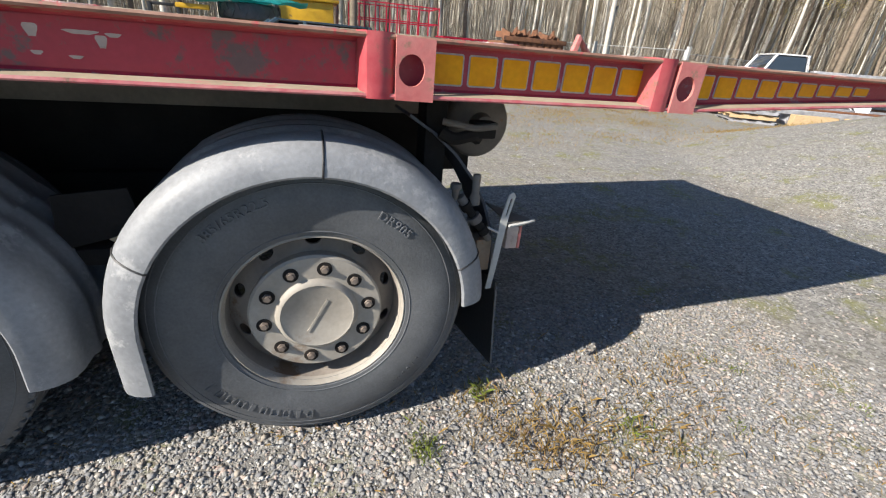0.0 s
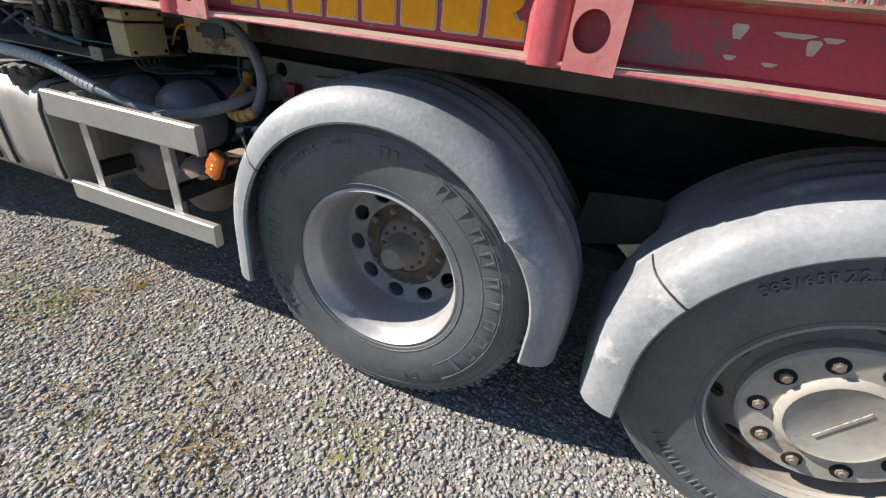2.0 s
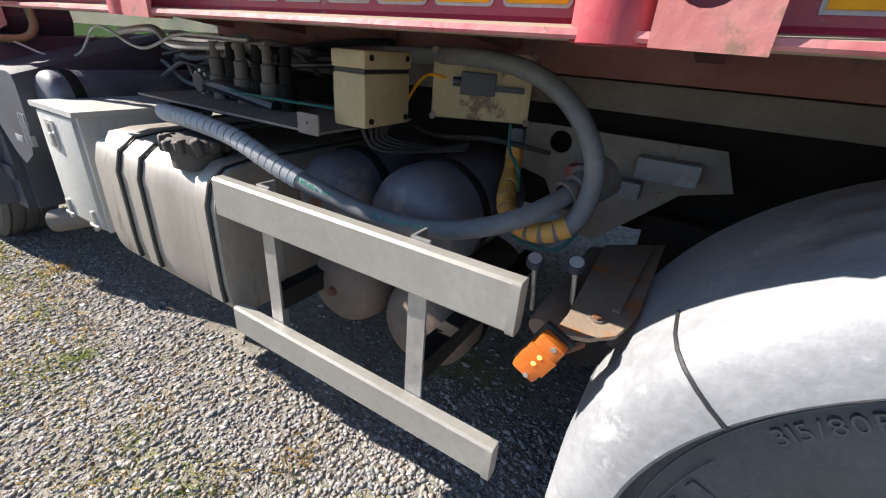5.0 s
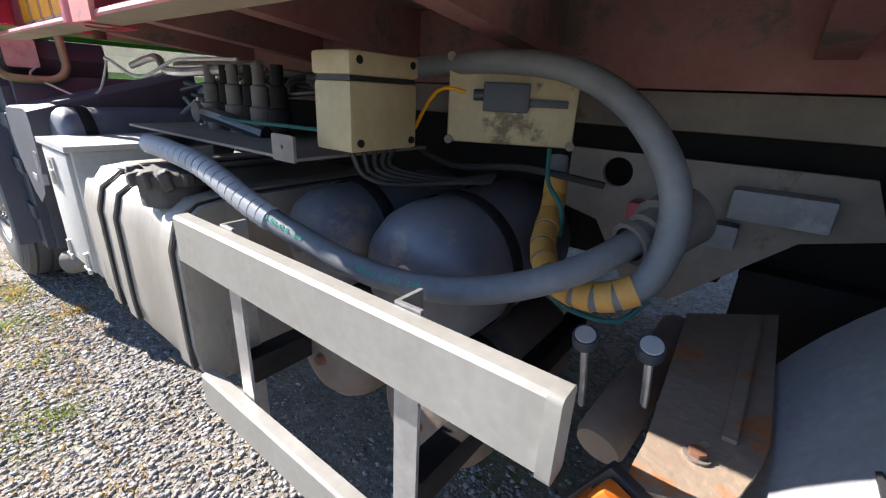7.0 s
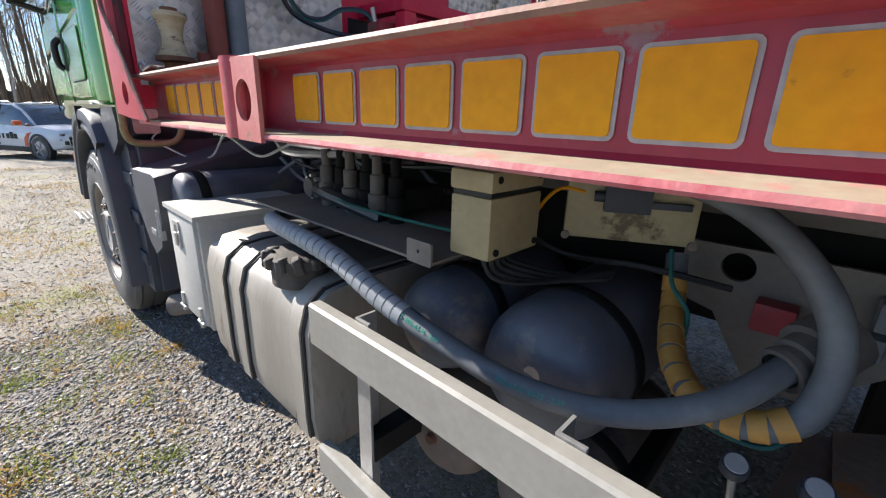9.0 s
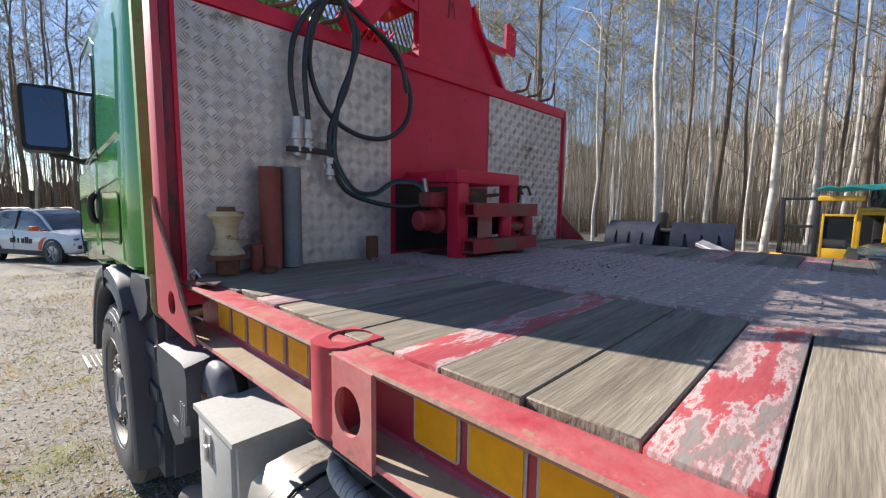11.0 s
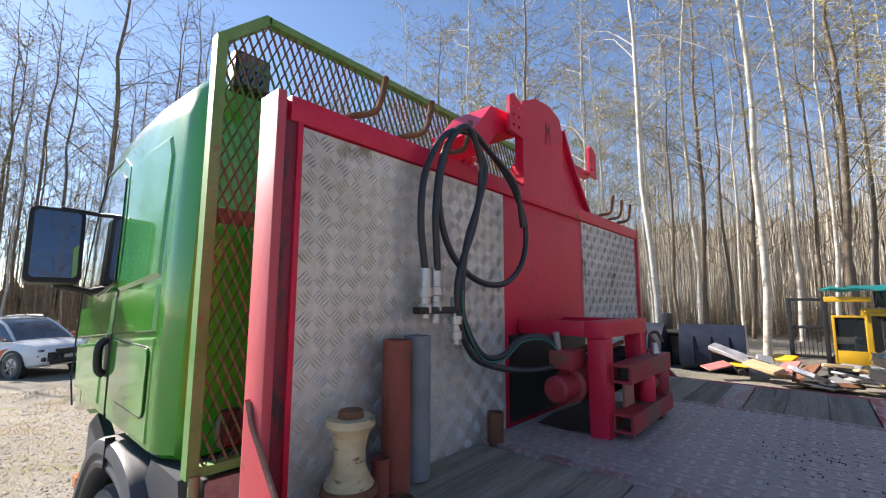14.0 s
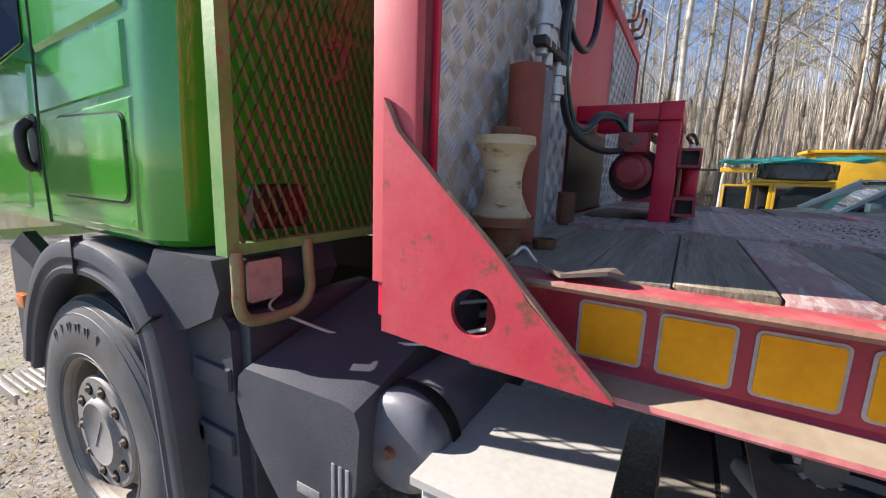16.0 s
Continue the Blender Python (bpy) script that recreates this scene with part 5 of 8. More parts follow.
for k in range(3):
    box(bm, -4.31 + k * 0.022, -4.298 + k * 0.022, 1.282, 1.3, 0.74, 0.87, 0.003)
box(bm, -4.43, -4.35, 1.283, 1.3, 0.74, 0.77, 0.003)
part("cover_clip", bm, PLASTIC, bb)

# mesh guard behind the cab
MX = -4.65
MESH_TOP = 2.94


def mesh_guard():
    bm = B()
    y0, y1, z0 = 1.3, side(1.3), 1.345
    dy, dz = 0.036, 0.08
    j = 0
    z = z0
    while z < MESH_TOP - 0.02:
        y = y0 + (dy / 2 if j % 2 else 0)
        while y < y1 - dy:
            lim = MESH_TOP - 0.02 if y > 1.43 else 2.78 + (y - 1.27) * 0.95
            if z + dz / 2 < lim:
                for s in (-1, 1):
                    a = Vector((MX, y + s * dy / 2, z))
                    b = Vector((MX + 0.004, y, z + dz / 2))
                    t = Vector((0, s * 0.0026, 0.0012))
                    n = Vector((0.0035, 0, 0))
                    for u in (1, -1):
                        bm.faces.new([bm.verts.new(p) for p in ((a - t + n * u * 0.5, b - t + n * u * 0.5, b + t + n * u * 0.5 + Vector((0.004, 0, 0)), a + t + n * u * 0.5 + Vector((0.004, 0, 0))))])
            y += dy
        z += dz / 2
        j += 1
    return bm


guard = part("mesh_guard", mesh_guard(), GREEN_WORN, truck, "green expanded-metal guard with rust along its foot")
bm = B()
plate(bm, [(1.265, 1.32), (1.3, 1.32), (1.3, 2.77), (1.45, MESH_TOP - 0.03), (1.45, MESH_TOP), (1.43, MESH_TOP), (1.265, 2.785)], MX - 0.035, MX + 0.012, "x")
box(bm, MX - 0.03, MX + 0.012, 1.44, side(1.28), MESH_TOP - 0.03, MESH_TOP, 0.003)
box(bm, MX - 0.03, MX + 0.004, side(1.3), side(1.265), 1.32, MESH_TOP, 0.003)
box(bm, MX - 0.03, MX + 0.012, 1.3, side(1.3), 1.32, 1.35, 0.003)
part("guard_frame", bm, FRAME_WORN, guard, "chalky green angle frame")
part("grab_handle", sweep(B(), spline([(MX - 0.16, 1.78, 1.96), (MX - 0.1, 1.78, 1.965), (MX - 0.09, 1.79, 1.94), (MX - 0.09, 1.79, 1.88), (MX - 0.1, 1.78, 1.86), (MX - 0.16, 1.78, 1.855)], 6), 0.011, 8), PIPE_RED, cab, "red-brown grab handle on the cab rear")
part("guard_bar", box(B(), MX - 0.03, MX - 0.006, 1.3, side(1.3), 2.13, 2.18, 0.003), RUST, guard, "rusty bar behind the mesh")
part("guard_foot_plate", box(B(), MX - 0.05, MX - 0.03, 1.37, 1.555, 1.375, 1.5, 0.025), STILE, guard, "dark red plate behind the foot of the mesh")
bm = box(B(), MX - 0.12, MX - 0.05, 1.35, 1.49, 2.65, 2.8, 0.02)
wl = part("work_lamp", bm, BLACK, truck, "square black work lamp behind the mesh")
bm = plate(B(), rrect(1.362, 1.478, 2.665, 2.785, 0.015), MX - 0.05, MX - 0.044, "x")
part("lens", bm, GLASS, wl)
# bent tube and lamp under the guard
bm = sweep(B(), spline([(-4.64, 1.289, 1.33), (-4.635, 1.288, 1.24), (-4.635, 1.288, 1.19), (-4.633, 1.305, 1.15), (-4.63, 1.35, 1.135), (-4.63, 1.45, 1.132), (-4.63, 1.5, 1.15), (-4.632, 1.524, 1.19), (-4.635, 1.524, 1.24), (-4.64, 1.522, 1.34)], 6), 0.0165, 12)
part("bent_tube", bm, TUBE_WORN, guard, "bent tube bracket with flaking paint")
bm = box(B(), -4.715, -4.662, 1.322, 1.448, 1.172, 1.303, 0.012)
rl = part("rear_cab_lamp", bm, BLACK, truck, "square dusty reversing lamp under the guard")
bm = plate(B(), rrect(1.33, 1.44, 1.18, 1.295, 0.012), -4.662, -4.654, "x")
part("lens", bm, LENS_WHITE, rl)

# electrical enclosures
bm = box(B(), -2.672, -2.575, 1.425, 1.592, 1.05, 1.168, 0.008)
eb = part("junction_box", bm, CREAM, truck, "dirty cream plastic junction box under the deck")
bm = box(B(), -2.674, -2.573, 1.423, 1.594, 1.176, 1.215, 0.008)
part("junction_box_lid", bm, CREAM, eb)
bm = box(B(), -2.668, -2.579, 1.429, 1.588, 1.168, 1.176)
part("seal", bm, BLACK, eb)
for y, z in ((1.445, 1.066), (1.575, 1.066), (1.445, 1.2), (1.575, 1.2)):
    bm = cyl(B(), (-2.576, y, z), (-2.571, y, z), 0.007, seg=8)
    part("screw", bm, CHASSIS, eb)
for k in range(5):
    bm = sweep(B(), spline([(-2.62, 1.46 + 0.03 * k, 1.052), (-2.6 - 0.01 * k, 1.48 + 0.03 * k, 1.0), (-2.55 + 0.02 * k, 1.55 + 0.03 * k, 0.985), (-2.45, 1.7, 1.0)]), 0.005, 6)
    part("cable", bm, BLACK, eb)
a = pose(-2.455, 1.75, 1.145, 0, 0, 27)
t = bmesh.new()
box(t, -0.13, 0.13, -0.02, 0.03, -0.085, 0.085, 0.008)
eb2 = part("control_box", join(B(), t, a), CREAM, truck, "flat oil-stained cream control box")
t = bmesh.new()
box(t, -0.055, 0.035, -0.045, -0.02, -0.02, 0.035, 0.004)
box(t, 0.035, 0.11, -0.036, -0.026, -0.008, 0.006, 0.002)
cyl(t, (-0.055, -0.033, 0.01), (-0.075, -0.033, 0.01), 0.011, seg=10)
part("radio_unit", join(B(), t, a), PLASTIC_DARK, eb2, "small grey sensor unit with a stub")
for x in (-0.125, 0.125):
    for z in (-0.08, 0.08):
        t = bmesh.new()
        cyl(t, (x, -0.026, z), (x, -0.02, z), 0.009, seg=12)
        part("screw", join(B(), t, a), NUT, eb2)
bm = sweep(B(), spline([(-2.53, 1.69, 1.16), (-2.57, 1.67, 1.165), (-2.6, 1.66, 1.14), (-2.64, 1.66, 1.08)]), 0.004, 6)
part("yellow_cable", bm, YELLOW, eb2)

# valve block
vb = part("valve_block", box(B(), -3.45, -2.95, 1.56, 1.7, 1.06, 1.12, 0.006), CHASSIS, truck, "oily hydraulic valve block under the deck")
for k in range(6):
    x = -3.28 + k * 0.062
    bm = B()
    lathe(bm, [(0.016, 1.0), (0.02, 1.01), (0.02, 1.05), (0.026, 1.055), (0.026, 1.1), (0.02, 1.105), (0.02, 1.15), (0.014, 1.155), (0.014, 1.2), (0.0, 1.2)], (x, 1.53 + 0.012 * (k % 2), 0), "z", 12)
    part("valve_spool", bm, CHASSIS if k % 2 else DUSTY, vb)
bm = B()
lathe(bm, [(0, -0.02), (0.03, -0.02), (0.035, 0.0), (0.035, 0.05), (0, 0.05)], (-3.4, 1.55, 1.07), "y", 16)
hw = part("hand_wheel", bm, DUSTY, vb)
for k in range(8):
    a2 = radians(45 * k)
    part("grip", obox(B(), (-3.4 + 0.035 * math.cos(a2), 1.55, 1.07 + 0.035 * math.sin(a2)), (0.012, 0.02, 0.012), (0, -45 * k, 0)), STEEL, hw)
tray = part("bracket_tray", box(B(), -3.5, -2.68, 1.385, 1.75, 1.026, 1.032), RIM_BROWN, vb, "dusty steel tray under the valves")
part("tray_end", plate(B(), rrect(-2.745, -2.676, 1.024, 1.072, 0.004, 2), 1.379, 1.384, "y", [circle(-2.712, 1.05, 0.004, 8)]), RIM_BROWN, tray)
bm = sweep(B(), spline([(-3.9, 1.55, 1.2), (-3.6, 1.52, 1.22), (-3.45, 1.5, 1.18), (-3.2, 1.55, 1.19), (-3.05, 1.55, 1.2)]), 0.012, 8)
sweep(bm, [(-3.6, 1.58, 1.2), (-3.1, 1.58, 1.2)], 0.014, 8)
part("steel_line", bm, STEEL, vb)
bm = sweep(B(), spline([(-3.28, 1.5, 1.08), (-3.1, 1.48, 1.07), (-2.9, 1.46, 1.075), (-2.67, 1.48, 1.075)]), 0.004, 6)
part("green_line", bm, TEAL_LINE, vb)

# big hose looping under the deck
h1 = spline([(-3.5, 1.62, 0.98), (-3.42, 1.44, 0.985), (-3.32, 1.37, 0.995), (-3.15, 1.345, 1.0), (-2.95, 1.34, 0.985), (-2.78, 1.345, 0.935), (-2.62, 1.36, 0.895), (-2.46, 1.38, 0.87), (-2.31, 1.42, 0.88), (-2.2, 1.5, 0.915), (-2.13, 1.62, 0.96)], 14)
bm = sweep(B(), h1, 0.0215, 14)
def hose_print(text, size, start, back, rad, mat, owner):
    """Flat print along a hose, on the side that faces the yard."""
    letters, width = text_mesh(text, size, 0.0003)
    run = [p for p in h1]
    acc, k = 0.0, next(i for i, p in enumerate(run) if p.x > start)
    bm = B()
    for t, x in letters:
        d, j = 0.0, k
        while j + 1 < len(run) - 1 and d + (run[j + 1] - run[j]).length < x:
            d += (run[j + 1] - run[j]).length
            j += 1
        seg = (run[j + 1] - run[j])
        tan = seg.normalized()
        p = run[j] + tan * (x - d)
        out = Vector((0.25, -0.75, 0.45))
        out = (out - tan * out.dot(tan)).normalized()
        up = out.cross(tan)
        m = Matrix((tan, up, out)).transposed().to_4x4()
        m.translation = p + out * (rad + 0.0003) - up * size * 0.35
        join(bm, t, m)
    part("green_print", bm, mat, owner)


hose = part("suction_hose", bm, HOSE, truck, "thick dusty rubber suction hose with a spiral guard")
hose_print("0575 1105-63-16 -2/19", 0.0125, -2.74, 0, 0.0217, HOSE_GREEN, hose)
hose_print("1105-63-16 0575 -2/19", 0.0125, -2.5, 0, 0.0217, HOSE_GREEN, hose)
g = [p for p in h1 if -3.36 < p.x < -2.7 and p.y < 1.4]
for i in range(0, len(g) - 2, 2):
    a_, b_ = g[i], g[i] + (g[i + 2] - g[i]) * 0.8
    part("guard_coil", cyl(B(), a_, b_, 0.0255, 0.024, 14), SLEEVE, hose)
bm = B()
lathe(bm, [(0.028, 0.0), (0.036, 0.0), (0.036, 0.012), (0.03, 0.014), (0.03, 0.03), (0.038, 0.032), (0.038, 0.06), (0.05, 0.06), (0.05, 0.12), (0, 0.12)], (0, 0, 0), "y", 16)
t = bm
bm = join(B(), t, pose(-2.145, 1.6, 0.95, 20, 0, -30))
part("hose_coupling", bm, DUSTY, hose)
h2 = spline([(-2.8, 1.72, 1.2), (-2.6, 1.7, 1.21), (-2.45, 1.67, 1.215), (-2.3, 1.65, 1.2), (-2.19, 1.63, 1.15), (-2.115, 1.61, 1.07), (-2.09, 1.59, 0.99), (-2.105, 1.56, 0.91), (-2.165, 1.54, 0.875), (-2.24, 1.56, 0.875), (-2.3, 1.64, 0.9), (-2.34, 1.76, 0.95), (-2.36, 1.8, 1.04)], 10)
bm = sweep(B(), h2, 0.0215, 14)
hose2 = part("pressure_hose", bm, HOSE, truck, "thick grey hydraulic hose bent down below the control box")
w = h2[72:118]
for i in range(0, len(w) - 3, 4):
    part("tape_turn", cyl(B(), w[i], w[i] + (w[i + 4 if i + 4 < len(w) else -1] - w[i]) * 0.85, 0.0245, 0.0235, 12), ORANGE_WRAP, hose2)
# chassis side plate, solenoid parts and gauges by the drive wheel
bm = plate(B(), [(-2.37, 1.055), (-1.86, 1.055), (-1.82, 0.96), (-1.93, 0.93), (-2.11, 0.755), (-2.2, 0.755), (-2.29, 0.9), (-2.37, 0.92)], 1.9, 1.915, "y", [circle(-2.262, 1.012, 0.032, 20)])
part("side_plate", bm, RIM_BROWN, truck, "grimy steel bracket plate on the chassis")
bm = box(B(), -2.045, -1.9, 1.84, 1.895, 0.965, 1.02, 0.006)
part("relay_box", bm, PLASTIC, truck, "grey relay box")
bm = box(B(), -2.105, -2.02, 1.85, 1.895, 0.905, 0.95, 0.005)
part("small_box", bm, PLASTIC, truck, "small grey valve box")
bm = box(B(), -2.215, -2.145, 1.84, 1.895, 0.905, 0.965, 0.006)
part("red_valve", bm, RED_WORN, truck, "dusty red air valve")
for x, y, z in ((-2.16, 1.513, 0.825), (-2.07, 1.509, 0.847)):
    bm = B()
    lathe(bm, [(0, 0), (0.018, 0), (0.019, -0.005), (0.019, -0.022), (0.015, -0.024), (0, -0.022)], (0, 0, 0), "z", 20)
    t = bm
    bm = join(B(), t, Matrix.Translation((x, y, z)) @ pose(0, 0, 0, 28, 0, 10))
    gz = part("tyre_valve_gauge", bm, PLASTIC_DARK, truck, "small round gauge on a stem")
    t = bmesh.new()
    lathe(t, [(0, 0.002), (0.0145, 0.002), (0.0155, 0.0)], (0, 0, 0), "z", 20)
    part("dial", join(B(), t, Matrix.Translation((x, y, z)) @ pose(0, 0, 0, 28, 0, 10)), WHITE, gz)
    bm = sweep(B(), spline([(x, y + 0.01, z - 0.03), (x + 0.005, y + 0.02, z - 0.1), (x, y + 0.05, z - 0.16)]), 0.006, 8)
    part("stem", bm, STEEL, gz)
bm = B()
lathe(bm, [(0, -0.01), (0.032, -0.01), (0.036, 0.0), (0.036, 0.1), (0.03, 0.11), (0.03, 0.28), (0, 0.28)], (0, 0, 0), "y", 20)
t = bm
bm = join(B(), t, pose(-2.1, 1.47, 0.69, 18, 0, -8))
part("spring_brake", bm, TANK_RUST, truck, "rusty cylinder under the gauges")
BZ = 0.806
bm = plate(B(), [(-2.042, 1.295), (-2.038, 1.37), (-2.056, 1.745), (-1.925, 1.855), (-1.928, 1.455), (-1.934, 1.415), (-1.95, 1.355), (-1.985, 1.318)], BZ - 0.008, BZ, "z", [circle(-1.985, 1.41, 0.005, 8)])
gb = part("guard_bracket", bm, BRACKET, truck, "dusty steel mudguard bracket with rusty end")
part("bracket_rib", plate(B(), [(-1.972, 1.43), (-1.958, 1.43), (-1.948, 1.8), (-1.966, 1.79)], BZ + 0.0005, BZ + 0.006, "z"), BRACKET, gb)
part("bracket_lip", plate(B(), [(-2.04, BZ - 0.0085), (-1.95, BZ - 0.0085), (-1.96, BZ - 0.05), (-2.0, BZ - 0.075), (-2.03, BZ - 0.05)], 1.328, 1.334, "y"), CHASSIS, gb)
bo = part("bolt", cyl(B(), (-1.99, 1.385, BZ), (-1.99, 1.385, BZ + 0.008), 0.009, seg=6), RUST, gb)
part("washer", cyl(B(), (-1.99, 1.385, BZ), (-1.99, 1.385, BZ + 0.003), 0.014, seg=16), NUT, bo)
# side marker lamp
LM = pose(-2.052, 1.287, 0.762, 0, 27, 0)


def lamp_piece(name, bm, mat, parent, label=""):
    bm.transform(LM)
    return part(name, bm, mat, parent, label)


ml = lamp_piece("side_marker_lamp", box(B(), -0.026, 0.026, -0.022, 0.004, -0.05, 0.05, 0.01), AMBER, truck, "amber side marker lamp, lit, on a rubber backing")
lamp_piece("rubber_back", box(B(), -0.03, 0.03, 0.0045, 0.02, -0.054, 0.054, 0.006), BLACK, ml)
lamp_piece("lens_rib", box(B(), -0.0275, 0.0275, -0.0235, 0.0, -0.0225, 0.0225, 0.003), AMBER, ml)
for z in (0.04, -0.042):
    lamp_piece("screw", cyl(B(), (0.006, -0.0235, z), (0.006, -0.02, z), 0.005, seg=8), STEEL, ml)
GLOW = bpy.data.materials.new("lit_amber_diode")
GLOW.use_nodes = True
gn = GLOW.node_tree.nodes["Principled BSDF"]
gn.inputs["Base Color"].default_value = gn.inputs["Emission Color"].default_value = (1.0, 0.5, 0.08, 1)
gn.inputs["Emission Strength"].default_value = 1.2
for z in (0.009, -0.009):
    lamp_piece("diode", lathe(B(), [(0.0, -0.0265), (0.0035, -0.0255), (0.0045, -0.0232)], (0, 0, z), "y", 10), GLOW, ml)
part("lamp_arm", sweep(B(), spline([(-2.03, 1.3, 0.77), (-2.01, 1.32, 0.775), (-1.99, 1.34, 0.785)], 4), 0.009, 8), RUST, ml)

# behind the rear wheel: flap, bracket, valves and brake pot
bm = plate(B(), [(1.37, 0.11), (1.37, 0.54), (1.78, 0.54), (1.78, 0.14)], 0.655, 0.663, "x")
for v in bm.verts:
    v.co.x += (0.54 - v.co.z) * 0.075 - (v.co.y - 1.37) * 0.22
fl = part("mudflap", bm, BLACK, truck, "black rubber mudflap behind the rear wheel")
part("pale_edge", sweep(B(), [(0.663, 1.366, 0.5), (0.676, 1.366, 0.3), (0.692, 1.366, 0.112)], 0.004, 6), RUBBER_LETTER, fl)
bm = B()
rings = []
for k in range(9):
    a_ = radians(62 - 9.0 * k)
    rings.append([bm.verts.new((-0.045 + r_ * math.cos(a_), y_, 0.53 + r_ * math.sin(a_))) for r_, y_ in ((0.73, 1.47), (0.73, 1.72), (0.72, 1.72), (0.72, 1.47))])
for p, q in zip(rings, rings[1:]):
    for k in range(4):
        bm.faces.new((p[k], p[(k + 1) % 4], q[(k + 1) % 4], q[k]))
bm.faces.new(rings[0])
bm.faces.new(rings[-1][::-1])
part("inner_guard", bm, PLASTIC_DARK, truck, "dark inner mudguard behind the rear wheel")
bm = plate(B(), [(0.625, 0.5), (0.648, 0.5), (0.662, 0.62), (0.682, 0.81), (0.7, 0.9), (0.688, 0.915), (0.672, 0.905), (0.65, 0.81), (0.636, 0.62)], 1.388, 1.394, "y", [[(0.668, 0.82), (0.674, 0.82), (0.688, 0.89), (0.68, 0.89)]])
fb = part("flap_bracket", bm, WHITE, truck, "chipped grey mudflap bracket")
bm = plate(B(), [(0.685, 1.392), (0.8, 1.4), (0.79, 1.425), (0.69, 1.62)], 0.785, 0.793, "z")
part("bracket_shelf", bm, DUSTY, fb)
part("chipped_edge", sweep(B(), [(0.688, 1.388, 0.778), (0.75, 1.392, 0.784), (0.803, 1.397, 0.794)], 0.007, 6), WHITE, fb)
part("marker_lens", box(B(), 0.692, 0.745, 1.4, 1.44, 0.672, 0.768, 0.008), LENS_WHITE, fb)
part("lens_trim", box(B(), 0.7455, 0.757, 1.4, 1.44, 0.672, 0.768, 0.004), RED_PINK, fb)
part("end_panel", box(B(), 0.575, 0.642, 1.42, 1.5, 0.57, 0.71, 0.01), BRACKET, fb, "tan dusty end panel")
run = [Vector((0.478, 1.4, 0.9)), Vector((0.615, 1.4, 0.72))]
step_ = (run[1] - run[0]) / 7
for k in range(7):
    p0 = run[0] + step_ * k
    part("air_valve", cyl(B(), p0, p0 + step_ * (0.85 if k % 2 else 0.95), (0.018, 0.024, 0.016, 0.027, 0.018, 0.022, 0.014)[k], seg=12), CHASSIS if k % 3 else DUSTY, truck, "oily fitting in a brake line coupling")
part("air_valve", lathe(B(), [(0.0, 0.952), (0.02, 0.95), (0.022, 0.935), (0.014, 0.925), (0.01, 0.89), (0.0, 0.89)], (0.458, 1.4, 0), "z", 14), DUSTY, truck, "dusty air valve with a mushroom knob")
bm = lathe(B(), [(0.0, 0.985), (0.013, 0.983), (0.015, 0.975), (0.014, 0.91), (0.02, 0.9), (0.02, 0.87), (0.0, 0.865)], (0.536, 1.4, 0), "z", 14)
part("air_valve", bm, DUSTY, truck, "dusty air valve with a stem")
part("valve_lever", sweep(B(), [(0.6, 1.395, 0.775), (0.65, 1.39, 0.75)], 0.005, 6), STEEL, truck)
part("valve_lever", sweep(B(), spline([(0.41, 1.46, 1.155), (0.46, 1.44, 1.15), (0.52, 1.43, 1.14), (0.6, 1.42, 1.15)], 5), 0.012, 8), DUSTY, truck)
part("valve_body", box(B(), 0.52, 0.61, 1.44, 1.5, 1.1, 1.16, 0.01), CHASSIS, truck)
bm = B()
lathe(bm, [(0.0, -0.05), (0.04, -0.045), (0.05, 0.0), (0.12, 0.02), (0.135, 0.04), (0.135, 0.14), (0.12, 0.16), (0.0, 0.16)], (0.62, 1.62, 1.12), "y", 32)
part("brake_pot", bm, DUSTY, truck, "round rusty brake chamber under the beam")
bm = sweep(B(), spline([(0.4, 1.45, 1.12), (0.45, 1.44, 1.1), (0.52, 1.45, 1.11), (0.56, 1.5, 1.09)]), 0.022, 8)
part("elbow_fitting", bm, CHASSIS, truck)
bm = box(B(), 0.36, 0.44, 1.5, 1.62, 0.62, 1.22, 0.01)
part("hanger_bracket", bm, CHASSIS, truck)
# splash flap between the two rear wheels
bm = plate(B(), [(-0.8, 0.72), (-0.64, 0.76), (-0.6, 0.71), (-0.56, 0.78), (-0.58, 0.92), (-0.78, 0.9)], 1.5, 1.51, "y")
sf = part("splash_flap", bm, CHASSIS, truck, "torn grey splash flap between the rear wheels")
bm = plate(B(), [(-0.66, 0.755), (-0.6, 0.705), (-0.565, 0.78), (-0.6, 0.775)], 1.494, 1.499, "y")
part("torn_edge", bm, TIMBER_EDGE, sf)
bm = box(B(), -0.82, -0.58, 1.5, 2.0, 0.66, 0.72, 0.01)
part("axle_arm", bm, CHASSIS, truck)
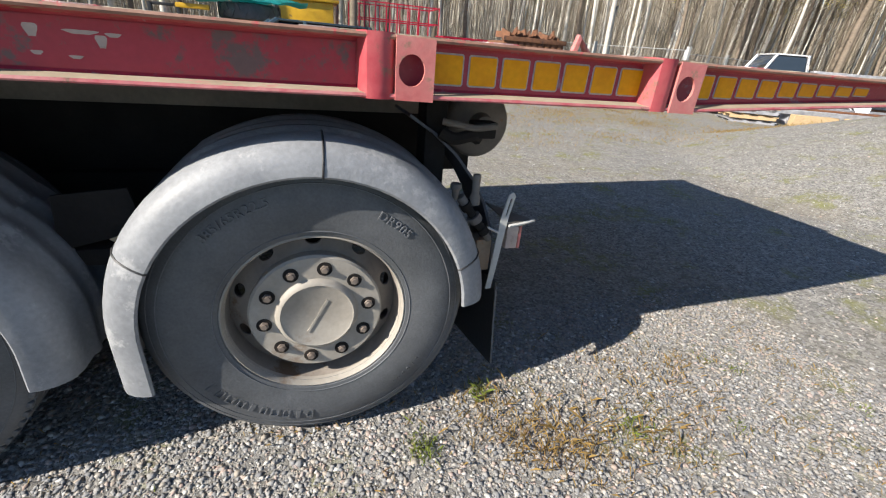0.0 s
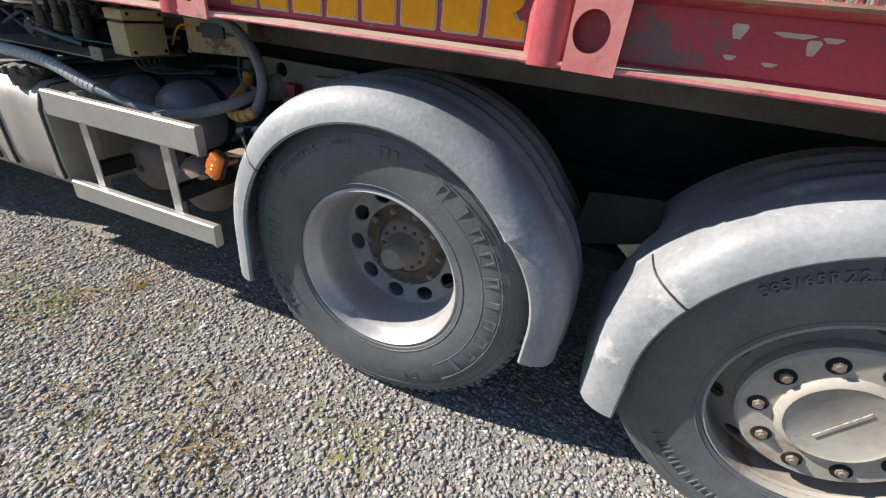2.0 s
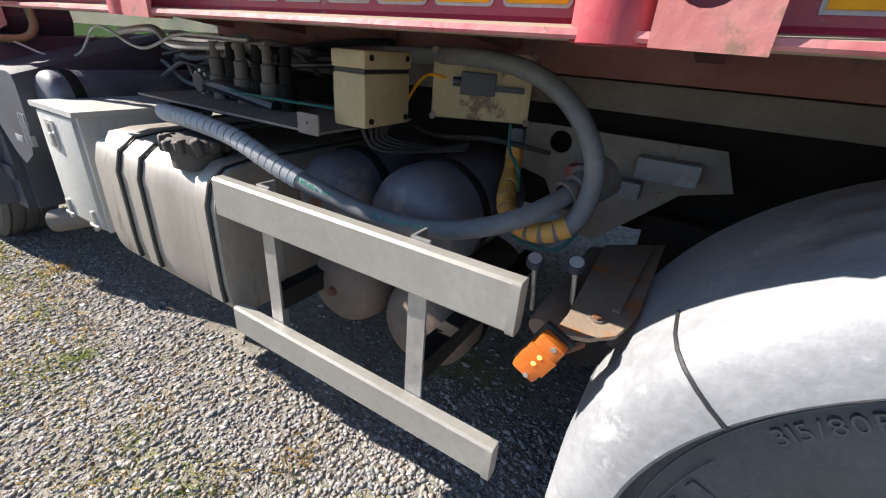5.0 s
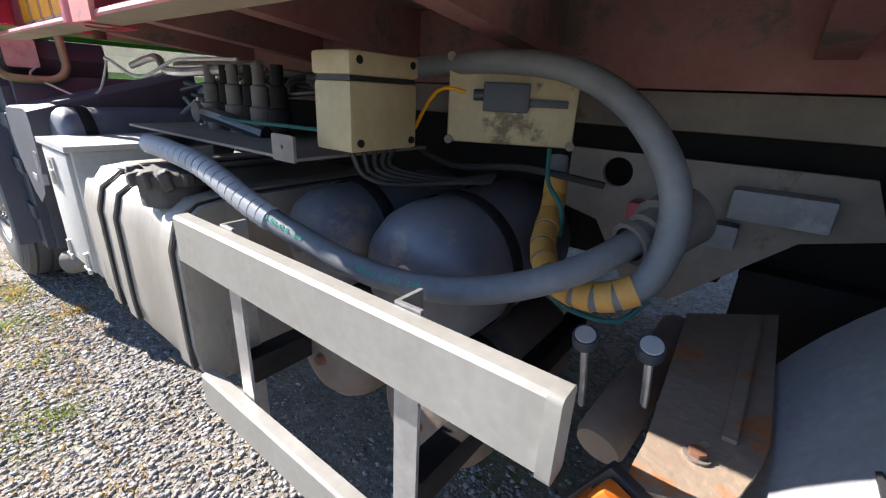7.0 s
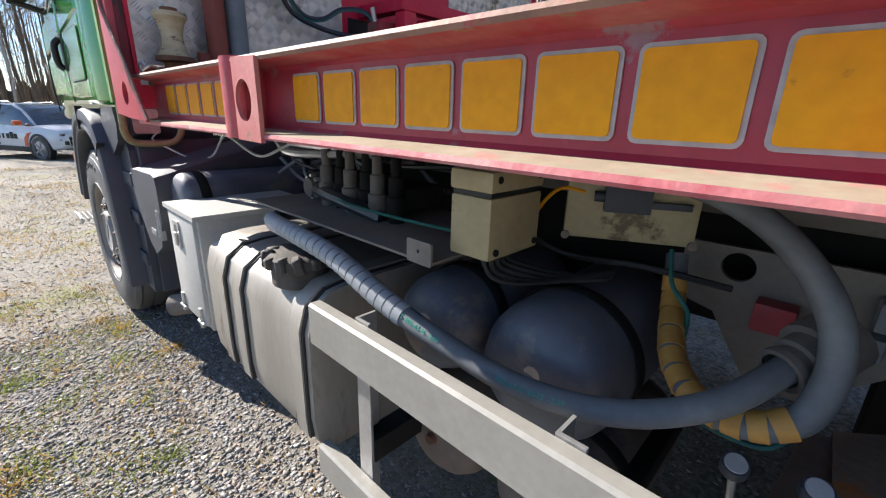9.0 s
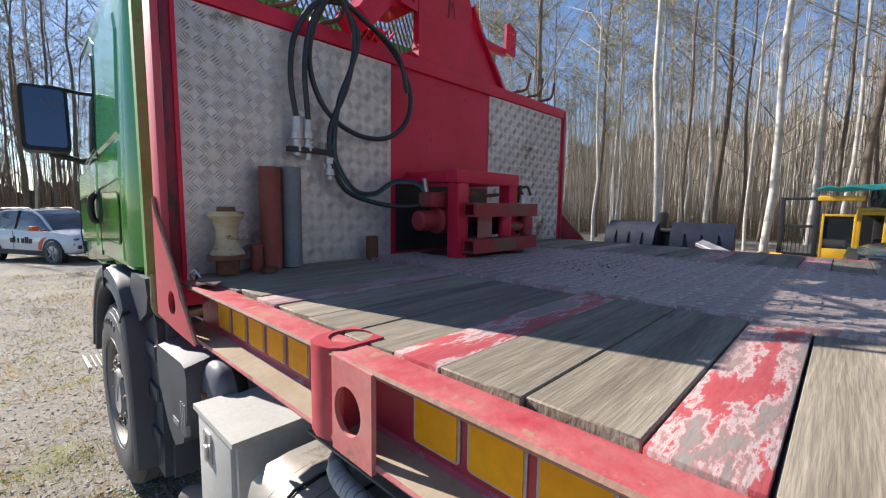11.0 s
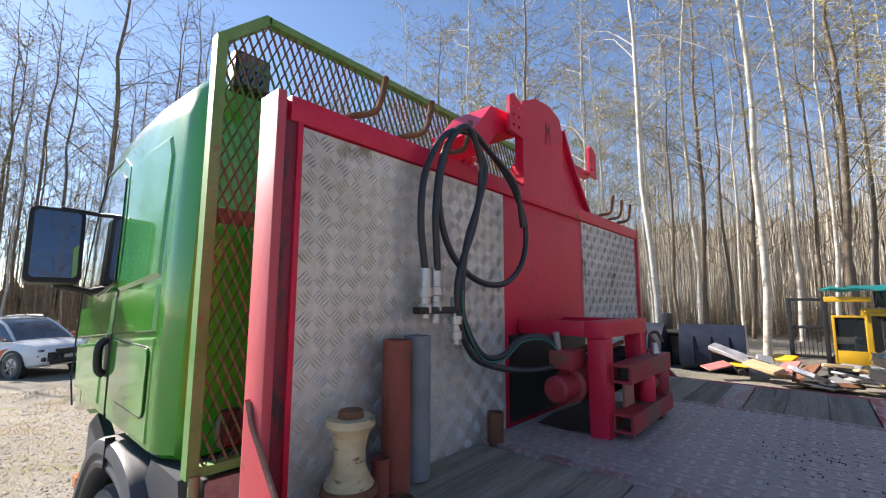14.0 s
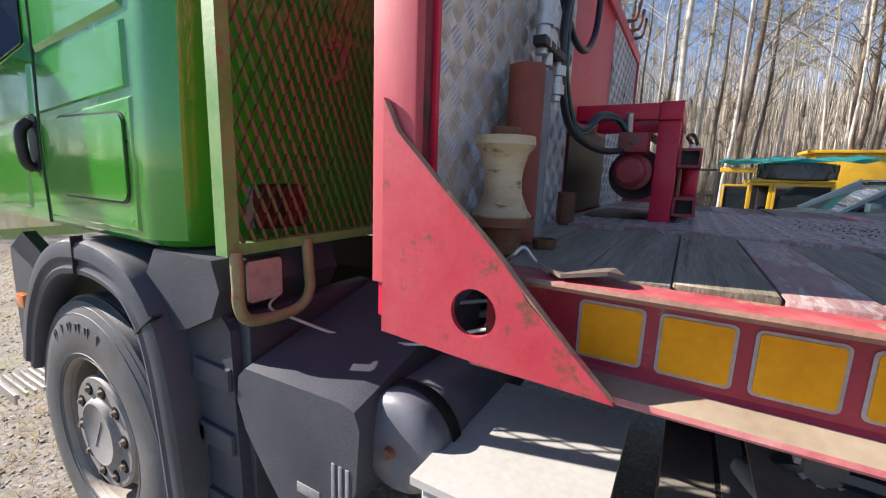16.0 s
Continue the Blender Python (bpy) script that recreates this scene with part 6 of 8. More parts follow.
# loose wires and lines under the front of the deck
for pts, r, m_, nm in (
    ([(-4.655, 1.43, 1.19), (-4.66, 1.4, 1.15), (-4.6, 1.45, 1.11), (-4.5, 1.5, 1.075), (-4.35, 1.52, 1.08), (-4.2, 1.52, 1.11), (-4.0, 1.5, 1.2), (-3.7, 1.42, 1.21), (-3.55, 1.45, 1.16), (-3.4, 1.5, 1.21), (-3.1, 1.52, 1.21)], 0.0045, WHITE, "white_cable"),
    ([(-2.36, 1.75, 1.06), (-2.34, 1.72, 1.0), (-2.3, 1.7, 0.96), (-2.3, 1.72, 0.9)], 0.0045, TEAL_LINE, "green_air_line"),
    ([(-2.3, 1.62, 0.88), (-2.24, 1.58, 0.83), (-2.14, 1.57, 0.83), (-2.1, 1.6, 0.87)], 0.0045, TEAL_LINE, "green_air_line"),
    ([(-2.8, 1.8, 1.04), (-2.6, 1.74, 1.0), (-2.4, 1.72, 1.02), (-2.25, 1.78, 1.0)], 0.007, BLACK, "cable"),
    ([(-3.5, 1.62, 0.98), (-3.38, 1.55, 1.06), (-3.2, 1.5, 1.07), (-3.0, 1.52, 1.04)], 0.02, HOSE_BLACK, "black_hose")):
    part(nm, sweep(B(), spline(pts), r, 8), m_, truck)

# tangle of dark hoses and cables behind the valves and tanks
rt = random.Random(21)
for k in range(16):
    x0 = rt.uniform(-4.3, -3.45)
    pts, y_, z_ = [], rt.uniform(1.72, 1.92), rt.uniform(0.98, 1.18)
    for j in range(5):
        pts.append((x0 + j * rt.uniform(0.14, 0.24), y_ + rt.uniform(-0.05, 0.05), z_ + rt.uniform(-0.07, 0.07)))
    part("cable", sweep(B(), spline(pts, 6), rt.choice((0.006, 0.009, 0.014)), 7), rt.choice((BLACK, HOSE_BLACK, HOSE)), truck)
bm = B()
lathe(bm, [(0.0, -0.02), (0.05, -0.015), (0.055, 0.0), (0.055, 0.12), (0.0, 0.13)], (-3.4, 1.6, 1.06), "y", 18)
part("pump_body", bm, CHASSIS, vb)

# ---- loose things on the deck ----
for x, y, z1, r, m_, lab in ((-3.975, 1.513, 1.77, 0.037, PIPE_RED, "oxide-red steel pipe standing against the headboard"), (-3.985, 1.595, 1.775, 0.037, PIPE_GREY, "grey-blue steel pipe standing against the headboard"), (-3.965, 1.455, 1.5, 0.022, PIPE_RED, "short red pipe stub on the deck"), (-3.985, 1.965, 1.505, 0.027, RUST, "short rusty pipe stub by the headboard"), (-3.9, 1.47, 1.425, 0.024, RUST, "low rusty ring on the deck")):
    bm = B()
    lathe(bm, [(r * 0.82, z1 - 0.15), (r * 0.82, z1), (r, z1), (r, 1.41), (r * 0.9, 1.41)], (x, y, 0), "z", 24)
    solo("steel_pipe", bm, m_, lab, "pipe")
rol = thing("guide_roller", (-3.95, 1.355, 1.41), "worn cream nylon guide roller on a rusty base", "roller")
bm = B()
lathe(bm, [(0.0, 1.615), (0.052, 1.615), (0.054, 1.6), (0.042, 1.585), (0.035, 1.56), (0.033, 1.54), (0.035, 1.515), (0.045, 1.49), (0.054, 1.478), (0.052, 1.472), (0.0, 1.472)], (-3.95, 1.355, 0), "z", 28)
part("roller_body", bm, NYLON, rol)
bm = B()
lathe(bm, [(0.035, 1.41), (0.036, 1.455), (0.062, 1.46), (0.06, 1.475), (0.0, 1.475)], (-3.95, 1.355, 0), "z", 24)
part("roller_base", bm, RUST, rol)
bm = B()
cyl(bm, (-3.95, 1.355, 1.612), (-3.95, 1.355, 1.63), 0.03, 0.026, 12)
part("roller_bolt", bm, RUST, rol)

# hydraulic hoses hung over a hook
X = -3.985
h = thing("hydraulic_hose", (X, 1.75, 1.7), "coiled black hydraulic hose hanging from a headboard hook", "hose")
part("hose_line", sweep(B(), spline([(X, 1.625, 1.95), (X, 1.605, 2.1), (X, 1.625, 2.25), (X + 0.01, 1.70, 2.375), (X + 0.02, 1.80, 2.41), (X + 0.01, 1.9, 2.40), (X, 2.08, 2.31), (X, 2.18, 2.17), (X, 2.165, 2.03), (X, 2.06, 1.94), (X, 1.92, 1.925), (X, 1.79, 1.97), (X, 1.71, 2.06), (X, 1.68, 2.2), (X + 0.01, 1.72, 2.36), (X + 0.02, 1.79, 2.425), (X + 0.015, 1.93, 2.38), (X + 0.01, 2.1, 2.3), (X, 2.165, 2.15)], 10), 0.0105, 10), HOSE_BLACK, h)
part("hose_line", sweep(B(), spline([(X + 0.01, 1.665, 1.955), (X + 0.012, 1.655, 2.15), (X + 0.015, 1.69, 2.32), (X + 0.03, 1.775, 2.42), (X + 0.025, 1.85, 2.35), (X + 0.02, 1.865, 2.25), (X + 0.015, 1.83, 2.1), (X + 0.01, 1.775, 1.98), (X + 0.01, 1.755, 1.9), (X + 0.012, 1.765, 1.8), (X + 0.02, 1.82, 1.7), (X + 0.04, 1.93, 1.655), (X + 0.08, 2.06, 1.635), (X + 0.13, 2.17, 1.645)], 10), 0.0105, 10), HOSE_BLACK, h)
part("hose_line", sweep(B(), spline([(X + 0.02, 1.85, 2.38), (X + 0.03, 1.88, 2.3), (X + 0.02, 1.85, 2.18), (X + 0.012, 1.8, 2.05), (X + 0.012, 1.775, 1.9), (X + 0.015, 1.785, 1.8), (X + 0.025, 1.86, 1.7), (X + 0.04, 1.95, 1.69), (X + 0.06, 2.04, 1.74), (X + 0.1, 2.13, 1.74), (X + 0.14, 2.17, 1.68)], 10), 0.0105, 10), HOSE_BLACK, h)
part("green_stripe", sweep(B(), spline([(X + 0.021, 1.768, 1.9), (X + 0.023, 1.776, 1.8), (X + 0.034, 1.852, 1.69), (X + 0.049, 1.945, 1.68), (X + 0.069, 2.035, 1.732), (X + 0.109, 2.125, 1.732), (X + 0.145, 2.162, 1.68)], 10), 0.0035, 6), TEAL_LINE, h)
for y, z, L in ((1.625, 1.95, 0.13), (1.668, 1.955, 0.15), (1.76, 1.87, 0.13)):
    bm = B()
    lathe(bm, [(0.0, 0.01), (0.016, 0.01), (0.017, 0.0), (0.017, -0.045), (0.022, -0.047), (0.022, -0.07), (0.016, -0.072), (0.016, -0.09), (0.021, -0.092), (0.021, -0.115), (0.013, -0.117), (0.013, -L), (0.0, -L)], (X, y, z), "z", 14)
    part("hose_fitting", bm, STEEL, h, "zinc-plated coupling")
bm = box(B(), X - 0.01, X + 0.02, 1.585, 1.775, 1.832, 1.852, 0.004)
part("hose_clamp", bm, BLACK, h)

# ---- ground and surroundings ----


def ground_height(x, y):
    """Yard level: flat round the truck, rising to a gravel heap behind it."""
    d = math.hypot((x - 10.8) / 5.6, (y - 3.0) / 5.2)
    heap = 1.6 * max(0.0, 1 - d) ** 1.1
    slope = -0.024 * max(0.0, min(40.0, -7.0 - x))
    rise = 0.07 * max(0.0, min(1.0, (x - 1.2) / 3.5))
    n = noise.noise(Vector((x * 0.5, y * 0.5, 0))) * 0.02 + noise.noise(Vector((x * 2.1, y * 2.1, 3))) * 0.008
    near = 1.0 if abs(x) + abs(y) < 60 else 0.0
    return heap + slope + rise + n * near - 0.012


def ground_mesh():
    def steps(a, b, fine0, fine1):
        out, v = [], a
        while v < b:
            out.append(v)
            if fine0 <= v <= fine1:
                v += 0.12
            else:
                d = fine0 - v if v < fine0 else v - fine1
                v += max(0.12, d * 0.3 if v > fine1 else min(d * 0.3, max(d, 0.12)))
        return out + [b]
    xs, ys = steps(-600, 600, -9, 14), steps(-600, 600, -3, 9)
    verts = [(x, y, ground_height(x, y)) for y in ys for x in xs]
    w = len(xs)
    faces = [(j * w + i, j * w + i + 1, (j + 1) * w + i + 1, (j + 1) * w + i) for j in range(len(ys) - 1) for i in range(w - 1)]
    me = bpy.data.meshes.new("ground")
    me.from_pydata(verts, [], faces)
    for p in me.polygons:
        p.use_smooth = True
    return me


def ground_material():
    m = bpy.data.materials.new("gravel_yard")
    m.use_nodes = True
    nt = m.node_tree
    n, l = nt.nodes, nt.links
    b = n["Principled BSDF"]
    co = n.new("ShaderNodeTexCoord")
    v1 = n.new("ShaderNodeTexVoronoi")
    v1.inputs["Scale"].default_value = 62
    v2 = n.new("ShaderNodeTexVoronoi")
    v2.inputs["Scale"].default_value = 170
    for v in (v1, v2):
        l.new(co.outputs["Object"], v.inputs["Vector"])
    c1 = n.new("ShaderNodeValToRGB")
    c1.color_ramp.elements[0].color, c1.color_ramp.elements[1].color = (0.13, 0.124, 0.115, 1), (0.36, 0.345, 0.315, 1)
    sep = n.new("ShaderNodeSeparateColor")
    l.new(v1.outputs["Color"], sep.inputs[0])
    l.new(sep.outputs[0], c1.inputs["Fac"])
    big = n.new("ShaderNodeTexNoise")
    big.inputs["Scale"].default_value, big.inputs["Detail"].default_value = 0.45, 9
    big.inputs["Roughness"].default_value = 0.7
    l.new(co.outputs["Object"], big.inputs["Vector"])
    br = n.new("ShaderNodeValToRGB")
    br.color_ramp.elements[0].position, br.color_ramp.elements[1].position = 0.47, 0.62
    sx = n.new("ShaderNodeSeparateXYZ")
    l.new(co.outputs["Object"], sx.inputs[0])
    wx_ = n.new("ShaderNodeMapRange")
    wx_.inputs["From Min"].default_value, wx_.inputs["From Max"].default_value = -1.6, -3.4
    wx_.inputs["To Min"].default_value, wx_.inputs["To Max"].default_value = 0.0, 0.14
    l.new(sx.outputs["X"], wx_.inputs["Value"])
    trodden = n.new("ShaderNodeMath")
    trodden.operation = "ADD"
    l.new(big.outputs["Fac"], trodden.inputs[0])
    l.new(wx_.outputs[0], trodden.inputs[1])
    l.new(trodden.outputs[0], br.inputs["Fac"])
    mud = n.new("ShaderNodeMixRGB")
    mud.inputs[2].default_value = (0.24, 0.205, 0.145, 1)
    fac = n.new("ShaderNodeMath")
    fac.operation, fac.inputs[1].default_value = "MULTIPLY", 0.45
    l.new(br.outputs["Color"], fac.inputs[0])
    l.new(fac.outputs[0], mud.inputs[0])
    l.new(c1.outputs[0], mud.inputs[1])
    gr = n.new("ShaderNodeTexNoise")
    gr.inputs["Scale"].default_value, gr.inputs["Detail"].default_value = 1.7, 12
    gr.inputs["Roughness"].default_value = 0.75
    l.new(co.outputs["Object"], gr.inputs["Vector"])
    gm = n.new("ShaderNodeValToRGB")
    gm.color_ramp.elements[0].position, gm.color_ramp.elements[1].position = 0.53, 0.64
    l.new(gr.outputs["Fac"], gm.inputs["Fac"])
    moss = n.new("ShaderNodeMixRGB")
    moss.inputs[2].default_value = (0.2, 0.2, 0.075, 1)
    l.new(gm.outputs["Color"], moss.inputs[0])
    l.new(mud.outputs[0], moss.inputs[1])
    grit = n.new("ShaderNodeTexNoise")
    grit.inputs["Scale"].default_value, grit.inputs["Detail"].default_value = 9.0, 12
    grit.inputs["Roughness"].default_value = 0.8
    l.new(co.outputs["Object"], grit.inputs["Vector"])
    gr2 = n.new("ShaderNodeMapRange")
    gr2.inputs["From Min"].default_value, gr2.inputs["From Max"].default_value = 0.3, 0.7
    gr2.inputs["To Min"].default_value, gr2.inputs["To Max"].default_value = 0.55, 1.15
    l.new(grit.outputs["Fac"], gr2.inputs["Value"])
    gh = n.new("ShaderNodeHueSaturation")
    l.new(gr2.outputs[0], gh.inputs["Value"])
    l.new(moss.outputs[0], gh.inputs["Color"])
    l.new(gh.outputs[0], b.inputs["Base Color"])
    b.inputs["Roughness"].default_value = 0.9
    ad = n.new("ShaderNodeMath")
    ad.operation = "ADD"
    l.new(v1.outputs["Distance"], ad.inputs[0])
    l.new(v2.outputs["Distance"], ad.inputs[1])
    bp = n.new("ShaderNodeBump")
    bp.invert = True
    bp.inputs["Strength"].default_value, bp.inputs["Distance"].default_value = 0.3, 0.01
    l.new(ad.outputs[0], bp.inputs["Height"])
    l.new(bp.outputs[0], b.inputs["Normal"])
    return m


gme = ground_mesh()
gme.materials.append(ground_material())
tagged(new("ground", gme), "grey crushed-stone yard with tufts of dry grass", "ground", kind="structure")

# loose stones near the camera's way
STONE = material("crushed_stone", [(0.7, 0.7, 0.7), (1.0, 1.0, 1.0)], 30, 0.85, bump=0.3, fine=150)
sn = STONE.node_tree
hue = sn.nodes.new("ShaderNodeValToRGB")
geo = sn.nodes.new("ShaderNodeNewGeometry")
for i, (at, c) in enumerate(((0.0, (0.19, 0.19, 0.195)), (0.25, (0.25, 0.25, 0.25)), (0.55, (0.33, 0.32, 0.305)), (0.74, (0.36, 0.32, 0.265)), (0.86, (0.38, 0.29, 0.255)), (0.94, (0.5, 0.49, 0.46)))):
    el = hue.color_ramp.elements[i] if i < 2 else hue.color_ramp.elements.new(at)
    el.position, el.color = at, (*c, 1)
mul = sn.nodes.new("ShaderNodeMixRGB")
mul.blend_type, mul.inputs[0].default_value = "MULTIPLY", 1.0
sb = sn.nodes["Principled BSDF"]
old = sb.inputs["Base Color"].links[0].from_socket
sn.links.new(geo.outputs["Random Per Island"], hue.inputs["Fac"])
sn.links.new(hue.outputs["Color"], mul.inputs[1])
sn.links.new(old, mul.inputs[2])
sn.links.new(mul.outputs[0], sb.inputs["Base Color"])


def scatter_stones(name, n, x0, x1, y0, y1, s0, s1, seed):
    """Angular crushed stones of eight facets, lying half in the ground."""
    rng = np.random.default_rng(seed)
    octa = np.array([(1, 0, 0), (0, 1, 0), (-1, 0, 0), (0, -1, 0), (0.1, 0.1, 0.9), (0, 0, -0.9)])
    tri = np.array([(0, 1, 4), (1, 2, 4), (2, 3, 4), (3, 0, 4), (1, 0, 5), (2, 1, 5), (3, 2, 5), (0, 3, 5)])
    pos = np.column_stack((rng.uniform(x0, x1, n), rng.uniform(y0, y1, n)))
    pos += rng.normal(0, 1, pos.shape) * np.array((0.3, 0.12)) * (rng.random((n, 1)) < 0.35)
    size = s0 + (s1 - s0) * rng.random(n) ** 2.6
    verts = octa[None] * (1 + rng.uniform(-0.3, 0.3, (n, 6, 1))) + rng.uniform(-0.3, 0.3, (n, 6, 3))
    verts = verts * (size[:, None, None] * rng.uniform(0.7, 1.3, (n, 1, 3)) * np.array((1, 1, 0.55)))
    a = rng.uniform(0, 6.28, n)
    c, s = np.cos(a)[:, None], np.sin(a)[:, None]
    vx = verts[..., 0] * c - verts[..., 1] * s + pos[:, :1]
    vy = verts[..., 0] * s + verts[..., 1] * c + pos[:, 1:]
    gz = np.array([ground_height(x, y) for x, y in pos])
    vz = verts[..., 2] + (gz + size * rng.uniform(-0.1, 0.25, n))[:, None]
    co = np.stack((vx, vy, vz), -1).reshape(-1, 3)
    fa = (tri[None] + 6 * np.arange(n)[:, None, None]).reshape(-1, 3)
    me = bpy.data.meshes.new(name)
    me.vertices.add(len(co))
    me.vertices.foreach_set("co", co.ravel())
    me.loops.add(fa.size)
    me.loops.foreach_set("vertex_index", fa.ravel().astype(np.int32))
    me.polygons.add(len(fa))
    me.polygons.foreach_set("loop_start", np.arange(0, fa.size, 3, dtype=np.int32))
    me.update(calc_edges=True)
    me.materials.append(STONE)
    return tagged(new(name, me), "loose grey crushed stone on the yard", "gravel", kind="stuff")


scatter_stones("gravel", 88000, -2.7, 2.6, 0.1, 1.9, 0.0035, 0.0145, 1)
scatter_stones("gravel", 46000, -5.4, -2.4, -0.1, 1.5, 0.0035, 0.0145, 5)
scatter_stones("gravel", 20000, -2.4, 6.0, -0.4, 4.4, 0.004, 0.014, 2)
scatter_stones("gravel", 24000, -9.5, -2.4, -0.8, 4.4, 0.004, 0.016, 9)
scatter_stones("gravel", 11000, -17.0, -8.5, -5.0, 4.0, 0.008, 0.022, 10)
scatter_stones("gravel", 600, -5.5, 1.5, 0.0, 1.5, 0.01, 0.018, 8)
scatter_stones("gravel", 14000, 1.5, 9.0, 1.5, 8.5, 0.006, 0.018, 6)

# grass and weeds
DRY = material("dry_grass", [(0.24, 0.15, 0.045), (0.4, 0.28, 0.1)], 4, 0.85, bump=0, island=0.3)
MOSS = material("low_green_weeds", [(0.13, 0.18, 0.02), (0.25, 0.29, 0.055)], 4, 0.8, bump=0, island=0.3)

for m in (DRY, MOSS):
    # thin blades let the sun through
    nt = m.node_tree
    b = nt.nodes["Principled BSDF"]
    thin, mix = nt.nodes.new("ShaderNodeBsdfTranslucent"), nt.nodes.new("ShaderNodeMixShader")
    nt.links.new(b.inputs["Base Color"].links[0].from_socket, thin.inputs["Color"])
    nt.links.new(b.outputs[0], mix.inputs[1])
    nt.links.new(thin.outputs[0], mix.inputs[2])
    nt.links.new(mix.outputs[0], nt.nodes["Material Output"].inputs["Surface"])


def tufts(name, mat, spots_, seed, label):
    """spots_: (x, y, spread, blades, height)."""
    rg = random.Random(seed)
    v, f = [], []
    for x, y, spread, n, h in spots_:
        for _ in range(n):
            px, py = rg.gauss(x, spread), rg.gauss(y, spread)
            a = rg.uniform(0, 6.28)
            w, hh = rg.uniform(0.0007, 0.0018), h * rg.uniform(0.4, 1.2)
            lx, ly = rg.gauss(0, 0.5) * hh, rg.gauss(0, 0.5) * hh
            z = ground_height(px, py)
            b = len(v)
            v += [(px - w * math.cos(a), py - w * math.sin(a), z), (px + w * math.cos(a), py + w * math.sin(a), z), (px + lx * 0.5 + w * math.cos(a), py + ly * 0.5 + w * math.sin(a), z + hh * 0.7), (px + lx, py + ly, z + hh * 0.95)]
            f += [(b, b + 1, b + 2), (b, b + 2, b + 3)]
    me = bpy.data.meshes.new(name)
    me.from_pydata(v, [], f)
    me.materials.append(mat)
    return tagged(new(name, me), label, "grass", kind="stuff")


rg = random.Random(8)
dry = [(0.75, 1.02, 0.08, 200, 0.05), (0.9, 0.98, 0.1, 260, 0.05), (1.25, 0.92, 0.12, 220, 0.04), (1.1, 1.15, 0.2, 160, 0.035), (1.5, 1.2, 0.2, 200, 0.04), (0.6, 1.2, 0.12, 180, 0.05)]
dry += [(rg.uniform(-6.5, 2.6), rg.uniform(0.1, 1.4), rg.uniform(0.03, 0.12), rg.randint(20, 70), rg.uniform(0.02, 0.04)) for _ in range(120)]
dry += [(rg.uniform(-9, -3.2), rg.uniform(-0.4, 1.2), rg.uniform(0.08, 0.25), rg.randint(50, 110), rg.uniform(0.015, 0.03)) for _ in range(90)]
dry += [(rg.uniform(-17, -6), rg.uniform(-5, 3.5), rg.uniform(0.15, 0.5), rg.randint(70, 150), rg.uniform(0.02, 0.05)) for _ in range(330)]
dry += [(rg.uniform(-6, -2.2), rg.uniform(-0.2, 1.3), rg.uniform(0.05, 0.16), rg.randint(50, 110), rg.uniform(0.01, 0.022)) for _ in range(70)]
dry += [(rg.uniform(3, 13), rg.uniform(6.5, 12), 0.35, 160, 0.06) for _ in range(60)]
green = [(0.3, 1.1, 0.035, 160, 0.035), (1.2, 0.98, 0.04, 90, 0.035), (0.62, 1.3, 0.03, 70, 0.05)]
green += [(rg.uniform(-6.0, -2.0), rg.uniform(-0.2, 1.2), rg.uniform(0.03, 0.11), rg.randint(80, 220), rg.uniform(0.01, 0.022)) for _ in range(120)]
green += [(rg.uniform(-9, 2.5), rg.uniform(0.0, 1.3), 0.03, 40, 0.02) for _ in range(40)]
tufts("dry_grass", DRY, dry, 3, "tufts of dry straw-coloured grass in the gravel")
tufts("weeds", MOSS, green, 4, "small green weeds growing in the gravel")

# flat chips and dead leaves trodden into the ground
CHIP = material("pale_chips", [(0.22, 0.19, 0.14), (0.38, 0.34, 0.275)], 6, 0.85, bump=0.1, island=0.4)
rg = random.Random(17)
v, f = [], []
for _ in range(1100):
    x, y = rg.uniform(-10, -2.3), rg.uniform(-1.0, 1.7)
    if rg.random() < 0.25:
        x = rg.uniform(-2.3, 3)
    s, a = rg.uniform(0.003, 0.011), rg.uniform(0, 6.28)
    z, tx, ty_ = ground_height(x, y) + 0.003, rg.gauss(0, 0.12), rg.gauss(0, 0.12)
    b = len(v)
    for k, q in enumerate((1.0, 0.6, 1.1, 0.7, 0.9)):
        px, py = s * q * math.cos(a + 1.256 * k) * 1.3, s * q * math.sin(a + 1.256 * k)
        v.append((x + px, y + py, z + tx * px + ty_ * py))
    f.append((b, b + 1, b + 2, b + 3, b + 4))
me = bpy.data.meshes.new("wood_chips")
me.from_pydata(v, [], f)
me.materials.append(CHIP)
tagged(new("wood_chips", me), "pale wood chips and dead leaves trodden into the gravel", "litter", kind="stuff")
# ---- end env ----

# ---- woods ----
def bark_material(name, light, dark, mark):
    m = material(name, [dark, light], 3.0, 0.85, bump=0.4, fine=25, spots=mark, spot_at=0.6, spot_scale=3.0, stretch=(1, 1, 2.2))
    return m


BIRCH = bark_material("birch_bark", (0.63, 0.6, 0.535), (0.39, 0.355, 0.3), (0.07, 0.06, 0.05))
GREY_BARK = bark_material("grey_young_bark", (0.38, 0.335, 0.27), (0.22, 0.19, 0.15), (0.07, 0.058, 0.045))
DARK_BARK = bark_material("grey_brown_bark", (0.24, 0.19, 0.14), (0.12, 0.095, 0.07), (0.08, 0.065, 0.05))
TWIG = material("bare_twigs", [(0.15, 0.118, 0.072), (0.28, 0.225, 0.14)], 0.6, 0.9, bump=0)
LEAF = material("spring_leaves", [(0.34, 0.29, 0.05), (0.5, 0.42, 0.1)], 0.8, 0.7, bump=0, island=0.3)
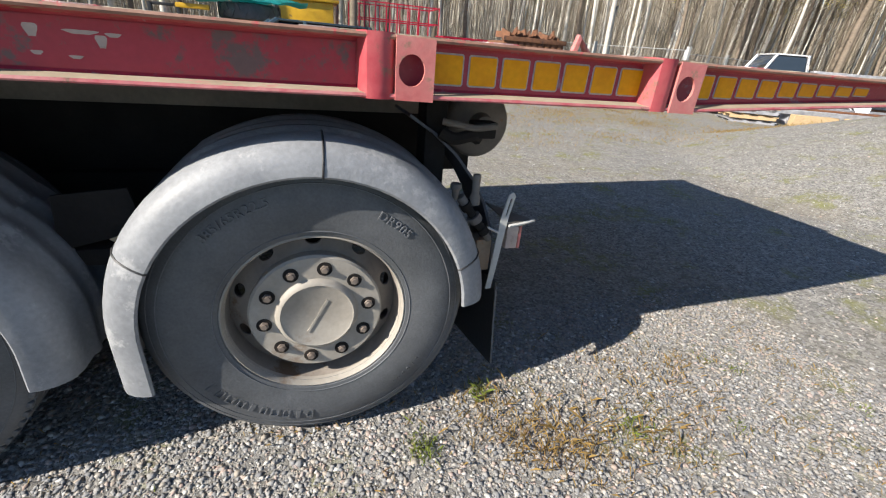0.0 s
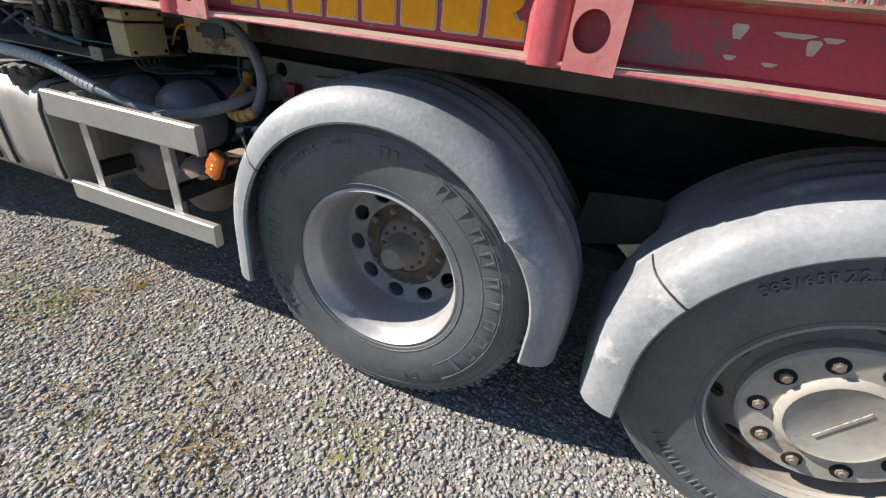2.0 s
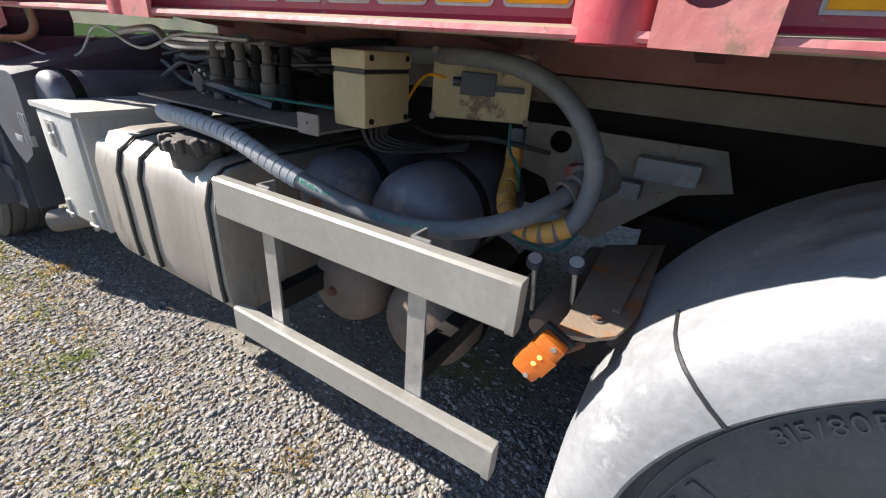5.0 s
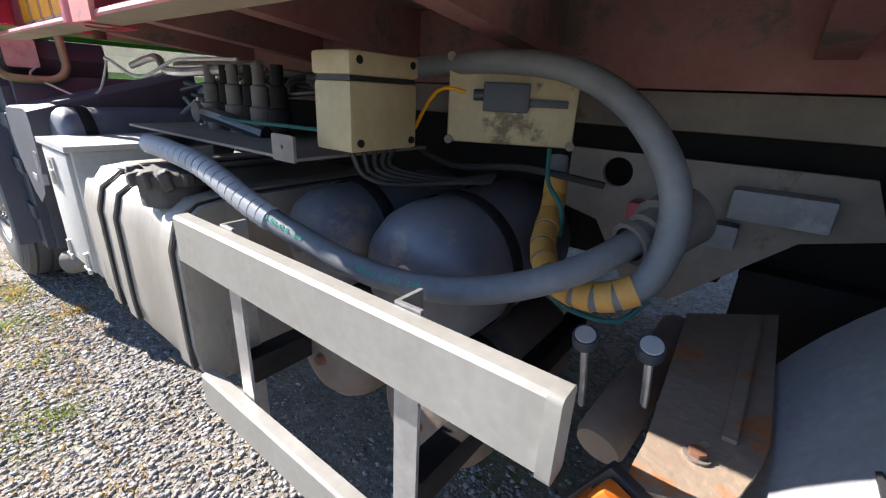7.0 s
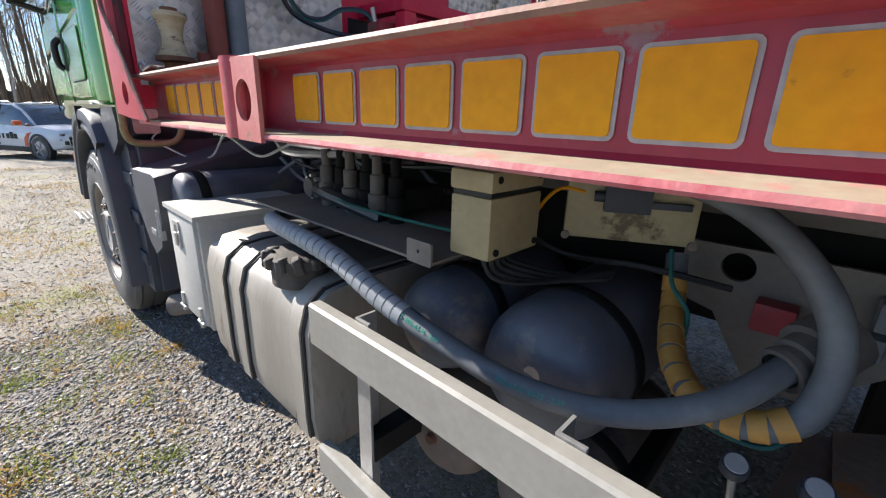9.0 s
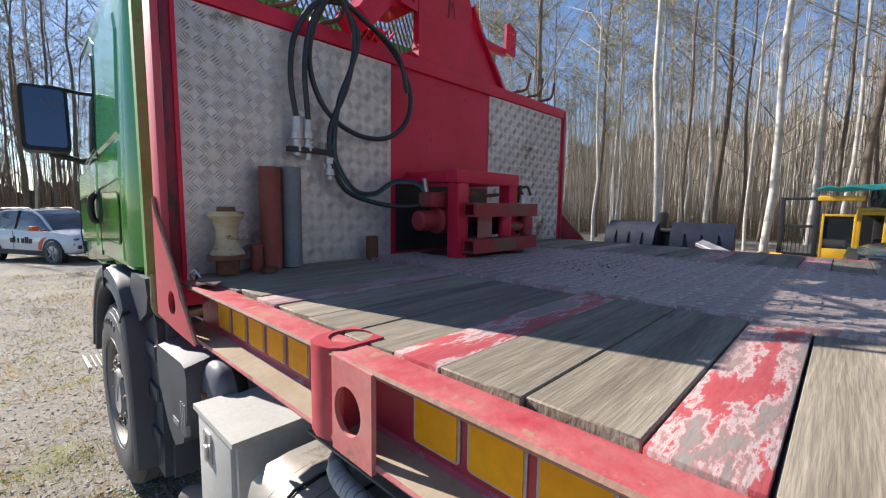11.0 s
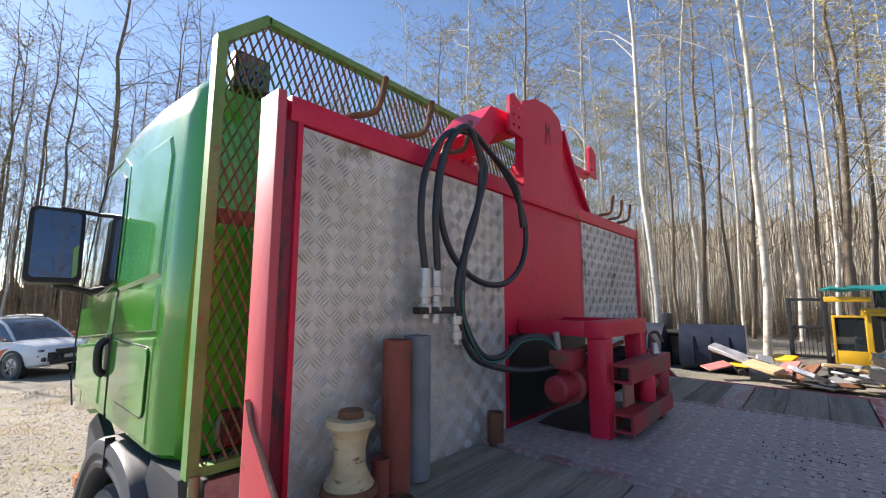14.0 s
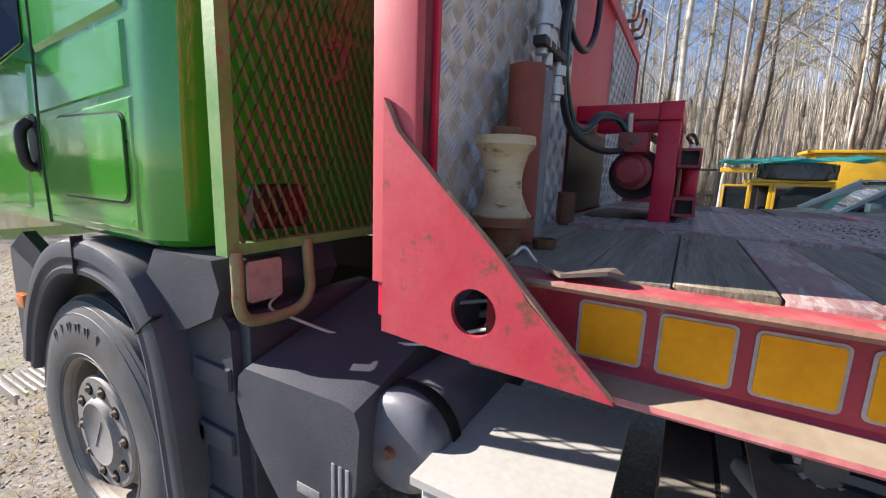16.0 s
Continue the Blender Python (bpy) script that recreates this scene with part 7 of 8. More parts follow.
LITTER = material("leaf_litter", [(0.13, 0.09, 0.05), (0.26, 0.19, 0.11)], 3, 0.95, bump=0.6, fine=20, spots=(0.33, 0.26, 0.17), spot_at=0.56, spot_scale=7)


class Tubes:
    """Collects thin tapered tubes for one mesh."""

    def __init__(self):
        self.v, self.f = [], []

    def add(self, pts, r0, r1, sides=3):
        n, base = len(pts), len(self.v)
        for i, p in enumerate(pts):
            t = (pts[min(i + 1, n - 1)] - pts[max(i - 1, 0)])
            u = t.cross(Vector((0.3, 0.9, 0.1))).normalized()
            w = t.cross(u).normalized()
            r = r0 + (r1 - r0) * i / (n - 1)
            for k in range(sides):
                a = 2 * math.pi * k / sides
                self.v.append(p + u * (math.cos(a) * r) + w * (math.sin(a) * r))
        for i in range(n - 1):
            for k in range(sides):
                a, b = base + i * sides + k, base + i * sides + (k + 1) % sides
                self.f.append((a, b, b + sides, a + sides))

    def leaf(self, p, s, rng):
        b = len(self.v)
        for k in range(3):
            self.v.append(p + Vector((rng.uniform(-s, s), rng.uniform(-s, s), rng.uniform(-s, s))))
        self.f.append((b, b + 1, b + 2))

    def mesh(self, name, mat, flat=False):
        me = bpy.data.meshes.new(name)
        me.from_pydata(self.v, [], self.f)
        me.materials.append(mat)
        if not flat:
            for p in me.polygons:
                p.use_smooth = True
        return me


def tree(name, height, r, bark, seed, leafy, label, limbs=22, low=0.35):
    rng = random.Random(seed)
    tr, tw, lf = Tubes(), Tubes(), Tubes()
    lean = Vector((rng.uniform(-0.02, 0.02), rng.uniform(-0.02, 0.02), 0))
    n = 12
    spine = [Vector((0, 0, -0.2))]
    wob = Vector((0, 0, 0))
    for i in range(1, n + 1):
        wob += Vector((rng.gauss(0, 0.05), rng.gauss(0, 0.05), 0)) * height / 12
        spine.append(Vector((0, 0, height * i / n)) + lean * height * i / n + wob)
    tr.add([spine[0]] + spine[1:], r * 1.15, r * 0.12, 9)

    def on(h):
        k = min(n - 1, int(h * n))
        return spine[k].lerp(spine[k + 1], h * n - k)
    for j in range(limbs):
        h = low + (0.97 - low) * (j + rng.random()) / limbs
        a = rng.uniform(0, 6.283)
        out = Vector((math.cos(a), math.sin(a), 0))
        L = height * (0.23 - 0.15 * h) * rng.uniform(0.6, 1.3)
        p0 = on(h)
        up = rng.uniform(0.5, 1.1)
        pts = [p0]
        for s in (0.33, 0.66, 1.0):
            pts.append(p0 + out * L * s + Vector((rng.gauss(0, 0.1), rng.gauss(0, 0.1), up * L * s * (1.25 - 0.45 * s))))
        rb = r * 0.3 * (1.1 - h)
        tr.add(pts, max(0.018, rb), 0.008, 4)
        for _ in range(6):
            s = rng.uniform(0.25, 1.0)
            q = pts[0].lerp(pts[-1], s)
            d = Vector((rng.gauss(0, 1), rng.gauss(0, 1), rng.gauss(0.35, 0.6))).normalized()
            l2 = L * rng.uniform(0.25, 0.5)
            q1 = q + d * l2 * 0.5
            q2 = q + d * l2 + Vector((0, 0, -0.12 * l2))
            tw.add([q, q1, q2], 0.009, 0.004)
            for _ in range(3):
                e = q.lerp(q2, rng.uniform(0.3, 1))
                d2 = (d + Vector((rng.gauss(0, 0.8), rng.gauss(0, 0.8), rng.gauss(0, 0.6)))).normalized()
                e2 = e + d2 * l2 * rng.uniform(0.3, 0.6)
                tw.add([e, e2], 0.005, 0.003)
                for _ in range(leafy):
                    lf.leaf(e.lerp(e2, rng.random()) + Vector((rng.gauss(0, 0.12), rng.gauss(0, 0.12), rng.gauss(0, 0.12))), 0.05, rng)
    top = thing(name, (0, 0, 0), label, "tree", "trees round the yard")
    for nm, t, m in (("trunk", tr, bark), ("crown", tw, TWIG), ("leaves", lf, LEAF)):
        if t.f:
            o = new(nm, t.mesh(nm, m, nm == "leaves"))
            o.parent = top
    return top


protos = [
    tree("birch_tree", 21, 0.085, BIRCH, 1, 4, "slender pale birch tree, nearly bare in spring", 24),
    tree("birch_tree", 19, 0.066, BIRCH, 2, 7, "slender birch tree with first yellow-green leaves", 22),
    tree("birch_tree", 23, 0.1, BIRCH, 3, 3, "tall pale birch tree with bare branches", 26),
    tree("alder_tree", 20, 0.115, DARK_BARK, 4, 0, "dark bare tree with grey-brown bark", 30, 0.25),
    tree("alder_tree", 17, 0.085, DARK_BARK, 5, 0, "thin dark bare tree", 24, 0.2),
    tree("birch_tree", 16, 0.05, BIRCH, 6, 7, "young thin birch with yellow-green buds", 18),
]
rng = random.Random(11)
spots = []


def plant(x, y, k, s=1.0):
    spots.append((x, y))
    m = pose(x, y, ground_height(x, y), 0, 0, rng.uniform(0, 360)) @ Matrix.Diagonal((s, s, s, 1))
    if k not in used:
        used.add(k)
        protos[k].matrix_basis = m
    else:
        c = copy_thing(protos[k], m)
        c.scale = (s, s, s)


used = set()


def edge_line(px, py, qx, qy, step, depth, dark=0.25):
    """Plants a belt along a line, thicker rows behind."""
    L = math.hypot(qx - px, qy - py)
    nx, ny = -(qy - py) / L, (qx - px) / L
    d = 0.0
    while d < L:
        s = d / L
        off = depth * rng.random() ** 1.3
        k = rng.choice((3, 4)) if rng.random() < dark else rng.choice((0, 1, 2, 5, 5))
        plant(px + (qx - px) * s + nx * off, py + (qy - py) * s + ny * off, k, rng.uniform(0.8, 1.2))
        d += step * rng.uniform(0.5, 1.5)


edge_line(38, 30, -26, 31, 0.52, 15, 0.32)
edge_line(-38, 32, -46, 2, 0.6, 14, 0.75)
edge_line(-47, 2, -50, -22, 1.2, 14, 0.75)
edge_line(46, -12, 38, 30, 0.6, 12, 0.6)
for x, y, k, s in ((-7.6, 27.5, 3, 1.2), (-5.6, 27, 4, 1.2), (-9.5, 28, 5, 1.1), (-30, 5.0, 3, 1.3), (-33, 3.2, 4, 1.1), (-33, 8.5, 3, 1.15), (-36, 11, 3, 1.2), (8, 28, 4, 1.1), (-1, 28.5, 5, 1.1), (3, 28, 3, 1.0), (-13, 28.5, 5, 1.1)):
    plant(x, y, k, s)

# woods further in: thin stems and brush, too many to count
far, brush, stems, grey = Tubes(), Tubes(), Tubes(), Tubes()


def belt(n, x0, x1, y0, y1, store, h0, h1, r):
    for _ in range(n):
        x, y = rng.uniform(x0, x1), rng.uniform(y0, y1)
        h = rng.uniform(h0, h1)
        z = ground_height(x, y) - 0.1
        b = Vector((x, y, z))
        store.add([b, b + Vector((rng.gauss(0, 0.014) * h, rng.gauss(0, 0.014) * h, h * 0.5)), b + Vector((rng.gauss(0, 0.03) * h, rng.gauss(0, 0.03) * h, h))], rng.uniform(0.5, 1.2) * r, 0.015, 4)


belt(620, -45, 40, 36, 75, stems, 11, 20, 0.065)
belt(900, -45, 60, 36, 75, grey, 11, 20, 0.065)
belt(700, -75, -42, -35, 45, far, 10, 18, 0.055)
belt(80, 46, 75, -25, 45, stems, 10, 18, 0.09)
belt(560, 42, 75, -25, 45, grey, 10, 18, 0.09)
belt(1000, -30, 18, 30, 46, stems, 3, 12, 0.03)
belt(1700, -30, 45, 30, 46, grey, 3, 12, 0.03)
belt(900, -54, -36, -22, 34, far, 2.5, 9, 0.03)


def brush_belt(n, x0, x1, y0, y1, hmax):
    for _ in range(n):
        x, y = rng.uniform(x0, x1), rng.uniform(y0, y1)
        b = Vector((x, y, ground_height(x, y)))
        h = rng.uniform(0.3, 1) * hmax
        for _ in range(3):
            e = b + Vector((rng.gauss(0, 0.35) * h, rng.gauss(0, 0.35) * h, h * rng.uniform(0.4, 1)))
            brush.add([b, b.lerp(e, 0.5) + Vector((rng.gauss(0, 0.06), rng.gauss(0, 0.06), 0.1)), e], 0.012, 0.005)


brush_belt(6000, -30, 45, 29, 44, 3.0)
brush_belt(3200, -58, -40, -30, 36, 3.2)
brush_belt(500, 44, 60, -10, 30, 2.0)
# twig haze above the far stems
for x0, x1, y0, y1, n in ((-45, 60, 36, 72, 22000), (-75, -42, -35, 45, 15000), (44, 75, -25, 40, 5000)):
    for _ in range(n):
        p = Vector((rng.uniform(x0, x1), rng.uniform(y0, y1), rng.uniform(2, 17)))
        e = p + Vector((rng.gauss(0, 0.9), rng.gauss(0, 0.9), rng.uniform(0.3, 2.2)))
        brush.add([p, e], 0.013, 0.005)
for nm, t, m, lab in (("far_birches", stems, BIRCH, "dense pale stems of the birch wood behind the yard"), ("young_trees", grey, GREY_BARK, "dense grey-brown young stems among the birches"), ("far_trees", far, DARK_BARK, "dark bare stems behind the parked car"), ("brushwood", brush, TWIG, "tangle of bare brown twigs and undergrowth")):
    tagged(new(nm, t.mesh(nm, m)), lab, "woodland", kind="stuff")
bm = B()
ring = [(-40, 78), (-10, 80), (25, 80), (60, 76), (82, 55), (88, 20), (86, -30), (80, -70)], [(-40, 78), (-66, 62), (-80, 30), (-82, -10), (-78, -60)]
for line in ring:
    prev = None
    for (ax, ay), (bx, by) in zip(line, line[1:]):
        steps_ = 260
        for k in range(steps_):
            x, y = ax + (bx - ax) * k / steps_, ay + (by - ay) * k / steps_
            cur = [bm.verts.new((x, y, -3)), bm.verts.new((x + rng.gauss(0, 0.8), y, 9 if x > -42 else 1.4)), bm.verts.new((x, y, (14.5 if x > -42 else 3.0) + 2.0 * noise.noise(Vector((x * 0.3, y * 0.3, 0))) + rng.uniform(-1, 1) * (1.6 if x > -42 else 0.5)))]
            if prev:
                bm.faces.new((prev[0], cur[0], cur[1], prev[1]))
                bm.faces.new((prev[1], cur[1], cur[2], prev[2]))
            prev = cur
WOODS = material("distant_woods", [(0.1, 0.084, 0.06), (0.16, 0.135, 0.095), (0.21, 0.18, 0.13)], 1.4, 0.95, bump=0, fine=9, stretch=(1, 1, 0.35), grain=0.25)
solo("backdrop", bm, WOODS, "hazy brown mass of distant bare woods", "woodland", kind="structure")
bm = B()
for x0, x1, y0, y1 in ((-60, 70, 28.5, 90), (-90, -32.5, -60, 28.4), (44, 110, -60, 28.4)):
    nx, ny = 30, 14
    g = [[bm.verts.new((x0 + (x1 - x0) * i / nx, y0 + (y1 - y0) * j / ny, ground_height(x0 + (x1 - x0) * i / nx, y0 + (y1 - y0) * j / ny) + 0.03 + 0.25 * rng.random() * (0 < j))) for i in range(nx + 1)] for j in range(ny + 1)]
    for j in range(ny):
        for i in range(nx):
            bm.faces.new((g[j][i], g[j][i + 1], g[j + 1][i + 1], g[j + 1][i]))
solo("forest_floor", bm, LITTER, "brown leaf litter on the forest floor", "ground", kind="structure")

# ---- yard things ----
CAR_WHITE = material("white_car_paint", [(0.68, 0.69, 0.71), (0.74, 0.75, 0.77)], 2, 0.2, bump=0, coat=1.0, rough_var=0.05)
CAR_BLUE = material("grey_blue_car_paint", [(0.14, 0.2, 0.3), (0.17, 0.24, 0.36)], 2, 0.25, bump=0, coat=1.0, rough_var=0.05)
CAR_DARK = material("dark_teal_car_paint", [(0.03, 0.05, 0.06), (0.04, 0.065, 0.08)], 2, 0.25, bump=0, coat=1.0, rough_var=0.05)
CAR_RED = material("red_car_paint", [(0.3, 0.03, 0.03), (0.36, 0.04, 0.04)], 2, 0.25, bump=0, coat=1.0, rough_var=0.05)
ORANGE = material("orange_vinyl", [(0.7, 0.12, 0.04), (0.75, 0.15, 0.05)], 5, 0.4)
TEAL = material("teal_tarpaulin", [(0.01, 0.26, 0.27), (0.02, 0.36, 0.36)], 3, 0.55, bump=0.3, fine=8)
MACHINE_YELLOW = material("machine_yellow", [(0.55, 0.3, 0.01), (0.68, 0.4, 0.02)], 4, 0.45, spots=(0.25, 0.15, 0.05), spot_at=0.64)
DARK_BLUE = material("dark_blue_paint", [(0.006, 0.009, 0.02), (0.012, 0.02, 0.045)], 4, 0.6, spec=0.3)
TIMBER = material("raw_timber", [(0.4, 0.28, 0.15), (0.55, 0.4, 0.23)], 5, 0.8, stretch=(1, 6, 6))
SCRAP = material("scrap_sheet", [(0.25, 0.25, 0.26), (0.5, 0.5, 0.52)], 5, 0.5, metal=0.4)


def car(name, m, paint, label, length=4.6, width=1.84, height=1.65, pickup=False):
    """A car along +x (front at +x), placed by the matrix m. Body from cross sections along its length."""
    top = thing(name, (0, 0, 0), label, "car", "parked cars")
    L, W, H = length / 2, width / 2, height

    def P(nm, bm, mat, par=None, lab=""):
        o = part(nm, bm, mat, None, lab, 35)
        o.parent = par or top
        return o
    secs = [(-L, 0.42, 0.8, 0.82), (-L + 0.08, 0.3, 0.95, 0.93), (-L + 0.5, 0.28, 0.98, 1), (-0.4, 0.26, 0.97, 1), (0.6, 0.26, 0.98, 1), (L - 0.9, 0.27, 0.97, 1), (L - 0.3, 0.3, 0.86, 0.95), (L - 0.05, 0.36, 0.74, 0.85), (L, 0.45, 0.66, 0.78)]
    bm = B()
    rings = []
    for x, z0, z1, w in secs:
        w *= W
        rings.append([bm.verts.new((x, y, z)) for y, z in ((-w * 0.94, z0), (-w, z0 + 0.12), (-w, (z0 + z1) / 2 + 0.1), (-w * 0.95, z1), (w * 0.95, z1), (w, (z0 + z1) / 2 + 0.1), (w, z0 + 0.12), (w * 0.94, z0))])
    for a, b in zip(rings, rings[1:]):
        for k in range(8):
            bm.faces.new((a[k], a[(k + 1) % 8], b[(k + 1) % 8], b[k]))
    bm.faces.new(rings[0][::-1])
    bm.faces.new(rings[-1])
    bmesh.ops.bevel(bm, geom=[e for e in bm.edges if e.calc_face_angle(0) > 0.5], offset=0.05, segments=3, affect="EDGES")
    body = P("body", bm, paint)
    # cabin
    bm = B()
    x0, x1, x2, x3 = (-L + 0.12, -L + 0.55, 0.35, 1.15) if not pickup else (-0.35, -0.2, 0.75, 1.4)
    v = [bm.verts.new(c) for c in ((x0, -0.93 * W, 0.95), (x3, -0.93 * W, 0.93), (x3, 0.93 * W, 0.93), (x0, 0.93 * W, 0.95), (x1, -0.74 * W, H - 0.03), (x2, -0.74 * W, H - 0.02), (x2, 0.74 * W, H - 0.02), (x1, 0.74 * W, H - 0.03))]
    for q in ((0, 1, 5, 4), (1, 2, 6, 5), (2, 3, 7, 6), (3, 0, 4, 7), (4, 5, 6, 7)):
        bm.faces.new([v[i] for i in q])
    bmesh.ops.bevel(bm, geom=[e for e in bm.edges if not e.is_boundary], offset=0.06, segments=3, affect="EDGES")
    P("cabin_glass", bm, GLASS, body, "dark car windows")
    bm = B()
    box(bm, x1 - 0.05, x2 + 0.04, -0.76 * W, 0.76 * W, H - 0.04, H, 0.015)
    P("roof", bm, paint, body)
    for sy in (-1, 1):
        for a, b in (((x0, 0.95), (x1, H - 0.02)), ((x3, 0.93), (x2, H - 0.02)), ((-0.1, 0.95), (-0.15, H - 0.02)) if not pickup else ((x0, 0.95), (x1, H - 0.02))):
            P("pillar", sweep(B(), [(a[0], sy * 0.935 * W, a[1]), (b[0], sy * 0.745 * W, b[1])], 0.045, 6), paint, body)
    for sy in (-1, 1):
        for wx_ in (-L + 0.9, L - 0.92):
            bm = B()
            lathe(bm, [(0.2, -0.1), (0.24, -0.115), (0.31, -0.11), (0.345, -0.06), (0.345, 0.1), (0.2, 0.11)], (wx_, sy * (W - 0.1), 0.345), "y", 28)
            ty_ = P("wheel", bm, RUBBER)
            bm = B()
            lathe(bm, [(0.0, sy * 0.1), (0.05, sy * 0.11), (0.21, sy * 0.095), (0.225, sy * 0.1)], (wx_, sy * (W - 0.1), 0.345), "y", 20)
            for k in range(5):
                obox(bm, (wx_ + 0.12 * math.cos(radians(72 * k)), sy * (W + 0.012), 0.345 + 0.12 * math.sin(radians(72 * k))), (0.17, 0.02, 0.05), (0, -72 * k, 0))
            P("alloy_rim", bm, ALLOY, ty_)
            bm = B()
            lathe(bm, [(0.36, sy * -0.05), (0.38, sy * 0.003), (0.42, sy * 0.006), (0.43, sy * -0.05)], (wx_, sy * W, 0.345), "y", 28)
            P("arch_trim", bm, BLACK, body)
        bm = box(B(), 0.75, 0.9, sy * (W + 0.1) - 0.08, sy * (W + 0.1) + 0.08, 0.98, 1.12, 0.03)
        P("door_mirror", bm, paint, body)
        bm = box(B(), L - 0.35, L - 0.04, sy * W * 0.72 - 0.16, sy * W * 0.72 + 0.16, 0.68, 0.79, 0.03)
        P("headlight", bm, GLASS, body)
    bm = box(B(), L - 0.06, L + 0.012, -0.42, 0.42, 0.62, 0.76, 0.02)
    P("grille", bm, BLACK, body)
    bm = box(B(), L - 0.1, L + 0.01, -0.7, 0.7, 0.36, 0.5, 0.02)
    P("bumper_intake", bm, BLACK, body)
    top.matrix_basis = m
    return top


def suv_car(name, m, paint, label, accent):
    """A tall estate car along +x, its body and glasshouse lofted from cross sections."""
    top = thing(name, (0, 0, 0), label, "car", "parked cars")

    def P(nm, bm, mat, par=None, lab="", angle=32):
        o = part(nm, bm, mat, None, lab, angle)
        o.parent = par or top
        return o

    def loft(rows):
        bm = B()
        rings = [[bm.verts.new((x, y, z)) for y, z in half + [(-y, z) for y, z in half[::-1]]] for x, half in rows]
        k = len(rings[0])
        for a, b in zip(rings, rings[1:]):
            for i in range(k):
                bm.faces.new((a[i], a[(i + 1) % k], b[(i + 1) % k], b[i]))
        bm.faces.new(rings[0][::-1])
        bm.faces.new(rings[-1])
        return bm
    rows = []
    for x, z0, zb, w in ((-2.34, 0.56, 0.96, 0.78), (-2.29, 0.4, 1.05, 0.87), (-2.1, 0.33, 1.09, 0.92), (-1.5, 0.3, 1.08, 0.94), (-0.6, 0.28, 1.05, 0.94), (0.4, 0.28, 1.03, 0.94), (1.05, 0.28, 1.04, 0.935), (1.5, 0.3, 1.02, 0.925), (1.9, 0.32, 0.97, 0.89), (2.15, 0.36, 0.9, 0.82), (2.28, 0.42, 0.8, 0.74), (2.34, 0.5, 0.7, 0.68)):
        rows.append((x, [(w * 0.88, z0), (w * 0.97, z0 + 0.06), (w, z0 + 0.25), (w * 0.985, zb - 0.22), (w * 0.965, zb - 0.17), (w * 0.93, zb - 0.03), (w * 0.84, zb), (w * 0.4, zb + 0.025)]))
    body = P("body", loft(rows), paint)
    rows = []
    for x, t, bw, tw in ((-2.22, 1.14, 0.8, 0.74), (-2.02, 1.4, 0.83, 0.67), (-1.8, 1.56, 0.85, 0.64), (-1.2, 1.64, 0.86, 0.64), (-0.4, 1.665, 0.87, 0.64), (0.15, 1.64, 0.87, 0.62), (0.5, 1.5, 0.87, 0.64), (0.85, 1.27, 0.86, 0.7), (1.14, 1.06, 0.84, 0.76)):
        rows.append((x, [(bw, 1.0), (bw, 1.045), ((bw + tw * 2) / 3, 1.045 + (t - 1.045) * 0.72), (tw, t - 0.03), (tw * 0.86, t - 0.004), (tw * 0.4, t)]))
    P("cabin_glass", loft(rows), GLASS, body, "dark car windows")
    roof = [(x, [(h[3][0] + 0.012, h[3][1] - 0.012), (h[3][0] + 0.008, h[3][1] + 0.012), (h[4][0], h[4][1] + 0.012), (h[5][0], h[5][1] + 0.012)]) for x, h in rows if -1.9 < x < 0.2]
    P("roof", loft(roof), paint, body)
    for sy in (-1, 1):
        pill = [[(x, sy * (h[3][0] + 0.004), h[3][1]) for x, h in rows if x > 0.1], [(-2.2, sy * 0.79, 1.1), (-2.02, sy * 0.7, 1.37), (-1.8, sy * 0.66, 1.54)], [(-1.72, sy * 0.855, 1.05), (-1.78, sy * 0.74, 1.35), (-1.8, sy * 0.66, 1.54)], [(-0.35, sy * 0.868, 1.05), (-0.4, sy * 0.72, 1.5), (-0.42, sy * 0.65, 1.63)]]
        for k, line in enumerate(pill):
            P("pillar", sweep(B(), line, 0.04 if k < 3 else 0.03, 8), paint if k < 3 else BLACK, body)
        P("roof_rail", sweep(B(), spline([(-1.7, sy * 0.6, 1.6), (-1.55, sy * 0.61, 1.675), (-0.2, sy * 0.61, 1.715), (0.0, sy * 0.6, 1.67)], 4), 0.018, 6), STEEL, body)
        P("sill_cladding", box(B(), -1.1, 1.1, sy * 0.925 - 0.025, sy * 0.925 + 0.025, 0.25, 0.4, 0.012), BLACK, body)
        P("headlight", box(B(), 1.96, 2.24, sy * 0.66 - 0.13, sy * 0.66 + 0.13, 0.76, 0.83, 0.025), GLASS, body)
        P("fog_intake", box(B(), 2.1, 2.325, sy * 0.62 - 0.14, sy * 0.62 + 0.14, 0.5, 0.62, 0.03), BLACK, body)
        P("door_mirror", box(B(), 0.72, 0.88, sy * 1.02 - 0.1, sy * 1.02 + 0.1, 1.03, 1.17, 0.035), accent, body, "orange mirror cap")
        P("door_seam", box(B(), -0.363, -0.353, sy * 0.937 - 0.006, sy * 0.937 + 0.006, 0.42, 1.0), BLACK, body)
        for wx_ in (-1.42, 1.39):
            bm = B()
            lathe(bm, [(0.44, sy * -0.16), (0.44, sy * 0.004), (0.41, sy * 0.012), (0.37, sy * 0.006), (0.37, sy * -0.16)], (wx_, sy * 0.935, 0.36), "y", 32)
            P("arch_trim", bm, BLACK, body)
            bm = B()
            lathe(bm, [(0.22, -0.1), (0.26, -0.12), (0.33, -0.115), (0.36, -0.07), (0.36, 0.07), (0.33, 0.115), (0.26, 0.12), (0.22, 0.1)], (wx_, sy * 0.835, 0.36), "y", 32, close=True)
            ty_ = P("wheel", bm, RUBBER)
            bm = B()
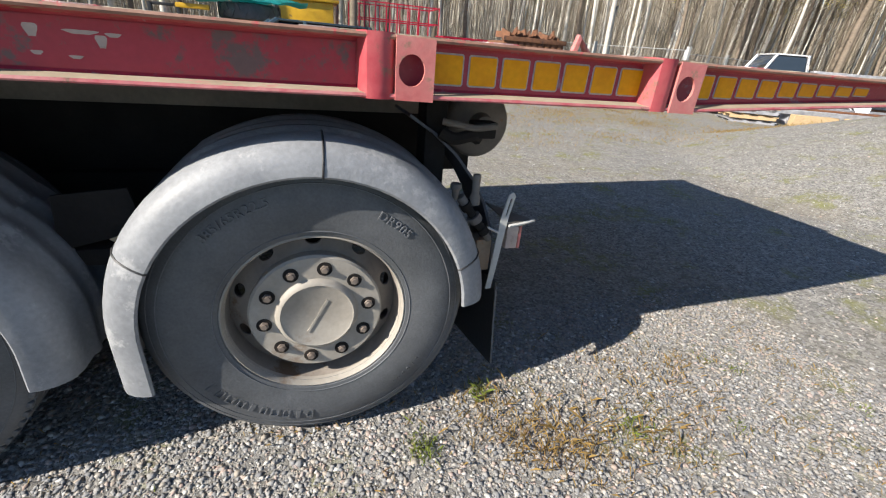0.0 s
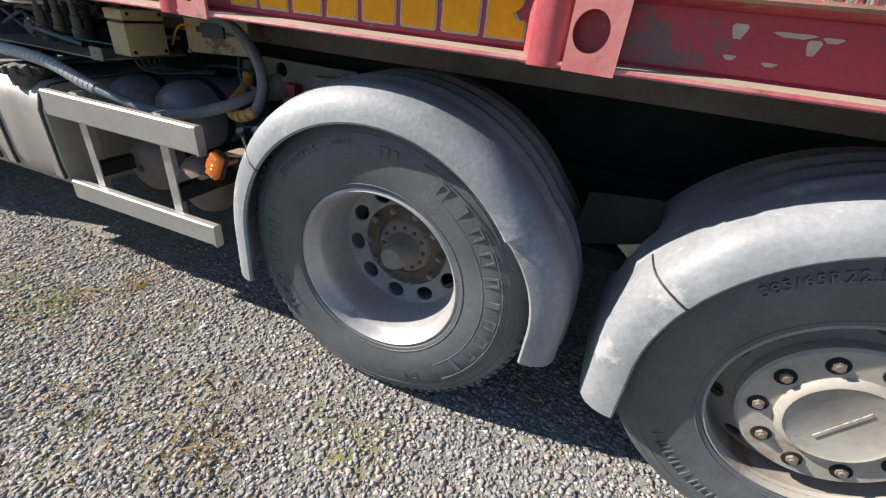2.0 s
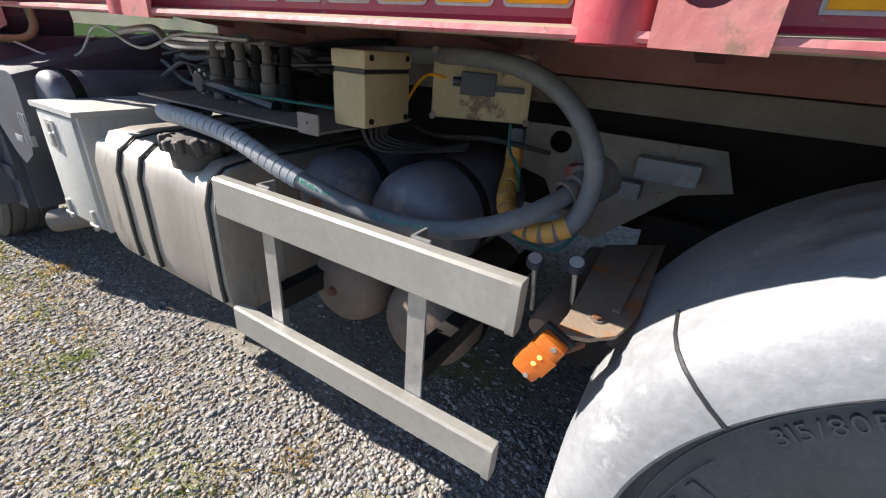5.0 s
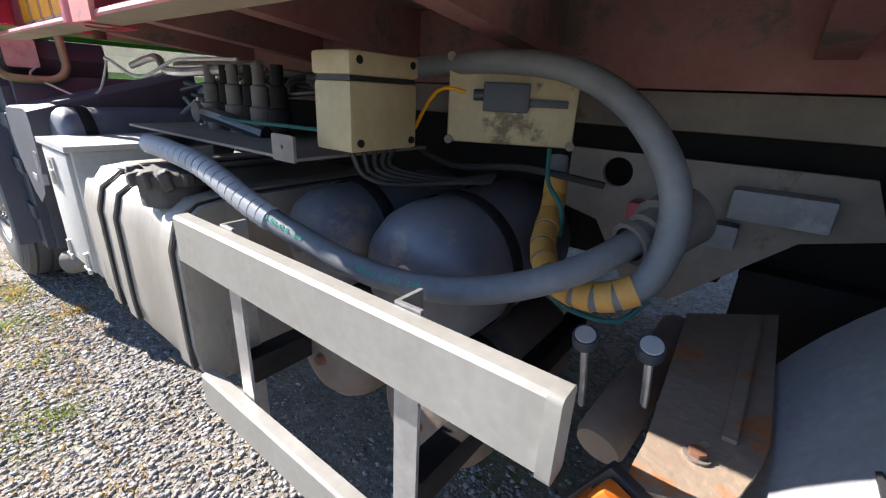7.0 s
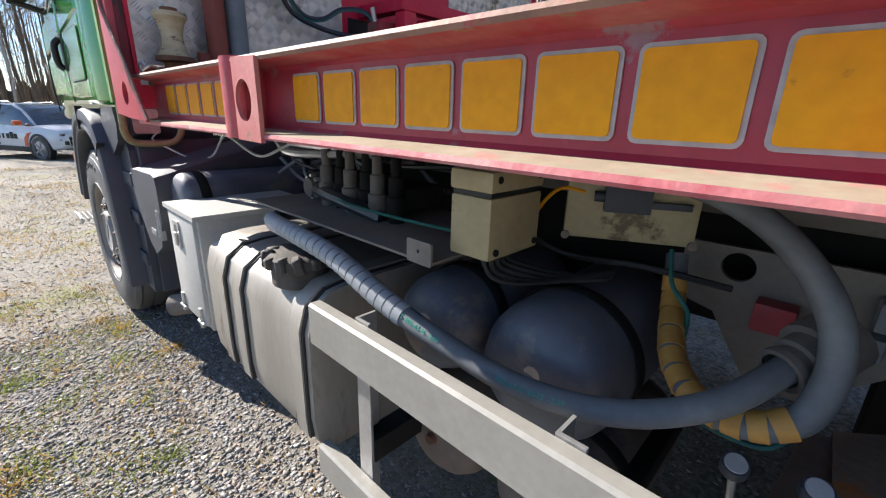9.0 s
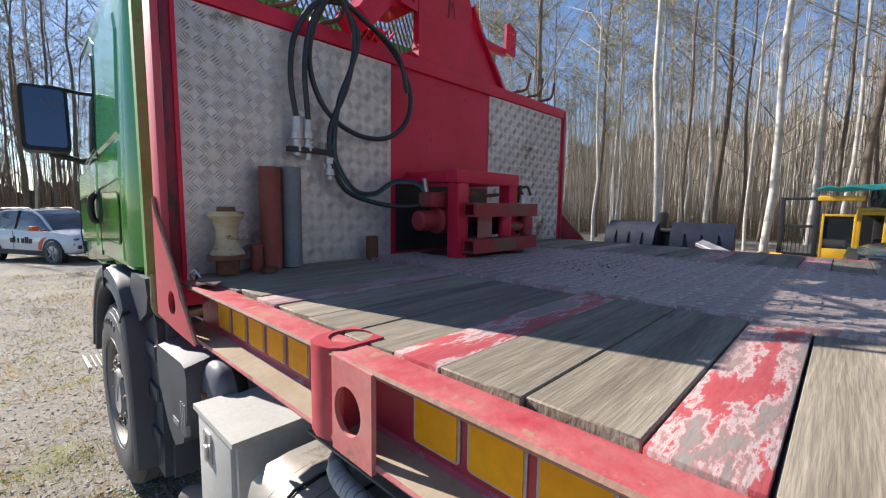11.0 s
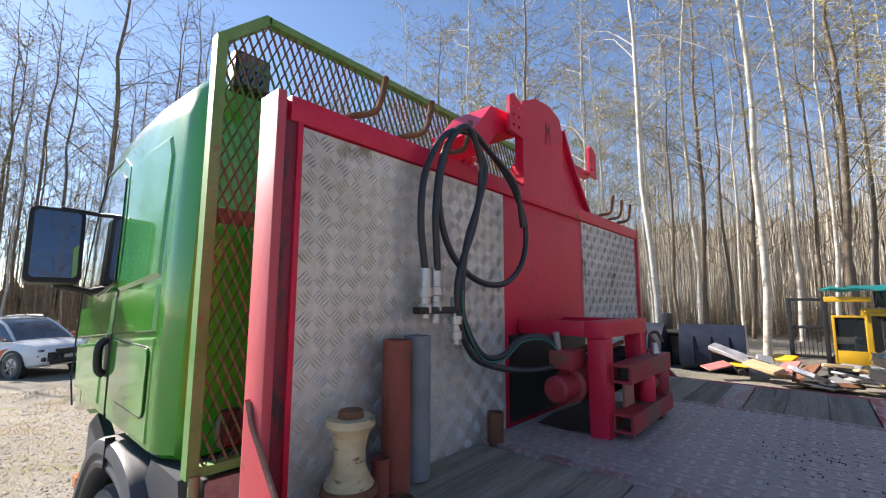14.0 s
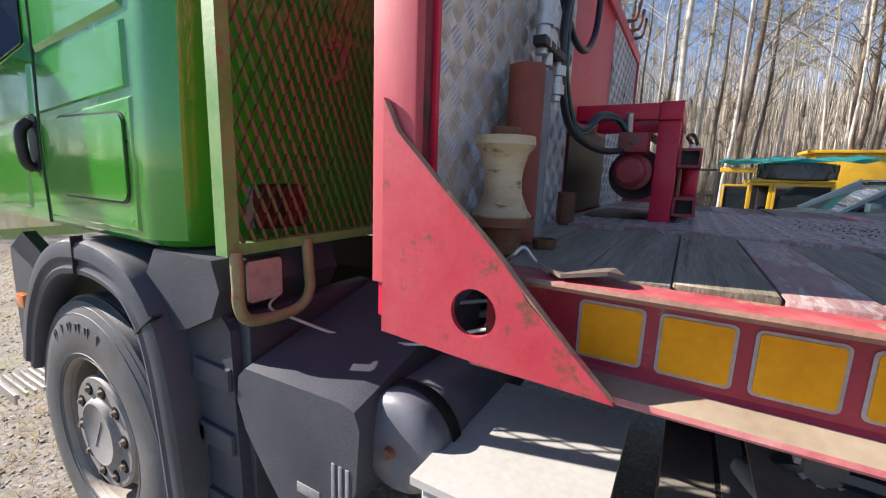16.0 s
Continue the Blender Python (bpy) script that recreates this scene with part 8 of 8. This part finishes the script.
            lathe(bm, [(0.0, sy * 0.07), (0.05, sy * 0.1), (0.07, sy * 0.06), (0.23, sy * 0.05), (0.25, sy * 0.11), (0.265, sy * 0.11)], (wx_, sy * 0.835, 0.36), "y", 28)
            for k in range(5):
                obox(bm, (wx_ + 0.14 * math.cos(radians(72 * k)), sy * 0.93, 0.36 + 0.14 * math.sin(radians(72 * k))), (0.2, 0.03, 0.055), (0, -72 * k, 0), 0.008)
            P("alloy_rim", bm, ALLOY, ty_)
    P("grille", box(B(), 2.2, 2.345, -0.46, 0.46, 0.68, 0.84, 0.04), BLACK, body)
    P("lower_intake", box(B(), 2.22, 2.35, -0.6, 0.6, 0.42, 0.54, 0.03), BLACK, body)
    P("bumper_trim", box(B(), 2.25, 2.36, -0.62, 0.62, 0.385, 0.415, 0.01), STEEL, body)
    P("plate_bar", box(B(), 2.3, 2.358, -0.26, 0.26, 0.565, 0.66, 0.006), WHITE, body)
    P("orange_stripe", plate(B(), [(0.78, 0.42), (0.82, 0.66), (0.98, 0.8), (1.2, 0.845), (1.05, 0.76), (0.95, 0.6), (0.93, 0.42)], -0.947, -0.935, "y"), accent, body)
    for k in range(6):
        tall = 0.2 if k in (1, 4) else 0.15
        P("door_lettering", plate(B(), rrect(-0.5 + k * 0.175, -0.37 + k * 0.175 - (0.07 if k in (1, 2) else 0.0), 0.62, 0.62 + tall, 0.02, 2), -0.948, -0.935, "y"), BLACK, body)
    top.matrix_basis = m
    return top


suv_car("estate_car", pose(-21.7, 2.05, ground_height(-21.7, 2.05), 0, 0, 27), CAR_WHITE, "white estate car with orange trim parked by the woods", ORANGE)
car("hatchback_car", pose(4.2, 13.6, 0, 0, 0, 160), CAR_BLUE, "grey-blue hatchback parked in the yard", 4.0, 1.7, 1.5)
car("saloon_car", pose(-0.1, 11.8, 0, 0, 0, 189) @ Matrix.Scale(1.17, 4), CAR_DARK, "dark blue-grey car parked among machines", 3.9, 1.6, 1.48)
car("red_car", pose(20.5, 17.6, 0, 0, 0, 200), CAR_RED, "red car parked by the fence", 4.3, 1.75, 1.55)
car("white_pickup", pose(16.3, 11.7, 0, 0, 0, 150), CAR_WHITE, "white pickup truck loaded with grey panels", 5.2, 1.95, 2.15, pickup=True)


def load_panels():
    bm = B()
    for k in range(5):
        obox(bm, (18.2, 10.5, 1.1 + k * 0.14), (3.6, 1.6, 0.09), (0, 0, -30), 0.01)
    return bm


solo("panel_stack", load_panels(), SCRAP, "stack of grey panels on the pickup bed", "panels")

# yellow machine with a tarpaulin and a tyre on its roof
ym = thing("yellow_machine", (-1.6, 15.0, 0), "old yellow work machine with open cab door", "machine")


def window_frame(bm, x0, x1, y, z0, z1, w=0.07, low=0.0):
    """A welded frame of four bars, closed up to low."""
    box(bm, x0, x0 + w, y, y + 0.06, z0, z1, 0.008)
    box(bm, x1 - w, x1, y, y + 0.06, z0, z1, 0.008)
    box(bm, x0 + w, x1 - w, y, y + 0.06, z1 - w, z1, 0.008)
    box(bm, x0 + w, x1 - w, y, y + 0.06, z0, z0 + max(w, low), 0.008)


bm = B()
window_frame(bm, -2.9, -2.3, 14.2, 0.45, 1.55, 0.05, 0.3)
door = part("cab_door", bm, MACHINE_YELLOW, ym, "open yellow cab door")
part("door_glass", box(B(), -2.85, -2.35, 14.22, 14.23, 0.75, 1.5), GLASS, door)
bm = B()
window_frame(bm, -2.3, -1.78, 14.5, 0.35, 1.62, 0.08)
part("door_frame", bm, MACHINE_YELLOW, ym)
bm = B()
window_frame(bm, -1.775, -0.55, 14.5, 0.35, 1.62, 0.07, 0.45)
part("cab_side", bm, MACHINE_YELLOW, ym)
part("cab_end", box(B(), -0.64, -0.55, 14.57, 15.9, 0.35, 1.62, 0.01), MACHINE_YELLOW, ym)
part("cab_post", box(B(), -2.3, -2.22, 15.82, 15.9, 0.35, 1.62, 0.01), MACHINE_YELLOW, ym)
part("cab_roof", box(B(), -2.3, -0.55, 14.57, 15.9, 1.625, 1.7, 0.02), MACHINE_YELLOW, ym)
part("cab_glass", box(B(), -1.705, -0.62, 14.53, 14.54, 0.8, 1.55), GLASS, ym)
part("cab_back", box(B(), -2.2, -0.66, 15.7, 15.75, 0.4, 1.6), BLACK, ym)
bm = box(B(), -2.0, -1.5, 14.9, 15.4, 0.4, 1.0, 0.08)
box(bm, -2.0, -1.5, 15.3, 15.45, 0.9, 1.5, 0.06)
part("seat", bm, BLACK, ym)
for x in (-2.6, -1.0):
    bm = B()
    lathe(bm, [(0.12, -0.12), (0.33, -0.13), (0.38, -0.08), (0.38, 0.08), (0.33, 0.13), (0.12, 0.12)], (x, 14.75, 0.38), "y", 24, close=True)
    part("wheel", bm, RUBBER, ym)
part("roof_beam", box(B(), -3.0, -2.2, 14.3, 14.45, 1.86, 1.98, 0.02), MACHINE_YELLOW, ym)
mast = thing("forklift_mast", (-3.3, 14.6, 0), "black forklift mast standing beside the yellow machine", "mast")
for x in (-3.72, -3.05):
    part("upright", box(B(), x, x + 0.1, 14.6, 14.72, 0.0, 1.95, 0.01), BLACK, mast)
for z in (0.5, 1.2, 1.88):
    part("cross_bar", box(B(), -3.62, -3.05, 14.62, 14.7, z, z + 0.07, 0.01), BLACK, mast)
bm = B()
for k in range(7):
    box(bm, -3.6 + 0.08 * k, -3.585 + 0.08 * k, 14.65, 14.66, 0.57, 1.2)
part("load_guard", bm, BLACK, mast)
for x in (-3.55, -3.2):
    part("fork", box(B(), x, x + 0.13, 13.7, 14.6, 0.05, 0.1, 0.01), BLACK, mast)
bm = B()
lathe(bm, [(0.35, -0.2), (0.62, -0.22), (0.78, -0.19), (0.82, -0.1), (0.82, 0.1), (0.78, 0.19), (0.62, 0.22), (0.35, 0.2)], (0, 0, 0), "z", 36, close=True)
for k in range(30):
    obox(bm, (0.82 * math.cos(radians(12 * k)), 0.82 * math.sin(radians(12 * k)), 0.09 if k % 2 else -0.09), (0.05, 0.07, 0.2), (30 if k % 2 else -30, 0, 12 * k))
t = bm
solo("tractor_tyre", join(B(), t, pose(-1.25, 15.2, 1.93)), RUBBER, "large tractor tyre lying on the machine roof", "tyre")
bm = B()
g = [[bm.verts.new((-3.05 + 0.2 * i, 14.2 + 0.3 * j, 2.2 + 0.006 * i + 0.035 * math.sin(i * 0.9 + j * 1.7) + 0.02 * math.sin(i * 2.3) + (-0.07 if j in (0, 5) or i in (0, 17) else 0))) for i in range(18)] for j in range(6)]
for j in range(5):
    for i in range(17):
        bm.faces.new((g[j][i], g[j][i + 1], g[j + 1][i + 1], g[j + 1][i]))
bmesh.ops.solidify(bm, geom=list(bm.faces), thickness=0.09)
solo("tarpaulin", bm, TEAL, "folded teal tarpaulin laid over the tyre", "tarpaulin")


def basket(name, x, y, z, w, d, h, mat, label):
    top = thing(name, (x, y, 0), label, "work basket")
    bm = B()
    for k in range(int(w / 0.45) + 1):
        for yy in (y, y + d):
            box(bm, x + k * 0.45, x + k * 0.45 + 0.04, yy, yy + 0.04, z, z + h)
    for zz in (z, z + h * 0.5, z + h):
        for yy in (y, y + d):
            box(bm, x, x + w, yy, yy + 0.045, zz, zz + 0.045)
        for xx in (x, x + w):
            box(bm, xx, xx + 0.045, y, y + d, zz, zz + 0.045)
    part("railing", bm, mat, top)
    bm = box(B(), x - 0.1, x + w + 0.1, y, y + d, z - 0.45, z, 0.03)
    part("base", bm, mat, top)
    bm = box(B(), x + 0.4, x + w - 0.4, y + 0.2, y + d - 0.2, 0.25, z - 0.45, 0.02)
    part("undercarriage", bm, BLACK, top)
    for xx in (x + 0.5, x + w - 0.5):
        bm = B()
        lathe(bm, [(0.1, -0.1), (0.38, -0.1), (0.4, -0.05), (0.4, 0.1), (0.1, 0.1)], (xx, y, 0.4), "y", 24)
        part("wheel", bm, RUBBER, top)


basket("red_work_platform", 2.2, 19.5, 1.7, 3.6, 1.6, 1.2, RED_CLEAN, "red lift work platform with railings")
basket("red_trailer", 6.2, 19.8, 1.2, 2.2, 1.4, 0.7, RED_CLEAN, "low red machine trailer")
bm = B()
box(bm, -0.5, 1.3, 17.4, 18.8, 0.9, 2.55, 0.05)
box(bm, -0.7, 1.5, 17.3, 18.9, 2.55, 2.65, 0.03)
box(bm, -0.3, 1.1, 17.5, 18.7, 0.0, 0.9, 0.03)
solo("generator_housing", bm, MACHINE_YELLOW, "yellow machine housing standing in the yard", "machine")
# rusty bin
bm = B()
for k in range(9):
    box(bm, 6.9 + 0.26 * k, 7.05 + 0.26 * k, 14.9, 15.0, 0.1, 1.95, 0.01)
box(bm, 6.85, 9.25, 14.95, 16.4, 0.1, 1.85, 0.01)
box(bm, 6.8, 9.3, 14.86, 15.02, 1.85, 2.0, 0.02)
for k in range(12):
    obox(bm, (7.0 + 0.19 * k, 15.4, 2.05), (0.06, 0.8, 0.2), (rng.uniform(-30, 30), 0, rng.uniform(-20, 20)))
solo("scrap_bin", bm, RUST, "rusty steel scrap bin full of odd iron", "skip")
bm = sweep(B(), [(9.8, 15.6, 0.6), (10.4, 15.8, 2.2), (11.2, 16.0, 1.5), (11.6, 16.0, 1.3)], 0.16, 6)
box(bm, 9.4, 10.2, 15.2, 16.0, 0, 0.9, 0.03)
solo("digger_arm", bm, RED_PINK, "faded red digger arm behind the bin", "machine")
# fence
fe = thing("mesh_fence", (14.5, 18, 0), "galvanised mesh fence with pale posts", "fence")
for x, y in ((11.5, 21.5), (13.9, 19.6), (16.4, 16.3), (19.5, 19.5), (23, 20), (27, 20.5)):
    bm = box(B(), x - 0.07, x + 0.07, y - 0.07, y + 0.07, 0, 2.35, 0.01)
    part("fence_post", bm, WHITE, fe)
fp = [(11.5, 21.5), (13.9, 19.6), (16.4, 16.3), (19.5, 19.5), (23, 20), (27, 20.5)]
for a_, b_ in zip(fp, fp[1:]):
    bm = B()
    for zz in (0.15, 1.1, 2.2):
        sweep(bm, [(*a_, zz), (*b_, zz)], 0.02, 5)
    for k in range(40):
        s = (k + 0.5) / 40
        x, y = a_[0] + (b_[0] - a_[0]) * s, a_[1] + (b_[1] - a_[1]) * s
        box(bm, x - 0.004, x + 0.004, y - 0.004, y + 0.004, 0.15, 2.2)
    part("fence_panel", bm, STEEL, fe)
# pallet stack and iron beside the heap
for k in range(4):
    bm = B()
    for j in range(4):
        obox(bm, (13.2 + 0.35 * j, 10.9 - 0.22 * j, 0.12 + 0.16 * k), (0.14, 1.2, 0.025), (0, 0, -32))
    for j in (-1, 0, 1):
        obox(bm, (13.7 + 0.28 * j, 10.55 + 0.45 * j, 0.06 + 0.16 * k), (1.3, 0.1, 0.09), (0, 0, -32), 0.004)
    solo("pallet", bm, TIMBER if k % 2 else SCRAP, "weathered pallet in a low stack", "pallet", "pallets by the heap")
for k in range(5):
    bm = B()
    obox(bm, (16.8 + 0.3 * k, 9.3 + 0.35 * k, 0.45 + 0.05 * k), (5.0, 0.2, 0.14), (0, 0, -25 + 3 * k), 0.01)
    solo("steel_section", bm, RUST if k % 2 else SCRAP, "long rusty steel section lying on bearers", "steel beam", "steel sections")
for k in range(3):
    bm = obox(B(), (15.4 + 1.6 * k, 9.6 - 0.6 * k, 0.2), (0.25, 1.3, 0.4), (0, 0, 65), 0.01)
    solo("bearer", bm, TIMBER, "timber bearer under the steel sections", "timber", "bearers")
bm = box(B(), 15.0, 15.3, 10.1, 10.4, 0.0, 0.95, 0.01)
box(bm, 14.8, 15.6, 10.0, 10.5, 0.0, 0.2, 0.02)
solo("steel_post", bm, SCRAP, "short grey steel post on a foot plate", "post")


# dark blue loader buckets behind the deck
def bucket(x, y, rz, label):
    bm = B()
    prof = [(0.0, 0.0), (0.55, 0.0), (0.75, 0.12), (0.8, 0.35), (0.7, 0.62), (0.5, 0.78), (0.47, 0.75), (0.65, 0.58), (0.74, 0.36), (0.7, 0.16), (0.53, 0.04), (0.0, 0.03)]
    t = bmesh.new()
    plate(t, [(a * 1.4, z * 1.6) for a, z in prof], -0.75, 0.75, "x")
    for s in (-0.75, 0.73):
        plate(t, [(0, 0), (0.78, 0), (1.06, 0.25), (1.1, 0.57), (0.68, 1.2)], s, s + 0.02, "x")
    for s in (-0.4, 0.0, 0.4):
        plate(t, [(1.06, 0.19), (1.13, 0.19), (1.15, 0.63), (1.01, 0.95), (0.95, 0.91), (1.1, 0.6)], s, s + 0.03, "x")
    join(bm, t, pose(x, y, ground_height(x, y), 0, 0, rz))
    return solo("loader_bucket", bm, DARK_BLUE, label, "bucket", "loader buckets")


bucket(-7.2, 15.2, 175, "dark blue loader bucket on the ground")
bucket(-5.4, 15.0, 185, "dark blue loader bucket on the ground")
bm = B()
box(bm, -6.9, -5.9, 14.9, 15.7, 0.0, 0.95, 0.05)
box(bm, -6.7, -6.45, 14.8, 15.2, 0.9, 1.5, 0.08)
box(bm, -6.2, -6.0, 14.7, 15.0, 0.3, 1.15, 0.04)
cyl(bm, (-7.2, 14.8, 0.95), (-5.6, 14.8, 0.95), 0.09, seg=14)
solo("machine_coupler", bm, BLACK, "black machine coupler between the buckets", "machine")
# scrap on the ground
for k in range(34):
    x, y = rng.uniform(-5.2, -1.6), rng.uniform(12.6, 14.3)
    bm = B()
    obox(bm, (x, y, 0.12 + 0.06 * (k // 4)), (rng.uniform(0.3, 1.1), rng.uniform(0.15, 0.5), rng.uniform(0.02, 0.14)), (rng.uniform(-18, 18), rng.uniform(-18, 18), rng.uniform(0, 180)), 0.01)
    solo("scrap_piece", bm, (SCRAP, RUST, BLACK, SCRAP, TIMBER, RED_PINK, SCRAP, MACHINE_YELLOW, BLACK)[k % 9], "loose piece of scrap on the yard", "scrap", "scrap pieces")
